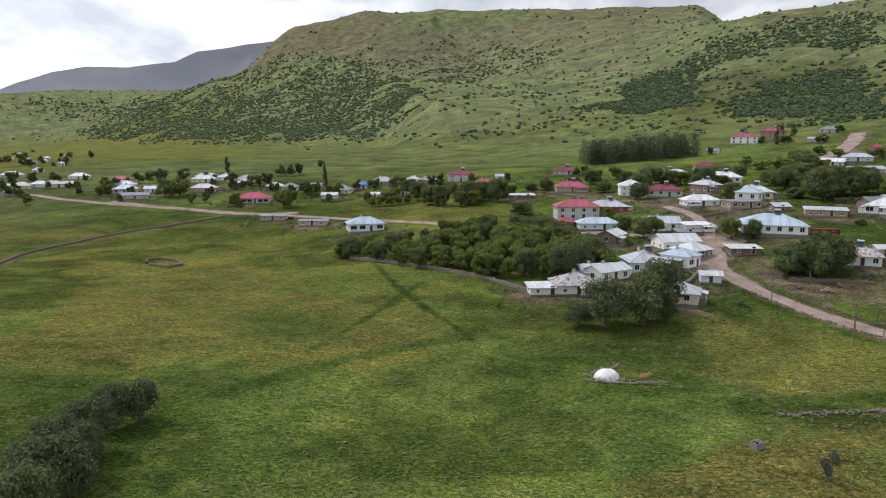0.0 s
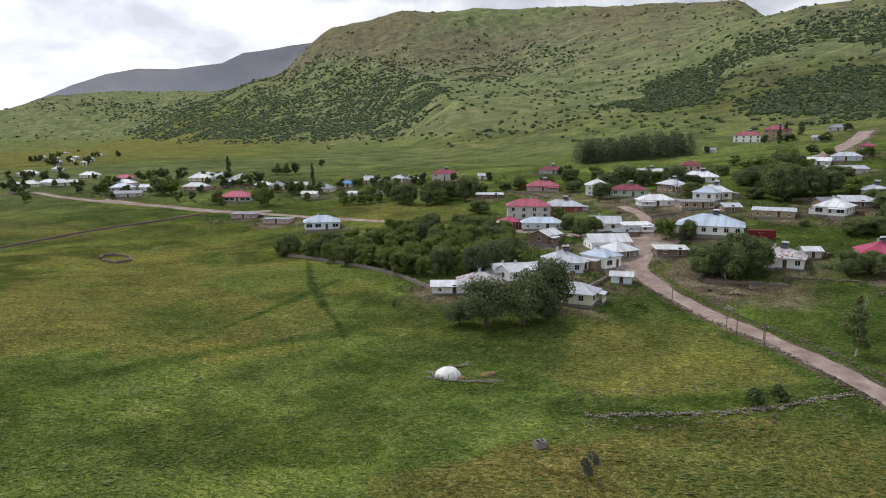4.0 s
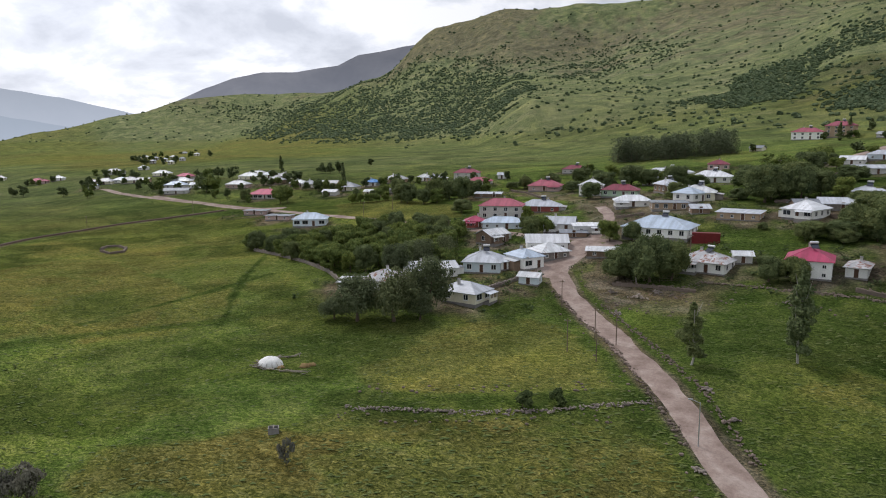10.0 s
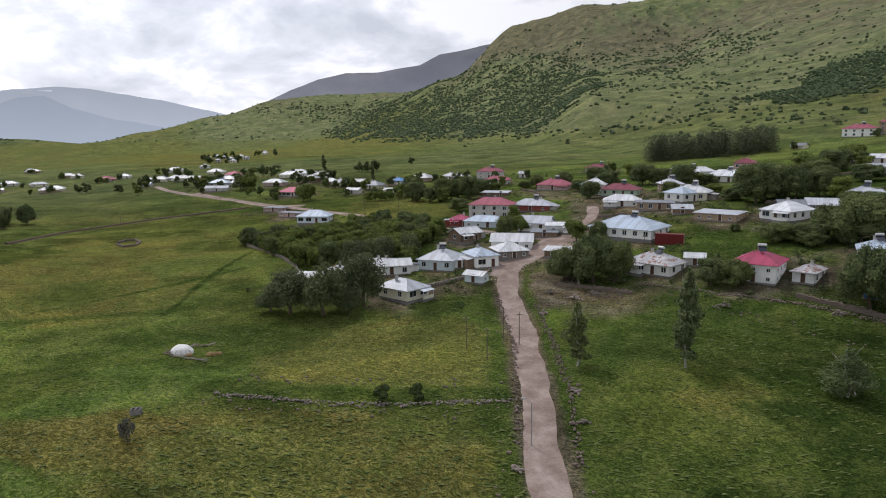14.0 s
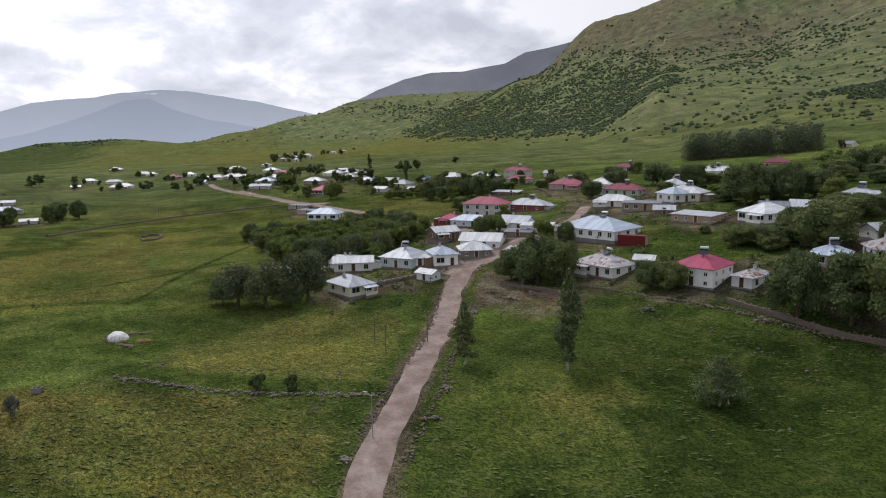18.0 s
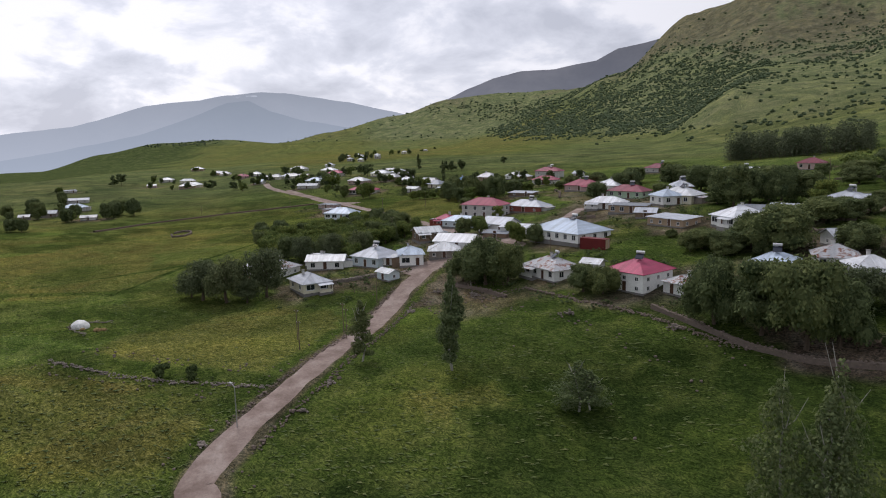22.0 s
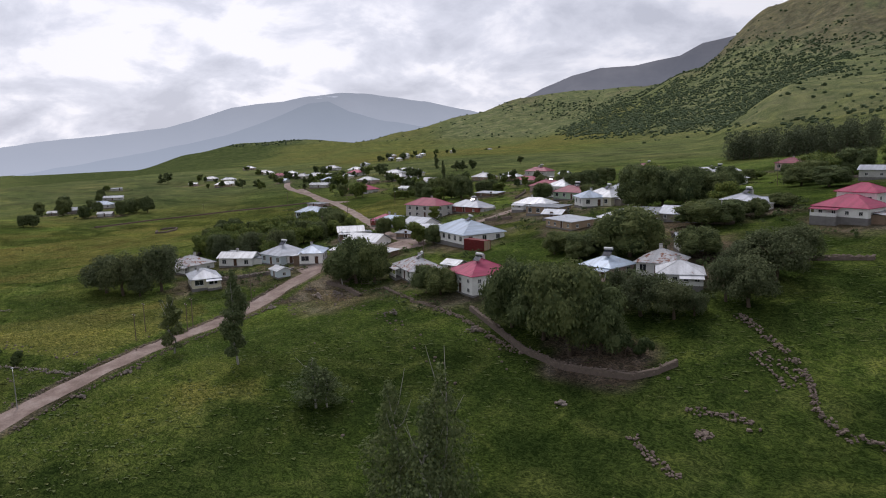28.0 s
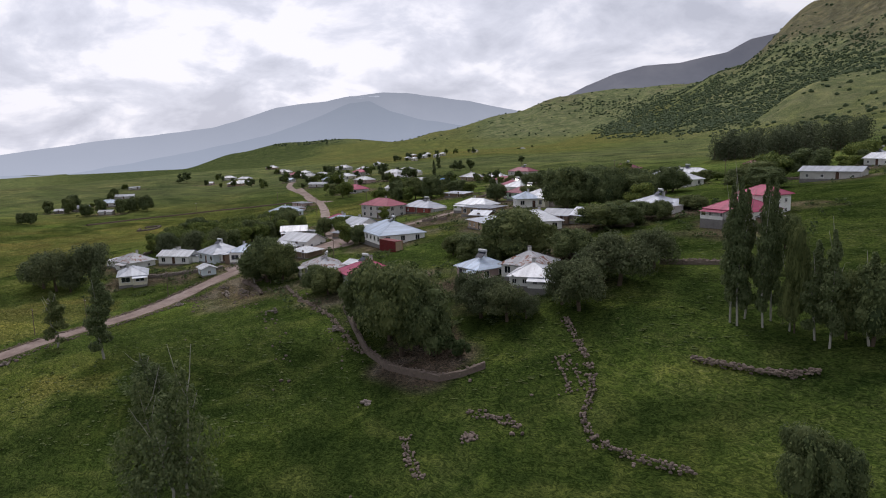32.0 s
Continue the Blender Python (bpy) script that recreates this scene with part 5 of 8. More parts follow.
house(-411.5, 335.4, 74, 9.7, 6.0, 1.9, "shed", "dark", "grey", front=2, chimney=0, name='barn', side=0)
house(-249.1, 225.4, 54, 5.4, 5.0, 1.7, "gable", "dull", "stone", front=1, chimney=0, name='hut', side=0)
house(-340.4, 399.3, 49, 13.4, 8.0, 2.4, "hip", "dull", "tan", front=3, side=0)
house(-402.6, 443.1, 52, 14.2, 7.0, 2.3, "hip", "dark", "cream", front=2, side=0)
house(-437.4, 443.0, 45, 12.9, 8.0, 2.4, "hip", "dull", "grey", front=2, side=0)
house(-397.1, 401.5, 46, 7.4, 5.0, 1.9, "gable", "pale", "pink", front=1, chimney=0, name='hut', side=0)
house(-561.9, 568.2, 43, 14.7, 8.0, 2.4, "hip", "dull", "tan", front=2, side=0)
house(-440.3, 515.6, 41, 10.8, 8.0, 2.3, "hip", "dull", "cream", front=2, side=0)
house(-346.7, 464.5, 39, 9.1, 6.0, 2.3, "hip", "pink", "pink", front=2, side=0)
house(-578.9, 579.5, 47, 11.0, 8.0, 2.3, "hip", "zinc", "white", front=2, side=0)
house(-447.2, 715.3, 26, 5.8, 8.0, 2.8, "hip", "dull", "tan", front=2, chimney=0, side=0)
house(-474.0, 766.1, 25, 6.2, 8.0, 2.8, "hip", "pale", "cream", front=2, chimney=0, side=0)
house(-427.9, 720.9, 25, 5.8, 8.0, 2.8, "hip", "dark", "grey", front=2, chimney=0, side=0)
house(-385.4, 677.0, 24, 5.4, 8.0, 2.8, "hip", "zinc", "white", front=2, chimney=0, side=0)
house(-420.6, 743.5, 23, 5.9, 8.0, 2.8, "hip", "pale", "cream", front=2, chimney=0, side=0)
house(-365.9, 680.3, 23, 5.4, 8.0, 2.8, "hip", "dark", "grey", front=2, chimney=0, side=0)
house(-374.2, 640.7, 25, 5.1, 8.0, 2.8, "hip", "dark", "grey", front=2, chimney=0, side=0)
house(-337.1, 618.0, 24, 4.9, 8.0, 2.8, "hip", "zinc", "cream", front=2, chimney=0, side=0)
house(-918.9, 1520.9, 22, 12.0, 8.0, 2.8, "hip", "dark", "grey", front=2, chimney=0, side=0)
house(-446.9, 835.0, 22, 6.6, 8.0, 2.8, "hip", "dull", "cream", front=2, chimney=0, side=0)
house(100.5, 209.7, -19, 18.7, 13.1, 3.7, "hip", "blue", "white", plinth=1.2, door=0, chimney=0, heater=1, rise=3.0)
house(59.7, 158.7, 68, 7.2, 10.0, 3.0, "hip", "zinc", "cream", plinth=0.6, door=0, win='wide')
house(44.7, 176.7, 33, 10.5, 6.0, 2.6, "gable", "pale", "white")
house(55.0, 182.4, 1, 9.9, 10.0, 3.0, "hip", "zinc", "blue", heater=1)
house(60.9, 185.4, 39, 4.6, 4.0, 2.4, "shed", "zinc", "white", chimney=0, win='wide')
house(68.5, 186.7, 42, 6.6, 8.4, 3.3, "hip", "blue", "white", win='wide')
house(70.7, 203.5, 10, 11.7, 8.0, 2.4, "gable", "white", "white", chimney=0, name='barn')
house(73.8, 194.9, 34, 8.5, 8.0, 2.2, "hip", "pale", "stone", chimney=0, name='barn')
house(55.2, 213.5, 54, 8.0, 6.4, 2.8, "gable", "pale", "brown", chimney=0)
house(68.4, 174.2, -12, 5.0, 3.7, 2.1, "gable", "pale", "blue", chimney=0, name='hut')
house(42.9, 238.3, 13, 6.4, 6.0, 2.4, "hip", "red", "redwall")
house(110.1, 182.7, -26, 11.9, 8.4, 2.8, "hip", "rust", "white", heater=1)
house(133.4, 177.1, -17, 9.5, 10.5, 4.3, "hip", "red", "white", storeys=2, plinth=0.3, heater=1)
house(143.5, 177.2, -24, 4.5, 8.0, 2.6, "hip", "rust", "white")
house(125.8, 227.3, -23, 12.2, 7.4, 2.3, "shed", "zinc", "tan", chimney=0, name='barn')
house(107.8, 246.1, 4, 11.5, 8.0, 2.6, "flat", "dark", "tan", chimney=0)
house(141.7, 224.5, -39, 9.2, 11.0, 3.3, "hip", "white", "white", win='wide', plinth=0.8)
house(159.6, 188.4, -8, 7.2, 7.6, 2.8, "hip", "blue", "pink", win='wide', heater=1)
house(118.5, 258.7, 48, 7.1, 8.4, 3.0, "hip", "blue", "white")
house(112.5, 288.3, 20, 7.1, 11.0, 3.3, "hip", "zinc", "brown", heater=1)
house(193.0, 232.0, -14, 11.2, 9.0, 3.6, "hip", "red", "white", win='wide', plinth=1.6, door=0, chimney=0)
house(193.6, 243.0, -14, 8.6, 7.0, 4.6, "hip", "red", "white", storeys=2, chimney=0)
house(188.6, 309.0, 2, 16.0, 8.0, 2.5, "gable", "zinc", "grey", rise=1.3, front=4, chimney=0, name='barn')

# ---- trees ----
distant_tree("orchard", 78.0, 383.5, 6.9)
distant_tree("walnut", 73.9, 388.1, 6.0)
distant_tree("walnut", 215.6, 476.0, 6.5)
distant_tree("orchard", 232.0, 472.2, 6.0)
distant_tree("walnut", 228.0, 471.2, 5.1)
distant_tree("walnut", 15.9, 378.1, 5.6)
tree("orchard", 27.4, 350.6, 5.1)
tree("walnut", 23.6, 349.0, 4.2)
distant_tree("walnut", 34.8, 374.3, 4.7)
distant_tree("orchard", -2.0, 372.3, 4.2)
distant_tree("walnut", -6.0, 377.3, 6.5)
distant_tree("walnut", 269.7, 479.1, 6.9)
distant_tree("orchard", 244.4, 451.7, 6.5)
distant_tree("walnut", 241.0, 452.4, 5.6)
tree("walnut", 186.0, 350.7, 6.0)
tree("orchard", 216.3, 347.2, 5.6)
tree("walnut", 212.0, 348.3, 4.7)
distant_tree("walnut", 169.2, 444.4, 5.1)
tree("orchard", -98.4, 337.4, 4.7)
tree("walnut", -102.4, 342.4, 6.9)
distant_tree("walnut", -168.4, 361.9, 4.2)
distant_tree("orchard", -184.1, 383.0, 6.9)
distant_tree("walnut", -188.1, 382.0, 6.0)
distant_tree("walnut", -195.2, 405.6, 6.5)
distant_tree("orchard", -209.5, 430.9, 6.0)
distant_tree("walnut", -194.5, 429.9, 5.1)
distant_tree("walnut", -172.5, 385.7, 5.6)
distant_tree("orchard", -142.3, 376.4, 5.1)
distant_tree("walnut", -127.3, 381.4, 4.2)
distant_tree("walnut", -137.3, 416.2, 4.7)
distant_tree("orchard", -142.0, 433.8, 4.2)
distant_tree("walnut", -146.0, 432.8, 6.5)
distant_tree("walnut", -128.1, 425.5, 6.9)
distant_tree("orchard", -109.1, 394.3, 6.5)
distant_tree("walnut", -113.1, 393.3, 5.6)
distant_tree("walnut", -114.6, 415.4, 6.0)
distant_tree("orchard", -90.4, 379.1, 5.6)
distant_tree("walnut", -94.4, 384.1, 4.7)
distant_tree("walnut", -81.3, 374.0, 5.1)
distant_tree("orchard", -70.5, 376.7, 4.7)
distant_tree("walnut", -74.5, 375.7, 6.9)
tree("walnut", -56.1, 341.5, 4.2)
distant_tree("orchard", -54.2, 359.0, 6.9)
distant_tree("walnut", -58.2, 358.0, 6.0)
distant_tree("walnut", -46.3, 376.4, 6.5)
distant_tree("orchard", -36.5, 380.3, 6.0)
distant_tree("walnut", -40.5, 385.3, 5.1)
tree("walnut", -36.6, 334.4, 5.6)
tree("orchard", -23.8, 335.3, 5.1)
tree("walnut", -27.8, 334.3, 4.2)
distant_tree("walnut", -22.6, 385.8, 4.7)
distant_tree("orchard", -16.3, 380.7, 4.2)
distant_tree("walnut", -1.3, 379.7, 6.5)
distant_tree("walnut", -264.3, 419.0, 6.9)
distant_tree("orchard", -315.8, 486.9, 6.5)
distant_tree("walnut", -300.8, 491.9, 5.6)
distant_tree("walnut", -258.6, 421.6, 6.0)
distant_tree("orchard", -221.3, 421.5, 5.6)
distant_tree("walnut", -225.3, 420.5, 4.7)
distant_tree("walnut", -241.1, 470.1, 5.1)
distant_tree("orchard", -240.2, 392.5, 4.7)
distant_tree("walnut", -244.2, 391.5, 6.9)
distant_tree("walnut", -313.9, 546.1, 4.2)
distant_tree("orchard", -457.0, 513.4, 6.9)
distant_tree("walnut", -461.0, 518.4, 6.0)
distant_tree("walnut", -343.5, 399.9, 6.5)
distant_tree("orchard", -358.4, 466.8, 6.0)
distant_tree("walnut", -362.4, 465.8, 5.1)
distant_tree("walnut", -340.5, 468.7, 5.6)
distant_tree("orchard", -267.8, 420.8, 5.1)
distant_tree("walnut", -271.8, 419.8, 4.2)
distant_tree("walnut", -238.1, 421.0, 4.7)
tree("orchard", -259.9, 249.6, 4.2)
tree("walnut", -263.9, 254.6, 6.5)
tree("walnut", -314.3, 280.8, 6.9)
tree("orchard", -205.1, 230.8, 6.5)
tree("walnut", -209.1, 229.8, 5.6)
tree("walnut", -252.8, 231.0, 6.0)
tree("orchard", -416.5, 329.4, 5.6)
tree("walnut", -420.5, 328.4, 4.7)
tree("walnut", -255.1, 220.4, 5.1)
distant_tree("orchard", -347.4, 389.3, 4.7)
distant_tree("walnut", -332.4, 394.3, 6.9)
distant_tree("walnut", -410.6, 434.1, 4.2)
distant_tree("orchard", -446.4, 435.0, 6.9)
distant_tree("walnut", -431.4, 434.0, 6.0)
distant_tree("walnut", -388.1, 394.5, 6.5)
distant_tree("orchard", -553.9, 562.2, 6.0)
distant_tree("walnut", -557.9, 561.2, 5.1)
distant_tree("walnut", -433.3, 510.6, 5.6)
distant_tree("orchard", -340.7, 454.5, 5.1)
distant_tree("walnut", -344.7, 459.5, 4.2)
distant_tree("walnut", -573.9, 570.5, 4.7)
distant_tree("orchard", -443.2, 707.3, 4.2)
distant_tree("walnut", -447.2, 706.3, 6.5)
distant_tree("walnut", -471.0, 759.1, 6.9)
distant_tree("orchard", -425.9, 714.9, 6.5)
distant_tree("walnut", -429.9, 713.9, 5.6)
distant_tree("walnut", -384.4, 672.0, 6.0)
distant_tree("orchard", -420.6, 733.5, 5.6)
distant_tree("walnut", -424.6, 738.5, 4.7)
distant_tree("walnut", -366.9, 671.3, 5.1)
distant_tree("orchard", -376.2, 632.7, 4.7)
distant_tree("walnut", -380.2, 631.7, 6.9)
distant_tree("walnut", -340.1, 611.0, 4.2)
distant_tree("orchard", -922.9, 1514.9, 6.9)
distant_tree("walnut", -926.9, 1513.9, 6.0)
distant_tree("walnut", -451.9, 830.0, 6.5)
tree("willow", 34.4, 142.8, 11.4, 1.22)
tree("willow", 42.5, 144.0, 12.8, 1.02)
tree("willow", 48.7, 151.6, 13.6, 1.00)
tree("willow", 47.8, 146.0, 6.1, 1.21)
tree("willow", 28.7, 143.4, 5.4, 1.42)
tree("orchard", -32.4, 217.9, 6.3)
tree("walnut", -33.3, 222.2, 3.6)
tree("walnut", -32.2, 226.3, 4.0)
tree("walnut", -28.5, 215.8, 7.4)
tree("orchard", -28.8, 222.5, 4.3)
tree("walnut", -26.0, 228.4, 3.5)
tree("orchard", -24.7, 233.1, 4.3)
tree("walnut", -19.0, 208.9, 6.6)
tree("orchard", -22.5, 214.4, 5.9)
tree("walnut", -22.5, 221.2, 4.4)
tree("orchard", -21.9, 226.7, 3.7)
tree("walnut", -18.3, 231.2, 3.7)
tree("orchard", -12.8, 202.9, 6.3)
tree("orchard", -13.0, 209.0, 6.9)
tree("walnut", -14.1, 212.7, 8.2)
tree("orchard", -12.7, 221.0, 4.0)
tree("orchard", -13.0, 225.8, 3.8)
tree("orchard", -13.2, 231.3, 4.3)
tree("orchard", -11.9, 234.6, 4.4)
tree("walnut", -7.1, 197.6, 6.5)
tree("orchard", -6.5, 200.3, 5.8)
tree("orchard", -7.0, 208.7, 6.6)
tree("orchard", -6.7, 212.5, 6.2)
tree("orchard", -6.3, 219.6, 3.8)
tree("orchard", -9.3, 223.2, 3.8)
tree("walnut", -6.1, 230.2, 3.6)
tree("walnut", -6.3, 235.3, 4.2)
tree("orchard", -5.9, 239.3, 3.7)
tree("orchard", -0.4, 195.6, 7.1)
tree("orchard", -0.7, 199.8, 6.0)
tree("orchard", -2.3, 208.2, 7.0)
tree("walnut", -2.9, 214.1, 6.8)
tree("orchard", -1.6, 217.8, 7.2)
tree("orchard", -0.6, 222.1, 6.6)
tree("orchard", -1.3, 229.9, 3.3)
tree("orchard", -1.9, 235.8, 4.1)
tree("orchard", 0.7, 240.3, 6.7)
tree("orchard", 5.3, 189.8, 5.9)
tree("orchard", 5.3, 194.6, 5.8)
tree("orchard", 2.9, 199.8, 5.9)
tree("orchard", 5.8, 205.9, 6.2)
tree("orchard", 5.0, 210.6, 7.3)
tree("orchard", 3.5, 218.2, 6.1)
tree("orchard", 3.0, 221.8, 7.1)
tree("orchard", 5.9, 229.3, 5.9)
tree("orchard", 5.4, 233.9, 7.3)
tree("orchard", 10.6, 184.6, 7.3)
tree("orchard", 10.0, 189.6, 6.9)
tree("orchard", 9.7, 194.0, 6.7)
tree("orchard", 12.1, 201.5, 6.3)
tree("orchard", 11.5, 205.2, 5.6)
tree("orchard", 9.5, 211.7, 6.7)
tree("orchard", 10.2, 218.5, 5.9)
tree("orchard", 9.3, 224.2, 7.3)
tree("walnut", 11.2, 227.3, 7.0)
tree("orchard", 10.1, 234.9, 7.0)
tree("orchard", 9.9, 238.2, 7.3)
tree("orchard", 17.7, 182.5, 5.9)
tree("orchard", 14.8, 187.4, 5.8)
tree("orchard", 14.9, 196.0, 7.2)
tree("orchard", 17.1, 200.6, 7.3)
tree("orchard", 17.8, 206.0, 6.8)
tree("orchard", 17.3, 211.1, 5.9)
tree("walnut", 17.8, 216.4, 6.8)
tree("orchard", 18.0, 221.2, 6.8)
tree("orchard", 18.0, 226.8, 6.4)
tree("walnut", 15.4, 234.2, 8.4)
tree("walnut", 21.9, 183.7, 8.2)
tree("orchard", 23.8, 189.1, 7.3)
tree("orchard", 21.8, 195.0, 6.7)
tree("orchard", 21.0, 199.9, 6.1)
tree("orchard", 23.0, 206.2, 5.7)
tree("orchard", 22.9, 209.8, 6.8)
tree("orchard", 22.0, 217.3, 6.2)
tree("orchard", 23.9, 222.6, 7.2)
tree("orchard", 23.4, 227.6, 6.5)
tree("walnut", 24.5, 231.9, 7.9)
tree("orchard", 28.8, 183.9, 5.8)
tree("orchard", 29.6, 189.2, 5.6)
tree("orchard", 29.3, 194.0, 5.6)
tree("orchard", 29.0, 197.5, 5.9)
tree("orchard", 27.9, 205.8, 7.1)
tree("orchard", 27.7, 209.7, 5.7)
tree("orchard", 28.2, 217.1, 7.2)
tree("orchard", 27.9, 221.6, 6.9)
tree("walnut", 28.5, 225.5, 8.3)
tree("walnut", 32.9, 182.6, 7.0)
tree("walnut", 33.1, 189.3, 8.0)
tree("walnut", 32.6, 195.0, 6.7)
tree("orchard", 33.2, 200.1, 7.2)
tree("orchard", 34.2, 203.0, 6.4)
tree("walnut", 36.0, 208.5, 8.2)
tree("orchard", 33.1, 216.6, 6.6)
tree("walnut", 35.4, 221.0, 8.2)
tree("walnut", 33.9, 226.0, 8.0)
tree("orchard", 38.7, 189.1, 6.8)
tree("orchard", 41.3, 191.6, 6.9)
tree("walnut", 40.4, 199.5, 6.9)
tree("orchard", 38.8, 203.9, 6.6)
tree("orchard", 39.6, 210.0, 7.0)
tree("walnut", 38.7, 213.6, 7.0)
tree("orchard", 40.7, 218.8, 6.2)
tree("orchard", 40.0, 226.0, 5.9)
tree("orchard", 44.8, 188.2, 5.9)
tree("willow", 42.7, 192.0, 9.1)
tree("willow", 38.1, 186.7, 9.1)
tree("willow", 32.1, 180.7, 9.1)
tree("walnut", 90.4, 179.5, 8.3, 1.22)
tree("walnut", 98.0, 178.4, 12.9, 1.12)
tree("walnut", 103.2, 179.6, 10.4, 1.02)
tree("walnut", 93.3, 181.7, 8.7, 1.09)
tree("poplar", 94.9, 176.4, 8.7, 1.76)
tree("walnut", 124.6, 175.6, 6.7, 1.17)
tree("walnut", 129.4, 175.3, 6.6, 1.38)
tree("walnut", 141.3, 206.6, 5.1, 1.93)
tree("walnut", 148.2, 204.8, 5.7, 1.97)
tree("poplar", 102.5, 127.6, 11.4, 1.62)
tree("poplar", 120.5, 130.6, 17.0, 1.22)
tree("orchard", 90.0, 361.7, 7.5, 1.28)
tree("walnut", 97.3, 327.7, 9.9, 1.35)
tree("walnut", 104.5, 324.6, 8.3, 1.32)
tree("orchard", 112.2, 329.2, 6.6, 1.66)
tree("walnut", 111.5, 268.7, 6.9, 1.41)
tree("walnut", 48.9, 332.8, 6.9, 1.30)
tree("walnut", 72.0, 313.1, 5.2, 1.61)
tree("walnut", 42.2, 336.1, 3.8, 2.01)
tree("walnut", 25.4, 321.9, 7.1, 1.67)
tree("walnut", 30.7, 273.0, 5.8, 1.73)
tree("orchard", 88.2, 211.1, 6.9, 1.06)
tree("walnut", 63.9, 219.8, 6.5, 1.00)
tree("walnut", 60.9, 232.2, 4.8, 1.17)
tree("orchard", 31.0, 323.3, 5.2, 1.46)
tree("walnut", 124.3, 310.3, 5.6, 1.69)
tree("orchard", 118.9, 313.0, 6.1, 1.72)
tree("orchard", 126.4, 284.7, 3.7, 1.98)
tree("walnut", 131.5, 259.8, 4.6, 1.79)
tree("walnut", 145.4, 295.4, 8.9, 1.12)
tree("walnut", 145.5, 264.5, 11.4, 0.98)
tree("walnut", 150.0, 255.7, 12.1, 0.94)
tree("walnut", 157.2, 259.4, 9.5, 1.15)
tree("orchard", 161.3, 251.6, 7.9, 1.12)
tree("walnut", 176.3, 294.2, 6.5, 2.18)
tree("walnut", 171.3, 253.4, 3.3, 2.65)
tree("walnut", 175.7, 251.8, 3.9, 2.25)
tree("orchard", 163.5, 334.3, 10.1, 1.46)
tree("walnut", 172.9, 338.0, 10.2, 1.55)
tree("orchard", 183.5, 359.7, 8.8, 1.54)
tree("walnut", 163.8, 321.0, 7.8, 1.93)
distant_tree("orchard", 165.6, 363.9, 4.7, 2.37)
distant_tree("walnut", 205.7, 384.5, 6.0, 1.74)
tree("walnut", 165.3, 305.9, 6.7, 1.95)
distant_tree("orchard", 164.6, 381.3, 6.1, 1.49)
tree("orchard", 138.3, 347.4, 4.0, 1.87)
tree("walnut", 149.1, 350.3, 5.4, 1.41)
tree("orchard", 207.8, 368.8, 4.4, 1.65)
tree("orchard", 184.5, 339.8, 5.2, 1.53)
tree("walnut", 77.8, 334.8, 3.6, 1.45)
distant_tree("walnut", 114.7, 365.7, 5.1, 1.88)
distant_tree("walnut", 105.9, 360.0, 4.8, 1.72)
distant_tree("poplar", 230.2, 479.0, 11.8, 1.39)
distant_tree("poplar", 221.5, 467.1, 10.5, 1.53)
distant_tree("poplar", 249.0, 500.7, 7.4, 2.68)
tree("walnut", 139.4, 204.6, 4.8, 1.50)
tree("walnut", 147.8, 201.6, 4.7, 1.69)
tree("walnut", 158.9, 215.1, 5.1, 1.12)
tree("walnut", 155.7, 201.8, 4.7, 1.12)
tree("walnut", 131.1, 216.7, 2.3, 1.73)
distant_tree("walnut", -88.5, 507.2, 6.2)
tree("walnut", 7.7, 300.8, 7.3)
tree("orchard", 13.9, 300.5, 7.3)
tree("walnut", 14.2, 309.9, 7.3)
tree("walnut", 20.6, 315.1, 6.2)
tree("walnut", 5.3, 331.1, 7.3)
tree("orchard", -23.6, 339.9, 6.2)
tree("orchard", 59.6, 248.9, 5.2)
tree("orchard", 68.6, 222.6, 6.2)
tree("walnut", 94.7, 210.5, 6.2)
distant_tree("walnut", -432.3, 696.4, 9.3)
distant_tree("walnut", -477.6, 789.1, 9.3)
distant_tree("walnut", -338.4, 629.2, 9.3)
distant_tree("orchard", -487.4, 818.6, 9.3)
distant_tree("orchard", -398.6, 748.8, 9.3)
distant_tree("walnut", -359.6, 611.2, 8.3)
distant_tree("walnut", -895.9, 1533.3, 9.3)
distant_tree("walnut", -386.0, 770.7, 9.3)
tree("walnut", 154.6, 167.0, 13.9, 0.93)
tree("walnut", 170.8, 160.8, 16.2, 0.96)
tree("walnut", 175.5, 162.1, 12.7, 0.88)
tree("walnut", 163.1, 164.5, 14.3, 0.93)
tree("walnut", 159.0, 203.9, 11.8, 1.45)
tree("walnut", 152.3, 207.9, 9.3, 1.12)
tree("willow", 176.6, 173.9, 8.2, 1.24)
tree("willow", 182.5, 173.7, 7.1, 1.24)
tree("willow", 170.9, 176.6, 7.8, 0.76)
tree("willow", 185.2, 175.3, 4.3, 1.26)
tree("willow", 192.1, 180.2, 8.6, 1.20)
tree("willow", 188.1, 181.1, 8.2, 0.96)
tree("willow", 192.6, 191.1, 10.1, 1.27)
tree("willow", 193.5, 201.0, 7.8, 1.26)
tree("willow", 186.8, 193.9, 6.5, 1.51)
tree("walnut", 173.8, 204.2, 6.8, 1.58)
tree("walnut", 164.0, 230.0, 6.3, 2.25)
tree("walnut", 168.8, 232.1, 6.3, 1.71)
tree("walnut", 138.1, 251.5, 13.4, 1.12)
tree("walnut", 141.4, 257.9, 11.4, 1.32)
tree("walnut", 139.2, 284.0, 10.2, 1.58)
tree("walnut", 143.5, 302.5, 7.3, 1.97)
tree("walnut", 74.4, 346.2, 8.2, 1.32)
tree("walnut", 85.7, 303.4, 9.4, 1.31)
tree("walnut", 83.5, 316.9, 9.4, 1.07)
tree("walnut", 61.4, 332.6, 7.4, 1.50)
tree("walnut", 80.6, 286.8, 7.3, 1.32)
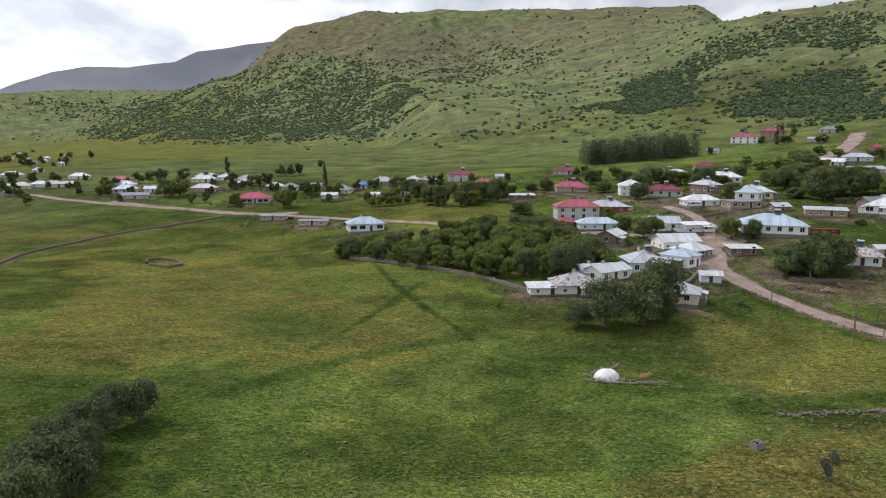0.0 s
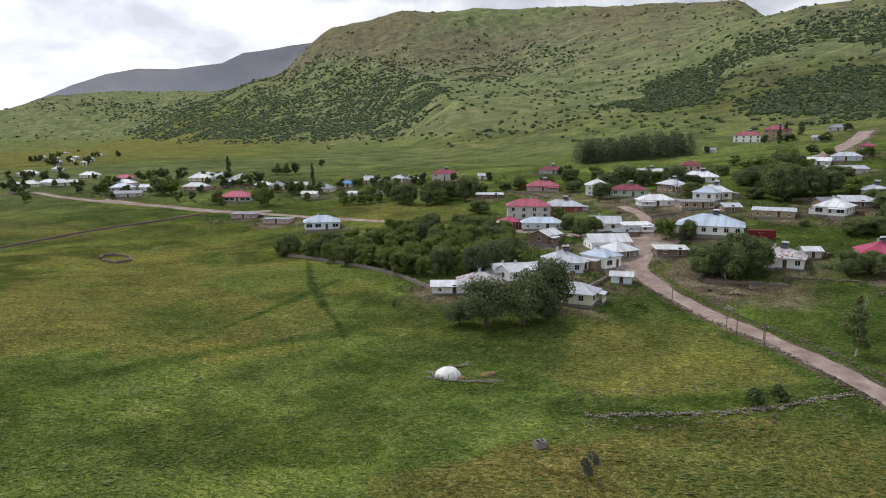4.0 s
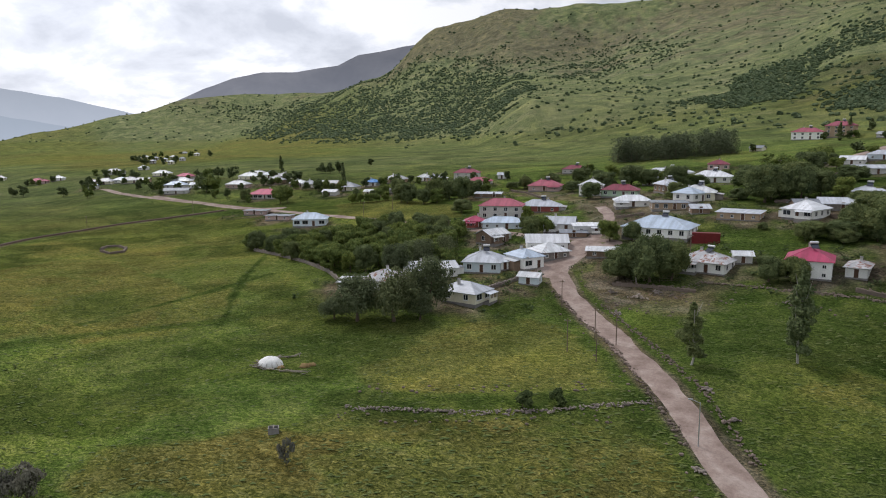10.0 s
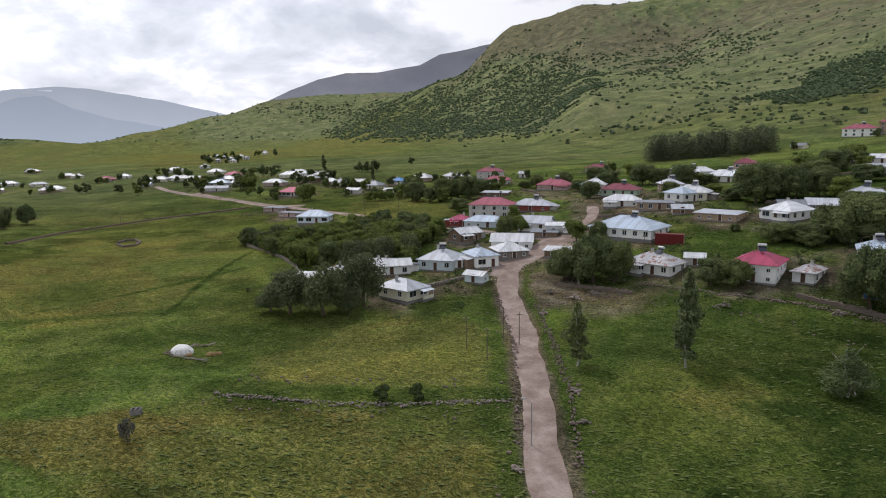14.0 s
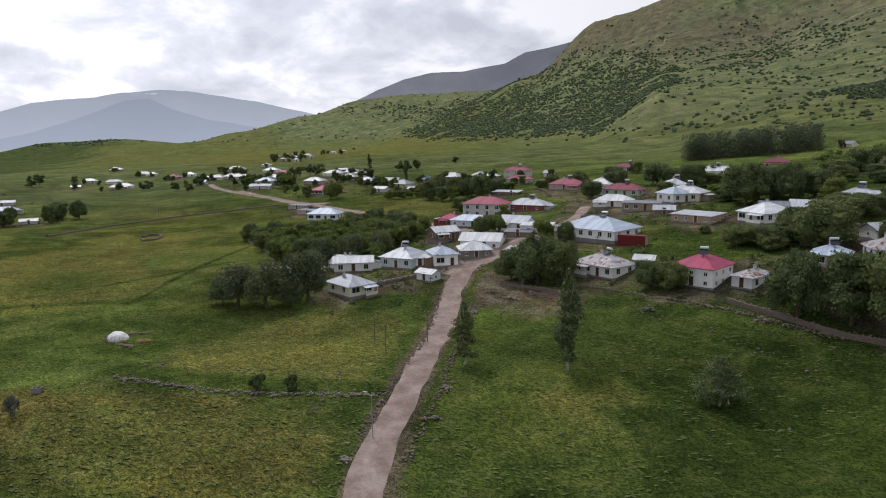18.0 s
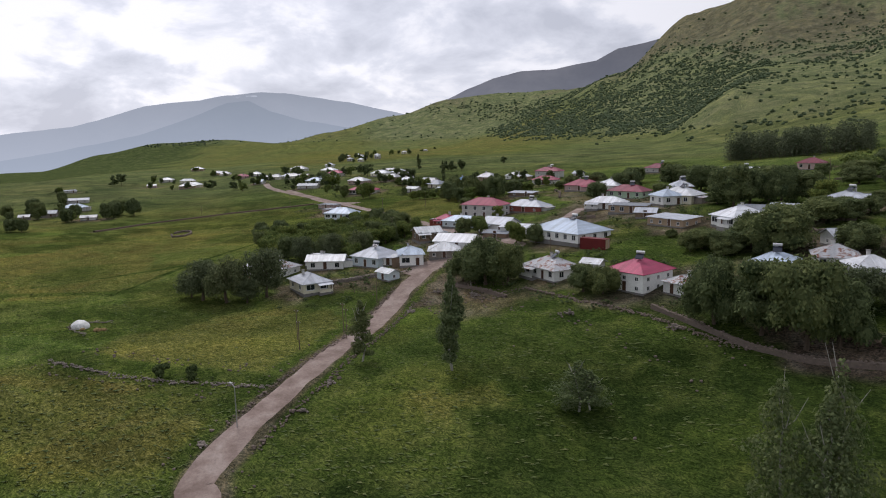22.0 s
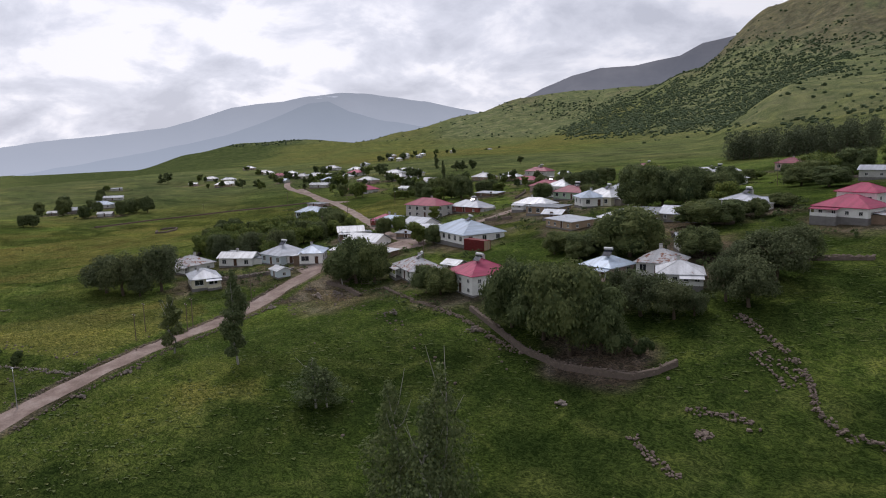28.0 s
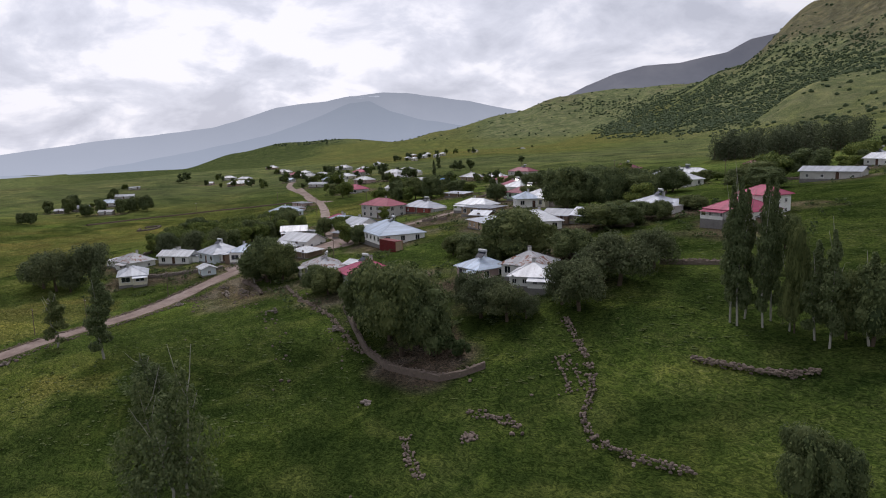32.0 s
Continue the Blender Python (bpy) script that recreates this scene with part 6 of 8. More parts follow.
tree("walnut", 114.0, 306.4, 10.9, 1.25)
tree("walnut", 138.4, 336.4, 5.2, 1.35)
tree("walnut", 134.2, 337.4, 4.7, 1.28)
tree("poplar", 213.9, 186.0, 19.7, 0.69)
tree("poplar", 215.2, 185.4, 20.4, 0.71)
tree("poplar", 215.2, 187.8, 18.5, 0.70)
tree("poplar", 218.4, 186.3, 20.7, 0.63)
tree("poplar", 218.7, 188.4, 19.8, 0.72)
tree("poplar", 227.7, 183.8, 14.8, 0.95)
tree("poplar", 221.8, 186.6, 11.5, 1.05)
tree("poplar", 225.5, 185.3, 13.0, 1.11)
tree("poplar", 231.6, 185.9, 11.7, 1.42)
tree("walnut", 222.6, 186.2, 16.0, 0.25)
tree("walnut", 231.9, 186.0, 11.3, 0.79)
tree("walnut", 228.7, 186.8, 9.7, 0.69)
tree("walnut", 209.5, 218.2, 6.9, 0.87)
distant_tree("poplar", -66.8, 394.1, 12.6)
distant_tree("poplar", -146.5, 474.3, 11.2, 1.60)
distant_tree("walnut", -104.1, 449.9, 8.4)
distant_tree("walnut", -97.8, 449.5, 8.4)
distant_tree("walnut", -93.7, 456.2, 8.4)
tree("orchard", -32.8, 318.7, 5.0)
tree("orchard", -28.5, 318.7, 5.0)
tree("orchard", -24.3, 317.7, 5.0)
tree("orchard", -20.8, 319.6, 5.0)
tree("orchard", -16.7, 321.0, 5.0)
distant_tree("walnut", -145.1, 372.7, 12.6)
distant_tree("orchard", -140.9, 372.0, 12.6)
distant_tree("walnut", -150.6, 376.7, 11.2)
distant_tree("orchard", -189.6, 393.0, 8.4)
tree("orchard", -75.5, 328.7, 9.8)
tree("orchard", -72.5, 330.9, 8.4)
distant_tree("walnut", -71.4, 367.7, 8.4)
distant_tree("orchard", -66.9, 367.9, 7.0)
distant_tree("orchard", -215.1, 357.5, 8.4)
distant_tree("orchard", -182.8, 434.6, 9.8)
distant_tree("walnut", -179.1, 443.0, 9.8)
distant_tree("walnut", -159.1, 427.7, 9.8)
distant_tree("walnut", -191.0, 437.4, 8.4)
distant_tree("walnut", -120.3, 396.5, 8.4)
distant_tree("walnut", -106.3, 404.4, 8.4)
distant_tree("walnut", -102.2, 408.2, 8.4)
tree("walnut", -18.1, 347.4, 8.4)
tree("walnut", -11.7, 326.6, 9.8)
tree("walnut", -6.1, 312.4, 9.8)
tree("walnut", -1.5, 306.4, 9.8)
distant_tree("walnut", -24.9, 364.6, 8.4)
distant_tree("walnut", -243.9, 439.7, 9.8)
distant_tree("walnut", -269.5, 459.4, 8.4)
distant_tree("walnut", -287.7, 464.6, 8.4)
distant_tree("walnut", -194.3, 413.6, 7.0)
distant_tree("walnut", -203.5, 389.0, 5.6)
tree("orchard", -128.0, 354.1, 5.6)
distant_tree("walnut", -121.3, 355.9, 5.6)
tree("walnut", 11.5, 307.3, 11.2)
tree("walnut", 24.5, 305.4, 11.2)
tree("walnut", 16.8, 313.2, 9.8)
tree("walnut", -238.7, 228.6, 11.2)
tree("walnut", -269.0, 240.4, 11.2)
tree("walnut", -229.0, 245.7, 8.4)
tree("walnut", -205.0, 228.1, 8.4)
tree("walnut", -201.7, 253.7, 9.8)
tree("walnut", -196.9, 246.5, 9.8)
tree("walnut", -208.5, 261.2, 9.8)
tree("walnut", -336.1, 291.3, 8.4)
distant_tree("walnut", -447.8, 402.3, 12.6)
distant_tree("walnut", -455.0, 398.9, 11.2)
distant_tree("walnut", -304.3, 393.0, 8.4)
distant_tree("walnut", -293.7, 390.8, 8.4)
distant_tree("walnut", -458.5, 443.1, 7.0)
distant_tree("walnut", -249.6, 377.0, 7.0)
tree("walnut", -265.6, 223.6, 8.4)
tree("walnut", -174.4, 186.5, 7.0)
tree("walnut", -170.4, 189.8, 7.0)
tree("walnut", -212.0, 260.8, 9.8)
tree("walnut", -194.4, 261.8, 11.2)
tree("willow", -41.9, 67.7, 8.4)
tree("willow", -40.4, 70.4, 7.7)
tree("willow", -44.4, 75.6, 7.3)
tree("willow", -43.4, 81.3, 7.6)
tree("willow", -43.8, 88.2, 7.0)
tree("willow", -41.9, 91.4, 6.4)
tree("willow", -40.1, 61.6, 8.4)
tree("willow", -41.5, 75.5, 7.0)
tree("bush", 75.5, 104.0, 3.0, 0.95)
tree("bush", 80.8, 106.6, 2.9, 0.90)
tree("greybush", 47.5, 80.4, 4.3, 0.55)
tree("greybush", 20.0, 66.9, 6.2, 0.81)
tree("greybush", 17.8, 65.9, 5.1, 0.72)
tree("thin", 144.6, 129.2, 7.7, 2.58)
tree("thin", 146.0, 130.3, 6.2, 2.38)
tree("thin", 174.2, 117.9, 16.2, 1.20)
tree("thin", 179.5, 120.2, 17.7, 1.07)
tree("thin", 178.4, 118.3, 15.0, 1.35)
tree("walnut", 235.1, 154.1, 8.6, 0.75)
tree("walnut", 237.3, 154.9, 7.4, 0.85)
tree("bush", 179.7, 162.5, 4.3, 0.88)
tree("bush", 182.6, 162.5, 3.7, 0.81)
tree("walnut", 162.5, 239.0, 5.2, 1.5)
tree("walnut", 168.0, 240.5, 4.6, 1.6)
tree("walnut", 173.5, 239.5, 5.0, 1.4)
distant_trees()
COPSE_LINE = [(91.9, 441.8), (110.7, 442.4), (135.1, 442.0), (159.0, 441.1)]

# ---- road, tracks, stone walls ----
road_line = [(112.2, 85.1), (106.5, 89.5), (101.4, 103.8), (95.8, 121.8), (86.5, 150.7), (79.2, 168.4), (75.6, 181.7), (74.2, 187.8), (76.6, 197.4), (78.7, 205.2)]
(ax, ay), (bx, by) = road_line[:2]
road_line.insert(0, (ax + (ax - bx) * 5, ay + (ay - by) * 5))
strip("road", road_line, 5.7, ROAD, "pinkish-grey gravel village road with worn edges", "road", 0.06, 1.2, 0.3)
upper_track = [(75.6, 193.9), (79.4, 207.5), (83.7, 216.6), (86.7, 231.1), (87.7, 244.5), (85.0, 264.4)]
strip("track", upper_track, 4.4, ROAD, "stony dirt track climbing through the village", "road", 0.07, 1.2, 0.35, 5)
lower_track = [(77.7, 204.1), (90.0, 210.1), (65.1, 221.6), (10.8, 257.2), (-61.8, 304.3), (-128.6, 339.4), (-172.7, 362.1)]
strip("track", lower_track, 4.2, ROAD, "pale dirt track across the meadow", "road", 0.08, 1.5, 0.3, 9)
strip("track", [(72.5, 180.3), (74.9, 191.1), (77.9, 202.0), (81.8, 211.9)], 9.5, ROAD, "wide trodden earth junction between the houses", "road", 0.05, 1.2, 0.4, 21)
west_track = [(-65.8, 313.7), (-89.9, 317.8), (-134.6, 341.4), (-183.4, 361.3), (-214.4, 380.1), (-237.7, 398.6)]
strip("track", west_track, 4.8, ROAD, "pale dirt track towards the far hamlet", "road", 0.1, 2.0, 0.3, 13)
hill_track = [(186.8, 350.5), (231.1, 403.7), (275.4, 466.9)]
strip("track", hill_track, 10.0, ROAD, "reddish earth track cut into the slope", "road", 0.1, 2.0, 0.3, 17)
dry_wall("tumbled dry-stone field wall in long grass", [(49.2, 97.4), (58.3, 98.1), (69.5, 99.8), (79.0, 103.6), (86.7, 108.0), (94.9, 111.7)], 0.45, 0.8, scatter=0.5, seed=3, size=0.6)
dry_wall("low stone wall beside the road", [(99.3, 98.8), (97.2, 107.2), (94.5, 116.1), (88.6, 137.5), (81.6, 155.3), (75.0, 171.0)], 0.4, 0.8, REDSTONES, scatter=0.5, seed=4, size=0.5, most=120)
dry_wall("broken stone wall along the road verge", [(108.1, 97.8), (105.6, 106.6), (103.0, 118.2), (99.8, 126.8), (95.1, 142.1), (87.0, 163.9)], 0.5, 0.8, REDSTONES, scatter=0.6, seed=5, size=0.6, most=120)
dry_wall("curved dry-stone garden wall below walnut trees", [(141.6, 170.7), (154.2, 164.2), (162.3, 160.0), (172.1, 156.9), (177.8, 156.6), (183.7, 156.8), (186.4, 159.0), (188.3, 161.8)], 1.1, 0.8, REDSTONES, seed=6, size=0.75)
dry_wall("winding tumbled stone wall across the meadow", [(191.5, 177.1), (197.2, 172.3), (203.1, 167.3), (205.9, 163.2), (208.1, 157.7), (211.1, 155.4), (214.9, 154.2), (218.6, 154.0), (224.6, 154.1)], 0.9, 0.9, REDSTONES, scatter=0.25, seed=7, size=0.75)
dry_wall("short stone wall under the poplars", [(213.8, 174.7), (218.5, 175.0), (222.8, 175.1), (225.9, 175.7), (228.8, 177.4)], 0.8, 0.8, REDSTONES, scatter=0.3, seed=8, size=0.75)
dry_wall("grey stone wall along the orchard edge", [(-29.1, 214.8), (-15.2, 205.0), (-0.4, 193.4), (10.5, 183.4), (21.6, 168.5)], 1.0, 0.6, seed=9, size=0.9)
dry_wall("stone kerb wall below the houses", [(109.3, 176.8), (121.0, 171.9), (130.7, 169.4), (141.7, 167.1), (153.4, 162.4), (162.7, 159.2)], 0.5, 0.7, REDSTONES, seed=10, scatter=0.4, size=0.7)
dry_wall("low stone terrace wall of the yard", [(54.6, 164.8), (58.5, 169.1), (63.2, 174.9), (67.7, 181.3)], 0.9, 0.6, seed=11)
dry_wall("tumbled stone footing in rank grass", [(193.4, 152.4), (196.3, 153.0), (199.0, 153.3), (201.8, 153.2)], 0.35, 1.0, REDSTONES, scatter=0.45, seed=70, most=44, size=0.8)
dry_wall("broken row of reddish stones in the grass", [(189.7, 144.5), (192.9, 142.3), (195.9, 140.7), (198.4, 139.3)], 0.35, 0.9, REDSTONES, scatter=0.45, seed=71, most=44, size=0.8)
dry_wall("spill of fallen stones beside a wall", [(197.0, 168.3), (200.7, 165.5), (204.2, 162.4)], 0.30, 3.2, REDSTONES, scatter=0.45, seed=72, most=44, size=0.8)
dry_wall("short line of stones in the grass", [(196.8, 149.0), (198.4, 148.0)], 0.30, 0.8, REDSTONES, scatter=0.45, seed=73, most=44, size=0.8)
FARM_BANK = [(-141.3, 209.3), (-147.5, 239.9), (-143.5, 260.4), (-131.1, 284.4), (-112.7, 300.4), (-99.1, 313.5)]
strip("earth_bank", FARM_BANK, 1.5, SOIL, "low brown earth bank across the pasture", "bank", 0.55, 1.6, 0.5, 23)
dry_wall("ruined low stone pen in the pasture", [(-96.2, 222.3), (-98.2, 228.1), (-94.2, 229.4), (-87.2, 224.8), (-83.0, 218.0), (-86.1, 214.7), (-93.4, 219.0)], 0.9, 0.9, REDSTONES, seed=31, most=40)
TARP_AT = (28.0, 114.3)
BOX_AT = (42.0, 87.9)
CONTAINER_L, CONTAINER_R = (110.6, 206.6), (118.0, 205.9)
boulder(193.9, 132.7, 0.8, REDSTONES, 82)
boulder(203.2, 152.2, 1.3, REDSTONES, 77)
boulder(197.9, 148.6, 1.6, REDSTONES, 20)
boulder(199.1, 159.3, 0.7, REDSTONES, 34)
boulder(188.6, 158.3, 1.2, REDSTONES, 54)
boulder(156.3, 146.6, 1.4, REDSTONES, 75)
boulder(147.9, 133.7, 1.0, REDSTONES, 97)
boulder(98.5, 93.6, 0.8, REDSTONES, 46)
boulder(98.2, 97.7, 1.2, REDSTONES, 31)
boulder(105.1, 107.8, 1.6, REDSTONES, 57)
boulder(124.8, 144.4, 0.9, REDSTONES, 61)
boulder(104.1, 119.8, 1.6, REDSTONES, 74)
boulder(106.2, 108.5, 1.2, REDSTONES, 74)
boulder(107.2, 98.1, 1.2, REDSTONES, 24)
boulder(100.0, 94.4, 0.9, REDSTONES, 75)
boulder(157.7, 147.2, 1.3, REDSTONES, 92)
boulder(176.4, 148.0, 1.2, REDSTONES, 89)
boulder(154.4, 126.3, 1.1, REDSTONES, 42)
boulder(218.7, 154.1, 0.8, REDSTONES, 20)
boulder(198.5, 148.3, 1.0, REDSTONES, 38)
boulder(202.1, 151.6, 1.5, REDSTONES, 90)
boulder(199.0, 159.2, 0.9, REDSTONES, 61)
boulder(100.2, 171.5, 1.3, REDSTONES, 34)
boulder(103.2, 168.1, 1.0, REDSTONES, 84)
boulder(86.0, 177.2, 0.8, REDSTONES, 12)
boulder(102.7, 169.7, 1.5, REDSTONES, 42)
pole(100.7, 100.5, 6.5, "galvanised street lamp beside the gravel road", 0.0, True)
pole(89.7, 137.2, 6.5)
pole(77.7, 160.8, 6.5)
pole(86.1, 127.5, 6.0)
pole(-112.5, 307.9, 7.0)
pole(-3.5, 290.2, 7.0)
pole(108.1, 276.2, 7.0)
pole(85.6, 140.6, 6.5)
pole(80.6, 132.1, 6.5)
pole(155.8, 314.2, 9.0)
pole(108.7, 191.7, 7.0)
pole(38.8, 214.7, 8.0)
pole(76.8, 374.3, 8.0)
pole(-143.4, 271.3, 6.0)
pole(-7.7, 265.0, 8.0)
DITCH = [(-22.7, 213.5), (-12.5, 178.9), (-3.1, 154.9), (1.9, 144.3), (5.4, 135.0)]
GREEN_STRIP = [(-40.3, 93.6), (-32.4, 105.0), (-27.0, 112.6), (-18.7, 120.8), (-9.0, 127.6), (5.3, 137.9), (14.5, 150.2), (20.8, 160.5)]
SIDE_STRIP = [(-24.2, 128.5), (-19.5, 142.1), (-13.6, 157.6), (-9.7, 170.1), (-5.8, 181.0)]
WET_LINE = [(148.6, 111.7), (150.7, 123.7), (152.6, 133.5), (156.7, 142.2)]
RIGHT_LINE = [(86.0, 177.2), (102.2, 171.6), (121.9, 166.5), (138.8, 163.7), (150.4, 156.3), (161.4, 150.7)]
WALL_STRIP = [(46.1, 100.3), (60.9, 101.2), (78.0, 106.7), (93.6, 113.8)]
YARD = [(89.4, 170.4), (104.7, 162.9), (112.1, 173.2)]
HAY_FIELD = [(58.7, 132.7), (84.4, 121.8)]
BROWN_FIELD = [(56.9, 83.0), (87.2, 92.5)]
GOLD_A = [(-75.9, 129.0), (-55.4, 116.9)]
GOLD_B = [(-48.1, 145.7), (-10.6, 133.4)]
GOLD_C = [(-71.9, 210.8), (-42.7, 193.0)]
DRY_R = [(113.5, 111.8), (127.8, 112.5)]
DRY_S = [(118.8, 116.7), (127.8, 124.1)]
DRY_T = [(218.8, 156.7), (219.5, 156.5)]
GARDEN_SOIL = [(173.6, 160.1), (179.2, 159.9)]
BLUE_AT = (156.0, 170.5)
UPPER_SOIL = [(84.2, 216.9), (86.8, 238.3), (81.6, 276.0), (67.1, 299.1), (54.3, 312.8)]
dry_wall("dark stone yard wall among the houses", [(141.1, 250.7), (149.2, 249.4)], 0.9, 0.7, REDSTONES, seed=40, most=90)
dry_wall("brown stone terrace wall behind the houses", [(164.4, 232.9), (171.1, 231.9)], 0.9, 0.7, REDSTONES, seed=41, most=90)
dry_wall("brown stone terrace wall behind the houses", [(160.4, 221.8), (166.5, 220.3)], 0.9, 0.7, REDSTONES, seed=42, most=90)
dry_wall("curving stone wall along a garden", [(42.9, 328.2), (51.5, 316.0), (60.2, 297.3)], 0.9, 0.7, REDSTONES, seed=43, most=90)
dry_wall("rubble retaining wall beside the track", [(90.3, 239.7), (99.3, 241.8)], 0.9, 0.7, REDSTONES, seed=44, most=90)
dry_wall("low stone wall of a yard", [(89.2, 176.1), (97.8, 174.8), (108.0, 170.8)], 0.9, 0.7, REDSTONES, seed=45, most=90)
dry_wall("long low stone wall across the pasture", [(155.8, 327.8), (174.2, 324.7), (184.2, 318.6)], 0.9, 0.7, REDSTONES, seed=46, most=90)
dry_wall("stone field edge below the red house", [(193.2, 203.8), (200.9, 206.2), (204.3, 207.2)], 0.9, 0.7, REDSTONES, seed=47, most=90)
THICKETS = [
    ([(-1587, 2543), (-1491, 2588), (-1366, 2543), (-1146, 2460), (-1105, 2554), (-907, 2515), (-685, 2377), (-483, 2010), (-322, 1817), (-197, 1725), (-49, 1416), (-22, 1176), (-72, 1075), (-119, 1114), (-196, 1091), (-222, 971), (-301, 976), (-391, 1071), (-557, 1405), (-747, 1681), (-1004, 2039), (-1221, 2411), (-1385, 2395), (-1481, 2365)], 0.66),
    ([(-487, 2031), (-247, 1912), (-122, 1836), (-6, 1874), (112, 1879), (226, 1631), (258, 1450), (235, 1315), (128, 1394), (-4, 1400), (-50, 1440), (-199, 1743), (-326, 1840)], 0.36),
    ([(171, 806), (229, 912), (301, 1010), (360, 1000), (402, 1010), (481, 997), (551, 898), (485, 787), (421, 868), (364, 893), (313, 868), (246, 741), (207, 749)], 0.7),
    ([(275, 668), (336, 762), (379, 777), (447, 729), (353, 571), (297, 604)], 0.6),
    ([(-1739, 2546), (-1551, 2581), (-1266, 2565), (-971, 2375), (-699, 2136), (-386, 1875), (-312, 1946), (-193, 1877), (-5, 1142), (13, 830), (-154, 1038), (-198, 936), (-333, 1016), (-1175, 2232), (-1264, 2402), (-1503, 2438)], 0.60),
    ([(-3662, 1837), (-3295, 1899), (-3224, 2103), (-3065, 2257), (-2985, 2449), (-2658, 2053), (-2231, 1600)], 0.9),
]
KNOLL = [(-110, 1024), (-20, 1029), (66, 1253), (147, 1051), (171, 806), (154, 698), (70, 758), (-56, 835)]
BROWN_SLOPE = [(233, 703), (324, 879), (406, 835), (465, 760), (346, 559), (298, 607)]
# where sunlight on the upper hill is painted into the ground cover
SUNLIT_SLOPE = [(-512, 2065), (-432, 2081), (-229, 2026), (177, 1951), (401, 1621), (533, 1492), (360, 1098), (259, 1107), (164, 1245), (18, 1384), (-198, 1737), (-328, 1851)]
PLOTS, RANK_SHADED = [], []
PLOTS.append(([(45.3, 116.2), (52.9, 132.5), (71.6, 151.4), (84.0, 143.8), (94.5, 116.3), (82.8, 111.0), (57.5, 102.5), (49.9, 104.5)], 0.60))
PLOTS.append(([(21.5, 79.1), (42.7, 87.7), (75.6, 100.8), (88.8, 96.6), (84.0, 87.6), (68.0, 79.3), (36.4, 71.1), (21.9, 70.4)], 0.80))
PLOTS.append(([(-100.2, 178.0), (-95.1, 218.9), (-74.6, 238.7), (-47.0, 221.7), (-43.5, 184.1), (-34.3, 132.3), (-29.6, 111.6)], 0.75))
PLOTS.append(([(-33.0, 132.6), (-27.3, 150.4), (-10.3, 167.5), (6.1, 141.4), (-11.0, 125.0)], 0.55))
PLOTS.append(([(104.5, 110.7), (118.7, 120.4), (128.2, 126.8), (133.9, 112.8), (126.8, 107.8), (111.5, 99.4)], 0.40))
PLOTS.append(([(126.3, 102.6), (136.3, 109.6), (138.2, 103.4), (128.6, 98.5)], 0.40))
PLOTS.append(([(157.8, 140.9), (172.8, 147.3), (174.2, 139.3), (160.0, 132.6)], 0.60))
PLOTS.append(([(50.4, 82.1), (65.5, 93.2), (83.4, 99.5), (82.3, 87.0), (77.5, 75.7), (73.1, 71.4)], 0.65))
PLOTS.append(([(-74.4, 148.5), (-95.3, 185.3), (-80.5, 208.1), (-21.1, 161.6), (-7.7, 129.9), (-14.0, 117.4)], 0.70))
PLOTS.append(([(113.0, 116.7), (129.0, 129.0), (133.1, 126.1), (126.9, 106.9), (110.1, 101.4)], 0.70))
PLOTS.append(([(209.4, 171.7), (217.6, 179.6), (223.5, 177.4), (225.1, 170.1), (217.0, 164.3)], 0.25))
PLOTS.append(([(-42.8, 318.7), (-12.7, 324.5), (22.0, 294.7), (31.5, 261.8), (6.5, 260.8), (-22.9, 274.3)], 0.60))
RANK_SHADED.append(([(25.8, 122.1), (30.9, 126.6), (40.8, 118.7), (44.2, 109.3), (35.4, 109.3)], 0.90))
RANK_SHADED.append(([(-72.1, 107.9), (-53.0, 113.9), (-32.6, 97.8), (-28.6, 72.0), (-47.0, 69.0)], 0.60))
RANK_SHADED.append(([(-28.1, 110.2), (-11.8, 120.9), (13.4, 130.8), (33.8, 131.4), (51.1, 98.2), (33.2, 91.5), (8.5, 96.3), (-12.5, 95.1)], 0.00))
RANK_SHADED.append(([(48.6, 99.6), (94.0, 112.9), (99.4, 104.7), (90.0, 99.6), (75.5, 101.9), (52.9, 93.6)], 0.75))
RANK_SHADED.append(([(139.3, 145.8), (160.7, 154.1), (180.1, 159.6), (185.1, 151.9), (187.2, 131.4), (167.8, 119.3), (149.2, 119.6)], 0.85))
RANK_SHADED.append(([(108.5, 91.8), (108.7, 123.7), (146.7, 104.5), (118.5, 86.0)], 0.55))
RANK_SHADED.append(([(179.4, 161.0), (204.2, 173.9), (209.8, 142.5), (189.4, 131.3)], 0.85))
# shade on this corner of the meadow put in as full lush cover
RANK_SHADED.append(([(204.6, 166.6), (216.3, 166.4), (225.1, 170.1), (229.1, 152.0), (207.6, 140.8)], 1.00))

RANK_SHADED.append(([(-50.8, 150.7), (-37.4, 158.3), (-23.5, 153.0), (-18.4, 134.1), (-27.0, 131.9), (-40.6, 137.0)], 0.45))
RANK_SHADED.append(([(-66.7, 100.3), (-60.5, 113.0), (-45.7, 111.7), (-36.5, 119.0), (-33.1, 107.5), (-39.9, 96.9), (-30.1, 71.6), (-47.0, 69.0)], 0.55))
RANK_SHADED.append(([(-68.6, 229.0), (-53.5, 229.1), (-44.9, 206.0), (-58.2, 205.0)], 0.5))
PLOTS.append(([(-89.9, 157.9), (-76.5, 175.9), (-49.4, 167.7), (-50.8, 150.7), (-41.6, 128.9), (-57.5, 116.7), (-70.2, 115.0), (-78.4, 129.1)], 0.75))
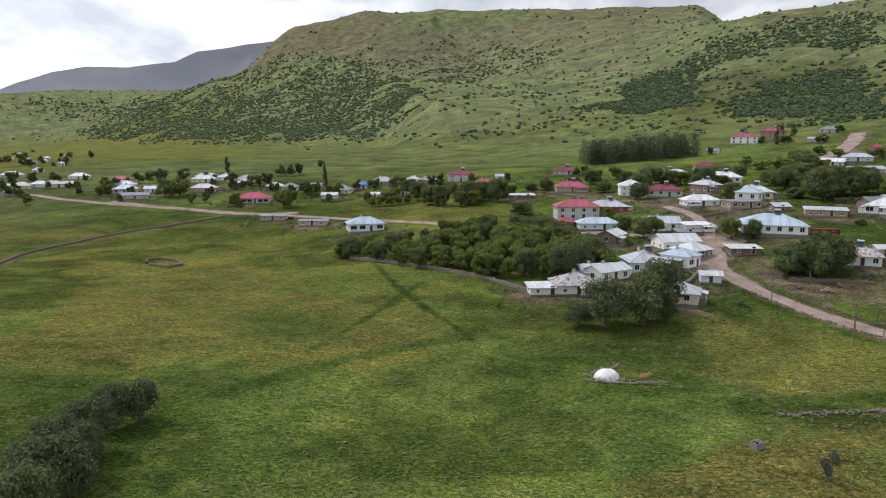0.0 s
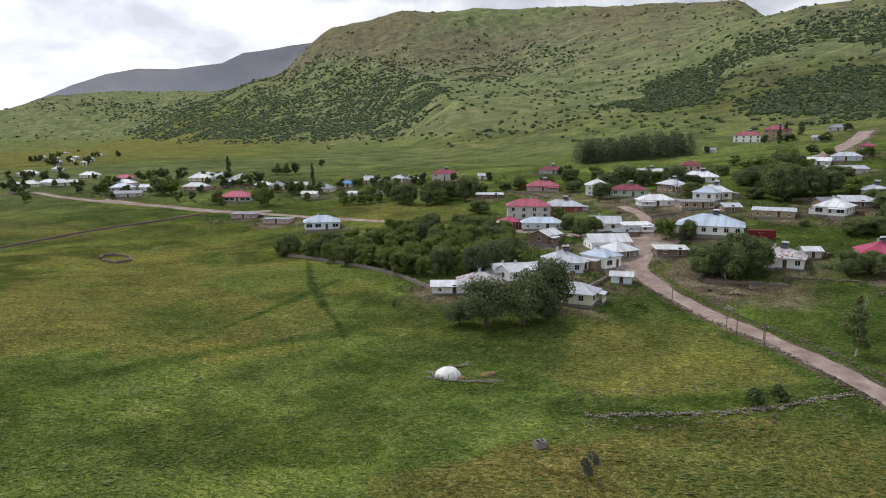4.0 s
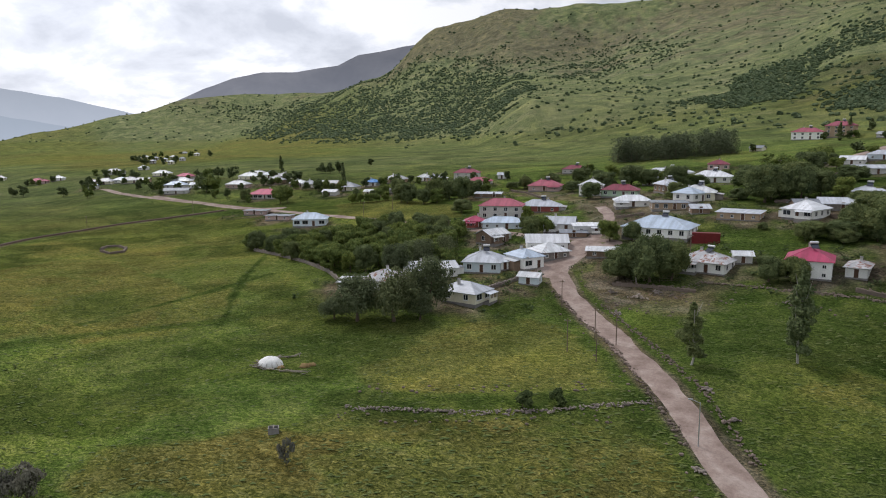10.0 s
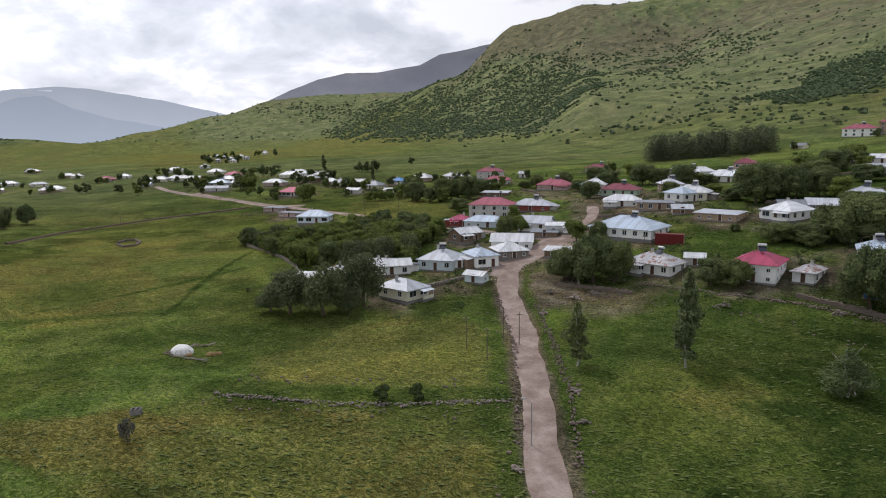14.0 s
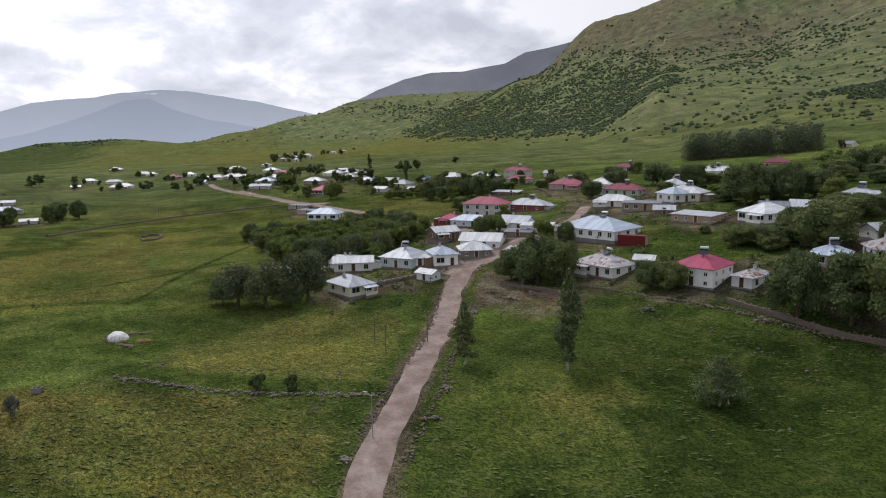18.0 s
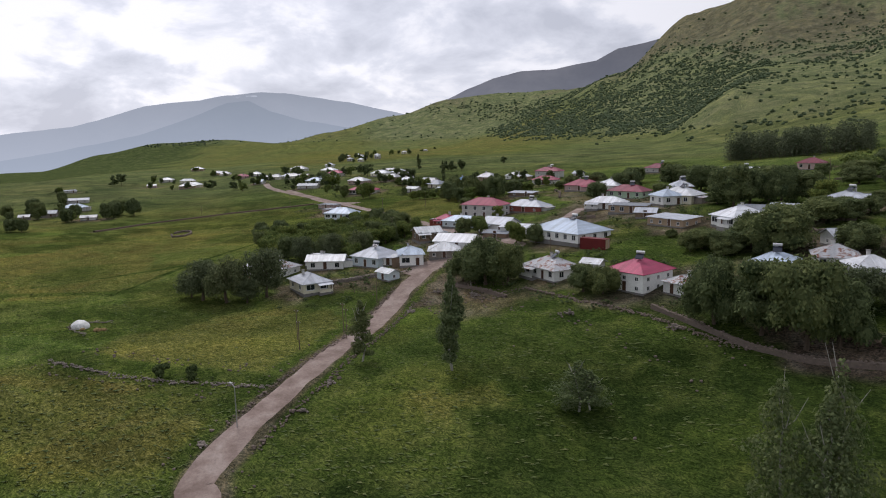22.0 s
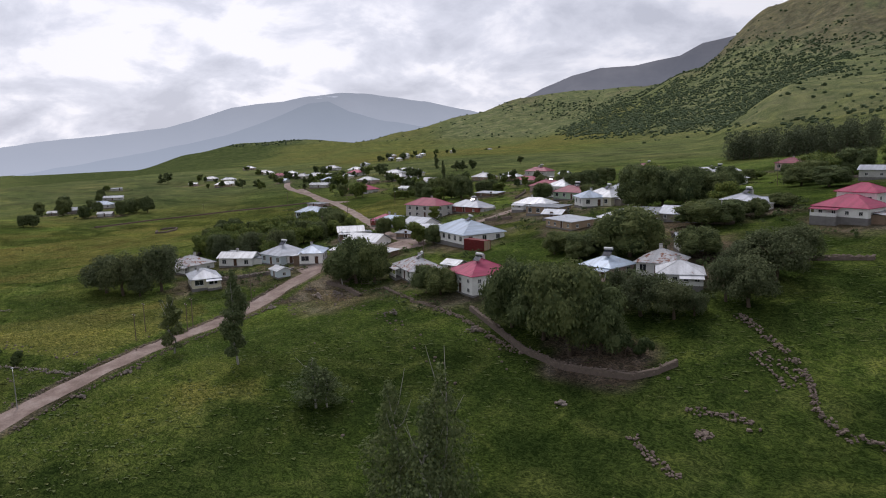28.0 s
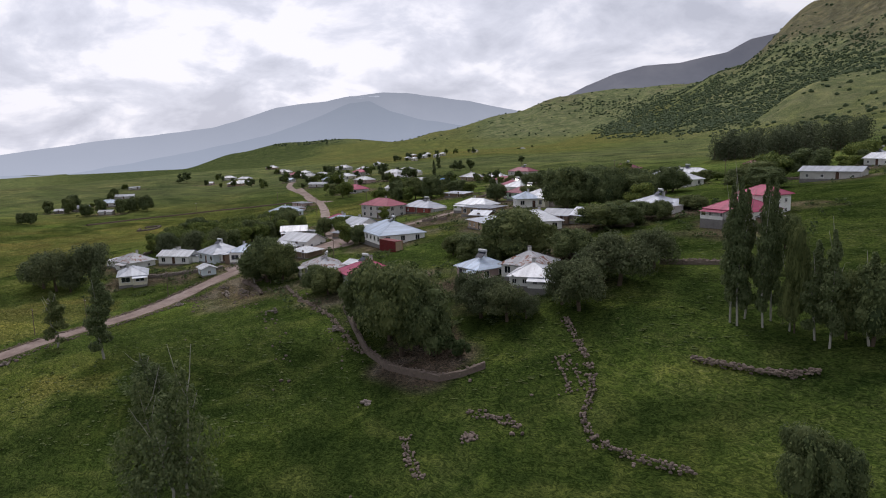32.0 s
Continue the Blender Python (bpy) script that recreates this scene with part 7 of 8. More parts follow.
EARTH = [[(77.7, 303.0), (99.3, 314.6), (111.8, 262.6), (106.9, 236.2), (90.6, 229.0), (83.8, 248.9)],
         [(85.3, 193.6), (82.8, 178.1), (88.9, 162.4), (96.7, 165.9), (105.8, 168.6), (95.0, 176.3), (92.9, 185.6)],
         [(81.6, 211.1), (89.4, 201.5), (87.5, 192.1), (78.4, 197.6)],
         [(197.9, 347.5), (266.0, 463.2), (289.1, 477.5), (238.7, 397.9), (193.2, 329.5)],
         [(155.9, 168.8), (162.3, 163.9), (171.9, 160.8), (182.9, 160.2), (181.4, 166.1), (171.6, 170.5), (159.0, 175.8)]]
# ---- small things of the meadow and yards ----
def tarp_heap():
    x, y = TARP_AT
    t = thing("hay_stack", x, y, 12, "hay stack under a white tarpaulin in the meadow", "haystack")
    bm = bmesh.new()
    bmesh.ops.create_icosphere(bm, subdivisions=4, radius=1.0)
    for v in bm.verts:
        n = noise.noise(v.co * 2.3) * 0.14 + noise.noise(v.co * 6.0) * 0.05
        flat = 1.0 if v.co.z > 0 else 0.12
        v.co = Vector((v.co.x * 2.3, v.co.y * 1.8, v.co.z * 1.75 * flat)) * (1 + 0.55 * n)
    me = bpy.data.meshes.new("tarpaulin")
    bm.to_mesh(me)
    bm.free()
    me.materials.append(TARP)
    me.polygons.foreach_set("use_smooth", [True] * len(me.polygons))
    part("tarpaulin", me, None, t, "white plastic tarpaulin")
    for k in range(7):
        a = math.radians(200 + k * 22)
        part("rope", Shape().tube((2.3 * math.cos(a), 1.6 * math.sin(a), 0.9), (3.2 * math.cos(a), 2.4 * math.sin(a), 0.05), 0.03, 0.03, 4), WOOD, t)
    rng = random.Random(8)
    fence = thing("brush_fence", x + 1, y + 0.5, 0, "low fence of grey branches round the hay stack", "fence")
    ring = [(-3.8, 0.6), (-3.4, -1.6), (-1.5, -2.8), (1.5, -3.2), (4.5, -3.4), (7.5, -4.0)], [(-3.2, 1.2), (-1.8, 2.8), (0.2, 3.9), (2.2, 5.2)]
    for line in ring:
        for (ax, ay), (bx, by) in zip(line[:-1], line[1:]):
            for k in range(7):
                f = (k + rng.random()) / 7
                px, py = ax + (bx - ax) * f, ay + (by - ay) * f
                dx, dy = rng.uniform(-0.9, 0.9) + (bx - ax) * 0.3, rng.uniform(-0.4, 0.4) + (by - ay) * 0.3
                z = float(ground(x + 1 + px, y + 0.5 + py)) - float(ground(x + 1, y + 0.5))
                part("branch", Shape().tube((px - dx, py - dy, z + rng.uniform(0, 0.4)), (px + dx, py + dy, z + rng.uniform(0.2, 0.8)), 0.09, 0.045, 5), DEADWOOD, fence)
    for k, (dx, dy, s) in enumerate(((6.6, 0.4, 0.72), (7.6, 1.3, 0.62), (2.6, -0.9, 0.5))):
        h = new("hay_heap", Shape().blob((0, 0, 0), (1.3 * s, 1.0 * s, 0.7 * s), rng, 0.3, 6, 11).mesh("hay_heap", HAY, True))
        h.matrix_basis = pose(x + dx, y + dy, float(ground(x + dx, y + dy)) + 0.1, 0, 0, 30 * k)
        tagged(h, "small brown heap of old hay", "hay heap", "hay heaps")


tarp_heap()


def trough():
    t = thing("water_trough", *BOX_AT, 25, "small grey concrete trough in the meadow", "trough")
    part("basin", Shape().box(-0.75, 0.75, -0.6, 0.6, -0.2, 0.12).box(-0.75, -0.62, -0.6, 0.6, 0.12, 0.85).box(0.62, 0.75, -0.6, 0.6, 0.12, 0.85)
         .box(-0.62, 0.62, -0.6, -0.48, 0.12, 0.85).box(-0.62, 0.62, 0.48, 0.6, 0.12, 0.85), PLINTH, t)
    part("water", Shape().box(-0.62, 0.62, -0.48, 0.48, 0.1, 0.4), SOLAR, t, "dark standing water")
    part("crossbar", Shape().box(-0.06, 0.06, -0.6, 0.6, 0.854, 0.93), DEADWOOD, t)


trough()


def shipping_container():
    (ax, ay), (bx, by) = CONTAINER_L, CONTAINER_R
    a = math.degrees(math.atan2(by - ay, bx - ax))
    t = thing("shipping_container", (ax + bx) / 2, (ay + by) / 2, a, "dark red corrugated steel shipping container", "container")
    L, W, Hh = 7.4, 2.5, 2.7
    n = 26
    for side in (-1, 1):
        s = Shape()
        ring = []
        for k in range(n * 2 + 1):
            ring.append((-L / 2 + L * k / (n * 2), side * (W / 2 - (0.05 if (k // 1) % 2 else 0.0))))
        v = [(px, py, z) for px, py in ring for z in (0.15, Hh - 0.1)]
        s.add(v, [(2 * k, 2 * k + 2, 2 * k + 3, 2 * k + 1) if side < 0 else (2 * k + 1, 2 * k + 3, 2 * k + 2, 2 * k) for k in range(n * 2)])
        part("side_panel", s, CONTAINER, t)
    part("roof_panel", Shape().box(-L / 2, L / 2, -W / 2, W / 2, Hh - 0.1, Hh), CONTAINER, t)
    part("floor_frame", Shape().box(-L / 2, L / 2, -W / 2, W / 2, -0.3, 0.15), CONTAINER, t)
    for x in (-L / 2, L / 2 - 0.12):
        for y in (-W / 2, W / 2 - 0.12):
            part("corner_post", Shape().box(x, x + 0.12, y, y + 0.12, 0.15, Hh - 0.1), CONTAINER, t)
    part("end_wall", Shape().box(-L / 2 + 0.02, -L / 2 + 0.08, -W / 2 + 0.12, W / 2 - 0.12, 0.15, Hh - 0.1), CONTAINER, t)
    for y in (-1, 1):
        d = part("door", Shape().box(L / 2 - 0.08, L / 2 - 0.02, min(0.01 * y, y * (W / 2 - 0.12)), max(0.01 * y, y * (W / 2 - 0.12)), 0.15, Hh - 0.1), WALLS["tan"], t, "rusty brown container door")
        part("lock_rod", Shape().tube((L / 2 + 0.02, y * 0.4, 0.2), (L / 2 + 0.02, y * 0.4, Hh - 0.15), 0.025, 0.025, 5), STEEL, d)


shipping_container()


def blue_cover():
    x, y = BLUE_AT
    rng = random.Random(3)
    t = thing("covered_woodpile", x, y, 20, "firewood pile under a blue plastic sheet", "woodpile")
    part("cover", Shape().blob((0, 0, 0.9), (2.1, 1.4, 1.1), rng, 0.12, 6, 12), BLUETARP, t, "blue plastic sheet", smooth=True)
    for k in range(9):
        part("log", Shape().tube((-1.9 + k * 0.42, -1.5, 0.15 + 0.1 * (k % 3)), (-1.9 + k * 0.42, 1.4, 0.18 + 0.1 * (k % 3)), 0.14, 0.13, 7), BARK, t)


blue_cover()


def woodpile(x, y, turn, seed):
    rng = random.Random(seed)
    t = thing("woodpile", x, y, turn, "stack of split firewood beside a house", "woodpile", "woodpiles")
    for r in range(4):
        for k in range(9 - r):
            part("log", LOGS[rng.randrange(3)], None, t, at=pose(-1.5 + k * 0.36 + r * 0.18, rng.uniform(-0.1, 0.1), 0.12 + r * 0.3, 0, 0, rng.uniform(-3, 3)))


LOGS = [Shape().tube((0, -0.55, 0), (0, 0.55, 0), r, r * 0.9, 7).mesh("log", BARK) for r in (0.14, 0.17, 0.19)]


def rubble_heap(x, y, size, seed):
    rng = random.Random(seed)
    s = Shape()
    for _ in range(34):
        a, r = rng.uniform(0, math.tau), abs(rng.gauss(0, 0.5)) * size
        k = rng.uniform(0.1, 0.3)
        s.blob((r * math.cos(a) * 1.6, r * math.sin(a), max(0.0, 0.7 * size - r * 0.8) * rng.random() + 0.1), (k * 1.2, k, k * 0.8), rng, 0.22, 3, 5)
    o = new("rubble_heap", s.mesh("rubble_heap", STONE))
    o.matrix_basis = pose(x, y, float(ground(x, y)), 0, 0, rng.uniform(0, 180))
    tagged(o, "heap of grey rubble and stones in the grass", "rubble", "rubble heaps", "stuff")


def paling(label, pts, height=1.1, seed=1):
    """A rough fence of posts, two rails and uneven pales."""
    rng = random.Random(seed)
    x0, y0 = pts[0]
    t = thing("fence", x0, y0, 0, label, "fence", "yard fences")
    z0 = float(ground(x0, y0))
    for a, b in zip(pts[:-1], pts[1:]):
        n = max(1, int(math.dist(a, b) / 2.2))
        for k in range(n):
            ends = []
            for f in (k / n, (k + 1) / n):
                x, y = a[0] + (b[0] - a[0]) * f, a[1] + (b[1] - a[1]) * f
                ends.append(Vector((x - x0, y - y0, float(ground(x, y)) - z0)))
            p, q = ends
            part("post", Shape().tube(p - Vector((0, 0, 0.3)), p + Vector((rng.uniform(-0.06, 0.06), 0, height)), 0.06, 0.05, 6), WOOD, t)
            for hh in (0.35, 0.85):
                part("rail", Shape().tube(p + Vector((0, 0, height * hh)), q + Vector((0, 0, height * hh + rng.uniform(-0.05, 0.05))), 0.035, 0.035, 5), WOOD, t)


for k, (px, py, w, d) in enumerate(FOOTPRINTS):
    if py < 300 and k % 6 == 2:
        woodpile(px + w * 0.5 + 2.2, py - d * 0.2, 20 * k % 180, k)

rubble_heap(95.0, 168.3, 1.6, 0)
rubble_heap(98.8, 170.5, 1.8, 1)
rubble_heap(88.7, 170.8, 1.6, 2)
rubble_heap(90.0, 158.3, 1.3, 3)
rubble_heap(127.3, 162.9, 1.5, 4)
rubble_heap(148.5, 163.4, 1.4, 5)
rubble_heap(177.2, 147.9, 0.8, 6)
rubble_heap(103.9, 117.8, 0.8, 7)
rubble_heap(106.6, 108.6, 0.7, 8)
rubble_heap(100.0, 94.4, 0.8, 9)
paling("weathered paling fence round a yard", [(57.3, 170.5), (63.6, 176.0), (67.5, 179.7)], 1.1, 1)
paling("weathered paling fence beside the road", [(97.7, 177.7), (105.7, 178.0)], 1.1, 2)
paling("rough wooden fence on the slope", [(135.6, 275.7), (147.5, 265.4)], 1.1, 3)
paling("wire and post fence above the meadow", [(63.3, 160.2), (67.6, 163.9), (71.1, 172.3)], 1.1, 4)

# ---- meadow, scrub ----
GRASSBLADE, gn, gl, gb = material("grass_blades", 0.8, 0.0, 0.2)
geo = gn.new("ShaderNodeNewGeometry")
gl.new(ramp_of(gn, gl, geo.outputs["Random Per Island"], (0.0, (0.055, 0.085, 0.018)), (0.6, (0.085, 0.115, 0.026)), (1.0, (0.130, 0.145, 0.042))), gb.inputs["Base Color"])


def KEEP_CLEAR(x, y):
    ok = along(x, y, *road_line) > 3.6
    for q in (upper_track, lower_track, west_track):
        ok &= along(x, y, *q) > 3.0
    return ok


def cover_fields(x, y, dry, lush, bare, heath_haze):
    """Hay fields, wet green strips, worn ground, laid over the meadow, with cloud shade and hillside sun painted in."""
    wob = 2.5 * fbm(x / 7, y / 7, 3, 95)

    def field(span, grow, turn=0.0, ratio=0.6):
        (ax, ay), (bx, by) = span
        return patch(x, y, (ax + bx) / 2, (ay + by) / 2, math.dist(*span) / 2 + grow, (math.dist(*span) / 2 + grow) * ratio, math.degrees(math.atan2(by - ay, bx - ax)) + turn)

    # lusher eastern meadow; the cloud shade over it is put into this cover too
    east = smooth(45, 135, x - 0.15 * y) * (1 - smooth(250, 420, y))
    lush[:] = np.clip(np.maximum(lush, east * (0.92 + 0.6 * fbm(x / 18, y / 18, 4, 93))), 0, 1)
    dry[:] *= 1 - 0.6 * east
    plain = (1 - smooth(-60, 10, x)) * smooth(215, 300, y) * (1 - smooth(700, 1000, np.hypot(x, y)))
    lush[:] = np.maximum(lush, plain * np.clip(0.5 + 0.8 * fbm(x / 70, y / 22, 4, 107), 0, 1))
    dry[:] = np.maximum(dry * (1 - 0.5 * plain), plain * np.clip(0.25 + 0.9 * fbm(x / 80, y / 26, 4, 109), 0, 0.9))
    west = (1 - smooth(-40, 40, x)) * (1 - smooth(330, 480, y))
    dry[:] = np.clip(dry + west * (0.14 + 0.5 * fbm(x / 30, y / 48, 4, 97)), 0, 1)
    dry[:] = np.maximum(dry, 0.8 * field(HAY_FIELD, 9, 6, 0.75))
    dry[:] = np.maximum(dry, 0.85 * field(BROWN_FIELD, 12, 0, 0.55))
    for g, k in ((GOLD_A, 0.75), (GOLD_B, 0.8), (GOLD_C, 0.6), (DRY_R, 0.35), (DRY_S, 0.3), (DRY_T, 0.3)):
        dry[:] = np.maximum(dry, k * field(g, 8, 10, 0.7))
    for pts, k in PLOTS:
        m = plot(x, y, pts)
        dry[:] = np.maximum(dry * (1 - m), k * m * (1 + 0.5 * fbm(x / 12, y / 12, 3, 115)))
        lush[:] *= 1 - 0.6 * m
    for pts, k in RANK_SHADED:
        m = k * plot(x, y, pts, 4.0)
        lush[:] = np.maximum(lush, m)
        dry[:] *= 1 - m
    for line, wide, k in ((DITCH, 1.2, 0.9), (GREEN_STRIP, 2.6, 0.55), (SIDE_STRIP, 1.1, 0.75), (WET_LINE, 3.0, 0.9), (RIGHT_LINE, 4.0, 0.7), (WALL_STRIP, 4.0, 0.8)):
        m = k * (1 - smooth(wide * 0.4, wide * 1.3, along(x, y, *line) + 0.4 * wob))
        lush[:] = np.maximum(lush, m)
        dry[:] *= 1 - m
    m = 1 - smooth(5.0, 9.0, along(x, y, *road_line) + wob)
    lush[:] = np.maximum(lush, 0.6 * m)
    dry[:] *= 1 - m
    bare[:] = np.maximum(bare, 0.75 * (1 - smooth(3.0, 4.6, along(x, y, *road_line) + 0.4 * wob)))
    r = np.hypot(x - CX, y - CY)
    az = np.degrees(np.arctan2(x - CX, y - CY))
    bent = az + 9 * fbm(x / 420, y / 420, 4, 121)
    dark_hill = smooth(-78, -70, az) * (1 - smooth(-57, -50, bent)) * smooth(2250, 2500, r)
    lush[:] = np.maximum(lush, dark_hill)
    pale_spur = smooth(-57, -50, bent) * (1 - smooth(-42, -39, az)) * smooth(1300, 1900, r)
    dry[:] = np.maximum(dry, 0.75 * pale_spur * (0.8 + 0.5 * fbm(x / 160, y / 160, 3, 105)))
    heath_haze[:] *= (1 - 0.45 * dark_hill) * (1 - 0.55 * pale_spur)
    foot = smooth(-50, -44, az) * (1 - smooth(-27, -18, az)) * smooth(620, 800, r) * (1 - smooth(2000, 2600, r))
    dry[:] = np.maximum(dry, foot * np.clip(0.72 + 0.7 * fbm(x / 130, y / 130, 4, 119), 0, 0.9))
    lush[:] *= 1 - 0.6 * foot
    heath_haze[:] *= 1 - 0.7 * foot
    # open slopes: olive knoll, brown pasture; towards the crest sunlight painted as paler ground
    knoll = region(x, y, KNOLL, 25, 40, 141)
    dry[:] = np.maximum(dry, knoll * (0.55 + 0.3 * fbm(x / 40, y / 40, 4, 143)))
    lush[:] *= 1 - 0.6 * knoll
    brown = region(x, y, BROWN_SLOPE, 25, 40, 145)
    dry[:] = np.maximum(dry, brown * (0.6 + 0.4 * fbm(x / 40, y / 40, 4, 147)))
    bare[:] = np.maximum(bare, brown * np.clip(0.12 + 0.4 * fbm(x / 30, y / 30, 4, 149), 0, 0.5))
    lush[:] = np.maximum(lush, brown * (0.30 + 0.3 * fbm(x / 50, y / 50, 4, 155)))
    heath_haze[:] *= 1 - 0.55 * brown
    # sunlit tract put into the cover: less lush, paler, with crest rock
    pale = region(x, y, SUNLIT_SLOPE, 40, 80, 151)
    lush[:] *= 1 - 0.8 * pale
    heath_haze[:] = np.clip(heath_haze + 0.3 * pale, 0, 1)
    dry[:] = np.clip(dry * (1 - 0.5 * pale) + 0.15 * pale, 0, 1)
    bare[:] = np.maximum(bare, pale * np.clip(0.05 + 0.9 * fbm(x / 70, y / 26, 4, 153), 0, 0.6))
    # worn yards, soil heaps and rank weeds between the houses
    near = np.full(np.shape(x), 1e9)
    for px, py, w, d in FOOTPRINTS:
        if py < 420:
            near = np.minimum(near, np.hypot(x - px, y - py) - (w + d) / 4)
    worn = (1 - smooth(2.0, 11.0, near + 9 * fbm(x / 8, y / 8, 4, 99))) * smooth(-0.25, 0.25, fbm(x / 13, y / 13, 4, 101) + 0.1)
    bare[:] = np.maximum(bare, 0.85 * worn)
    rank = (1 - smooth(6, 26, near)) * smooth(-0.2, 0.3, fbm(x / 11, y / 11, 4, 103))
    lush[:] = np.maximum(lush, 0.8 * rank)
    bare[:] = np.maximum(bare, 0.7 * (1 - smooth(1.5, 3.5, along(x, y, *FARM_BANK))))
    bare[:] = np.maximum(bare, 0.75 * (1 - smooth(3.0, 10.0, along(x, y, *UPPER_SOIL) + 2 * wob)))
    bare[:] = np.maximum(bare, 0.6 * (1 - smooth(2.0, 9.0, along(x, y, *YARD) + 2 * wob)))
    bare[:] = np.maximum(bare, 0.95 * field(GARDEN_SOIL, 6, 0, 0.7))
    for pts in EARTH:
        bare[:] = np.maximum(bare, 0.85 * plot(x, y, pts, 1.5))


def plot(x, y, pts, edge=1.6):
    """A field bounded by straight sides, its rim frayed."""
    inside = np.zeros(np.shape(x), bool)
    for a, b in zip(pts, pts[1:] + pts[:1]):
        inside ^= ((a[1] > y) != (b[1] > y)) & (x < (b[0] - a[0]) * (y - a[1]) / (b[1] - a[1] + 1e-9) + a[0])
    d = along(x, y, *pts, pts[0])
    return smooth(-edge, edge, np.where(inside, d, -d) + 4.5 * fbm(x / 8, y / 8, 4, 117))


def region(x, y, pts, edge, wave, seed):
    """A wide tract of hillside with a straggling rim."""
    inside = np.zeros(np.shape(x), bool)
    for a, b in zip(pts, pts[1:] + pts[:1]):
        inside ^= ((a[1] > y) != (b[1] > y)) & (x < (b[0] - a[0]) * (y - a[1]) / (b[1] - a[1] + 1e-9) + a[0])
    d = along(x, y, *pts, pts[0])
    return smooth(-edge, edge, np.where(inside, d, -d) + wave * fbm(x / (wave * 1.6), y / (wave * 1.6), 4, seed))


def scrub_density(x, y, z, r):
    n = fbm(x / 110, y / 110, 4, 51) + 0.8 * fbm(x / 34, y / 34, 3, 52)
    thick = np.zeros(np.shape(x))
    for k, (pts, share) in enumerate(THICKETS):
        thick = np.maximum(thick, share * region(x, y, pts, 30, 70, 130 + k))
    clumps = smooth(0.42 - thick, 0.80 - thick, n + 0.30)
    return smooth(34, 62, z) * (0.022 + 0.95 * clumps * (0.05 + thick)) * (1 - 0.5 * smooth(330, 430, z))


build_ground()
grass_tufts(15000, 5)
scatter_shrubs("hillside_scrub", "dark green scrub oak dotted over the hillside", 46000,
               scrub_density, 1.75, LEAF["scrub"], 7)
FAR_CREST = [(-104.0, -1.20), (-90.0, -0.90), (-78.3, -0.17), (-74.8, 0.25), (-71.0, 0.72), (-67.8, 1.03), (-62.8, 1.57), (-61.0, 2.02), (-57.8, 3.07), (-55.6, 3.34), (-53.8, 3.44), (-51.9, 3.85), (-49.2, 4.10), (-47.3, 4.01), (-44.6, 3.57), (-42.3, 3.23), (-40.0, 2.70), (-37.2, 2.07), (-28.0, 1.00)]
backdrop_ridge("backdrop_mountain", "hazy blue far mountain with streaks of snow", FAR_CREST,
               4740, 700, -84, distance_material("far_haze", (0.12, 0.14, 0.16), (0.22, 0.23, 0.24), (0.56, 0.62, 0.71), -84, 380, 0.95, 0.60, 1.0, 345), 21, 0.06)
SPUR_CREST = [(-104.0, -1.50), (-84.0, -1.40), (-73.3, -1.65), (-68.5, -0.95), (-64.6, -0.32), (-61.3, 0.28), (-58.3, 0.91), (-56.0, 1.66), (-53.8, 2.42), (-51.7, 3.28), (-50.1, 3.43), (-48.4, 2.58), (-45.6, 1.79), (-41.9, 1.15), (-37.3, 0.38), (-30.0, -0.50)]
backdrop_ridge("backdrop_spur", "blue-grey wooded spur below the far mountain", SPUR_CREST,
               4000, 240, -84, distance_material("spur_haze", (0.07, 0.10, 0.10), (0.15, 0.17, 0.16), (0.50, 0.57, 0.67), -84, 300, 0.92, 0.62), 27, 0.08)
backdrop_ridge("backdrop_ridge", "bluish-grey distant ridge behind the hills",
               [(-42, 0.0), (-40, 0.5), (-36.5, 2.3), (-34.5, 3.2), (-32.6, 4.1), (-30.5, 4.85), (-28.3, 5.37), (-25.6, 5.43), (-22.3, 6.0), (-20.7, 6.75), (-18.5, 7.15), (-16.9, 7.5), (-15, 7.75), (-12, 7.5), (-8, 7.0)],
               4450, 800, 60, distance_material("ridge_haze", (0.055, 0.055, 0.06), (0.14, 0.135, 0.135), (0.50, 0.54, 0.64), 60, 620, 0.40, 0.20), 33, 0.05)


def copse():
    """The poplar copse on the slope: many thin trunks and narrow crowns grown together."""
    rng = random.Random(12)
    s, k = Shape(), Shape()
    for _ in range(210):
        f = rng.random() * (len(COPSE_LINE) - 1)
        i = int(f)
        ax, ay = COPSE_LINE[i]
        bx, by = COPSE_LINE[i + 1]
        off = rng.uniform(-2, 26)
        x, y = ax + (bx - ax) * (f - i) + rng.uniform(-3, 3), ay + (by - ay) * (f - i) + off
        z, h = float(ground(x, y)), rng.uniform(8.5, 15)
        k.tube((x, y, z - 0.4), (x, y, z + h * 0.45), 0.13, 0.06, 5)
        for _ in range(150):
            t = rng.uniform(0.02, 1.0)
            r = 3.6 * (1.15 - t) ** 0.6 * rng.uniform(0.3, 1.1)
            a = rng.uniform(0, math.tau)
            b = rng.uniform(0.22, 0.5)
            p = Vector((x + r * math.cos(a), y + r * math.sin(a), z + h * t))
            q = Euler((rng.uniform(-1, 1), rng.uniform(-1, 1), rng.uniform(0, 6.3))).to_quaternion()
            s.add([p + q @ Vector(c) for c in ((-b, 0, 0), (0, -b, 0.2), (b, 0, 0), (0, b, 0.2))], [(0, 1, 3), (1, 2, 3)])
    c = new("poplar_copse", s.mesh("poplar_copse", LEAF["copse"]))
    tagged(c, "dense copse of tall poplars on the slope", "copse", kind="stuff")
    tagged(part("trunks", k, BARK, c), "thin poplar trunks", kind="stuff")


copse()


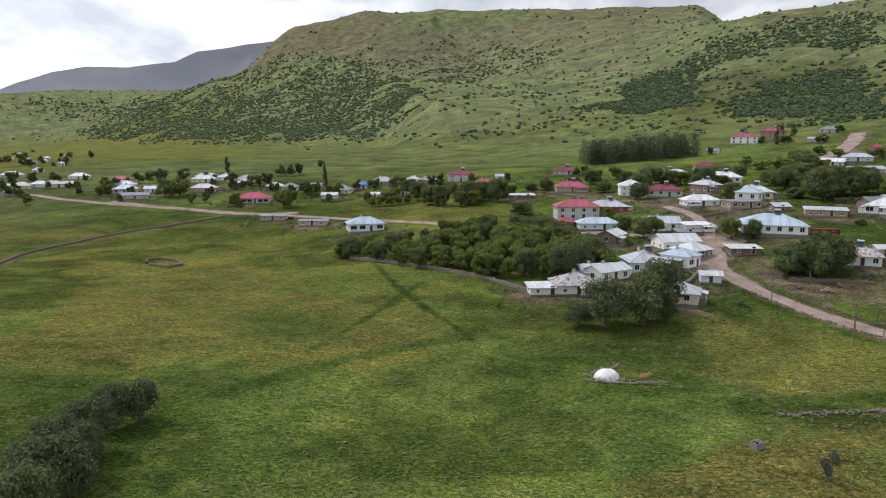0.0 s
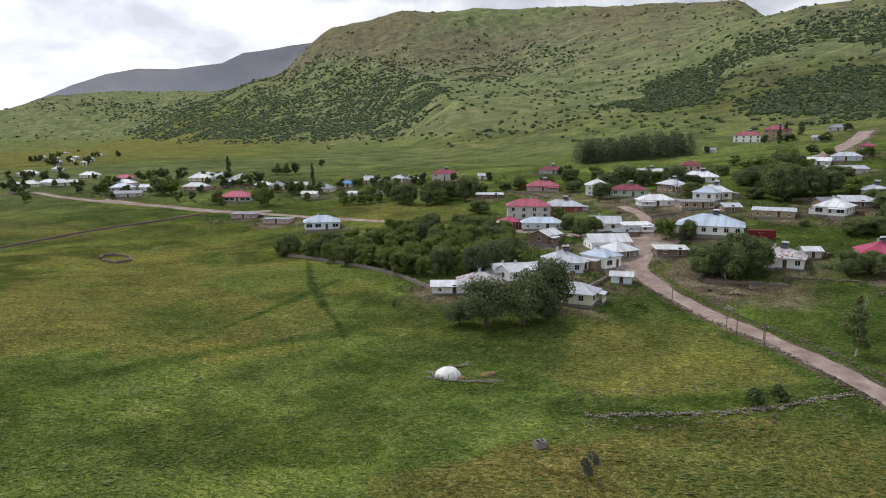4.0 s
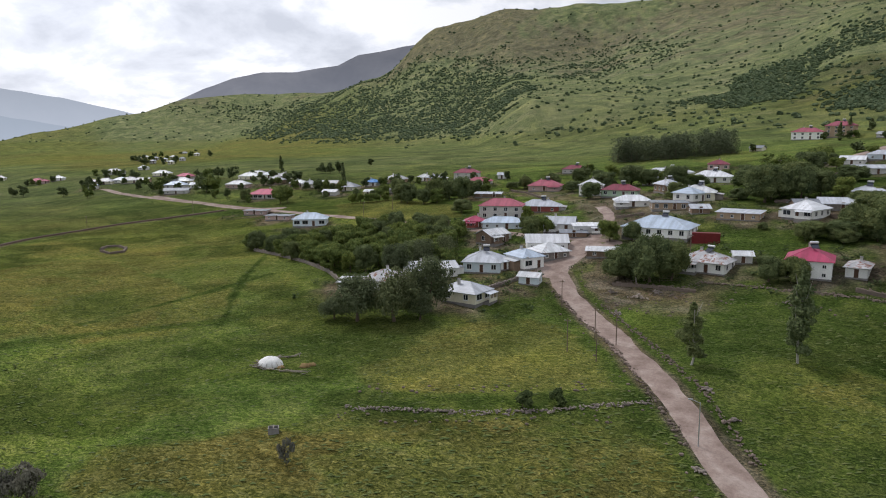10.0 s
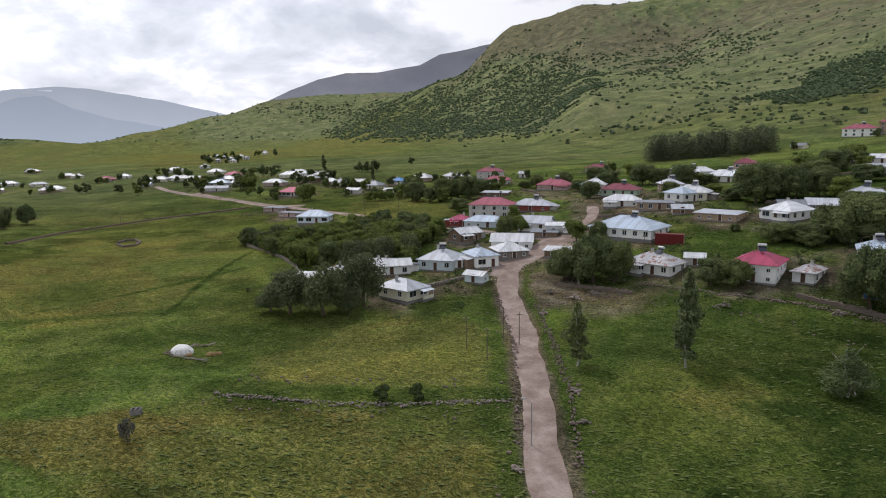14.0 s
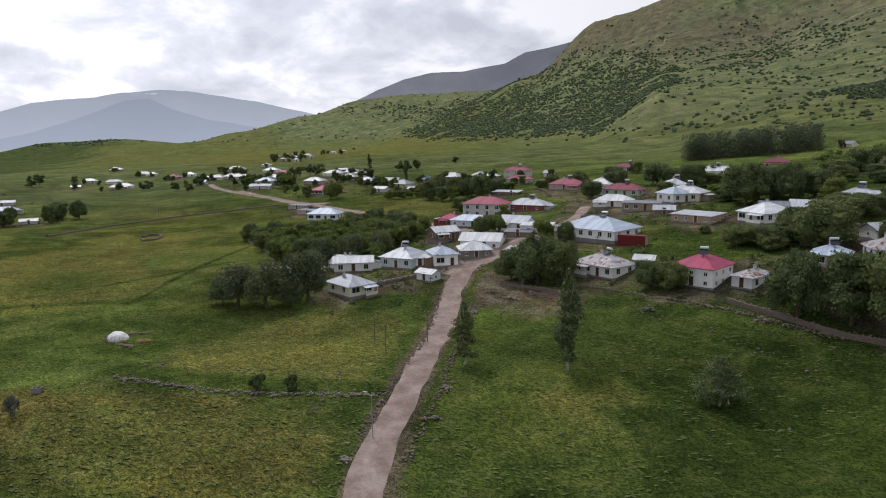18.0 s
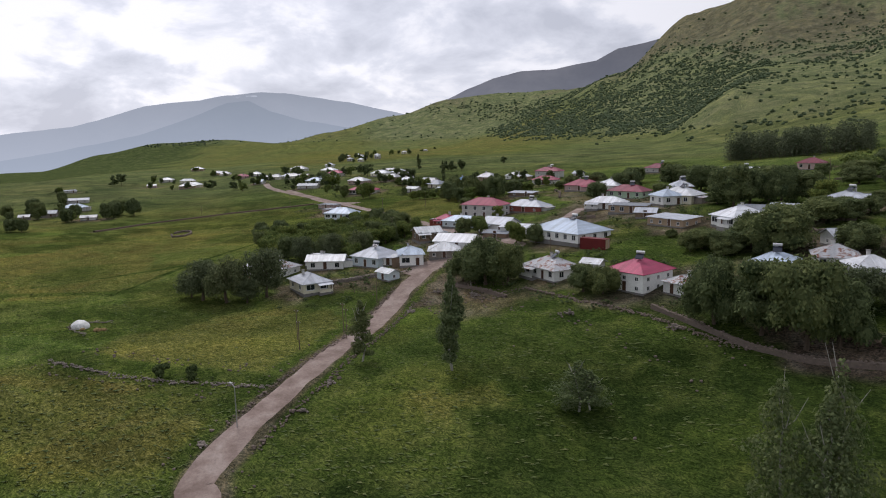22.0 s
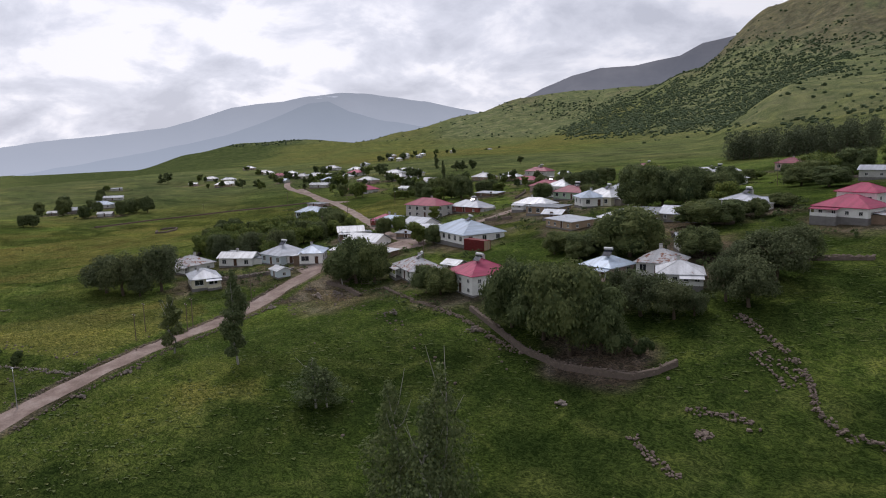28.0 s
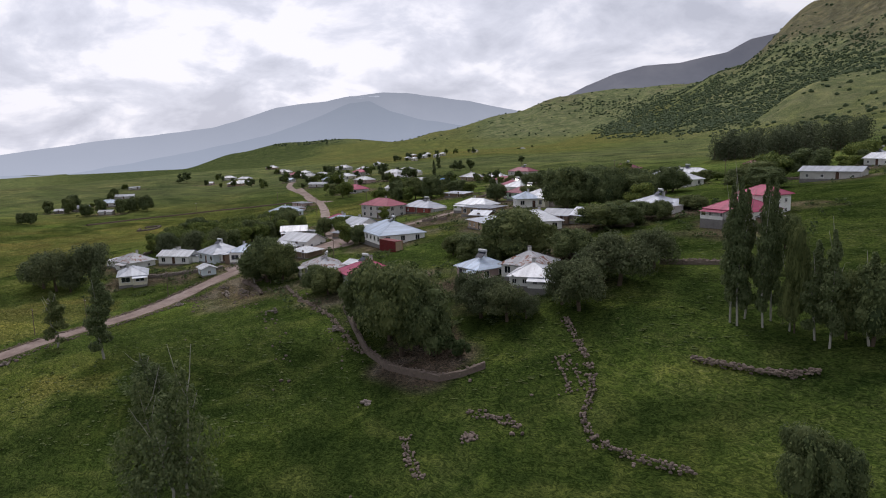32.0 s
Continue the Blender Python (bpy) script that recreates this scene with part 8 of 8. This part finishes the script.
def undergrowth(count, seed):
    """Nettles, docks and low scrub round the houses and along the walls."""
    rng = random.Random(seed)
    s = Shape()
    spots = [f for f in FOOTPRINTS if f[1] < 400]
    for _ in range(count):
        px, py, w, d = spots[rng.randrange(len(spots))]
        a, r = rng.uniform(0, math.tau), math.hypot(w, d) / 2 + rng.uniform(0.3, 12)
        x, y = px + r * math.cos(a), py + r * math.sin(a)
        if any(abs(x - q[0]) + abs(y - q[1]) < (q[2] + q[3]) * 0.62 for q in spots):
            continue
        if not bool(KEEP_CLEAR(np.array([x]), np.array([y]))[0]):
            continue
        z, k = float(ground(x, y)), rng.uniform(0.4, 1.3)
        for _ in range(14):
            p = Vector((x + rng.gauss(0, 0.55) * k, y + rng.gauss(0, 0.55) * k, z + rng.uniform(0.05, 0.9) * k))
            q = Euler((rng.uniform(-0.9, 0.9), rng.uniform(-0.9, 0.9), rng.uniform(0, 6.3))).to_quaternion()
            b = rng.uniform(0.16, 0.38) * k
            s.add([p + q @ Vector(c) for c in ((-b, 0, 0), (0, -b, 0.3 * b), (b, 0, 0), (0, b, 0.3 * b))], [(0, 1, 3), (1, 2, 3)])
    tagged(new("undergrowth", s.mesh("undergrowth", LEAF["shrub"])), "rank weeds and low bushes round the houses", "weeds", kind="stuff")


undergrowth(2600, 3)


def scattered_stones(count, seed):
    rng = random.Random(seed)
    s = Shape()
    lines = [road_line, YARD, RIGHT_LINE, WALL_STRIP]
    for _ in range(count):
        line = lines[rng.randrange(4)]
        i = rng.randrange(len(line) - 1)
        f, off = rng.random(), rng.choice((-1, 1)) * rng.uniform(3.4, 7.5)
        (ax, ay), (bx, by) = line[i], line[i + 1]
        ln = math.dist(line[i], line[i + 1]) or 1
        x, y = ax + (bx - ax) * f - (by - ay) / ln * off, ay + (by - ay) * f + (bx - ax) / ln * off
        k = rng.uniform(0.08, 0.3)
        s.blob((x, y, float(ground(x, y)) + 0.3 * k), (k * 1.3, k, k * 0.8), rng, 0.22, 3, 5)
    tagged(new("loose_stones", s.mesh("loose_stones", REDSTONE)), "loose stones strewn along the road verge", "stones", kind="stuff")


scattered_stones(320, 6)
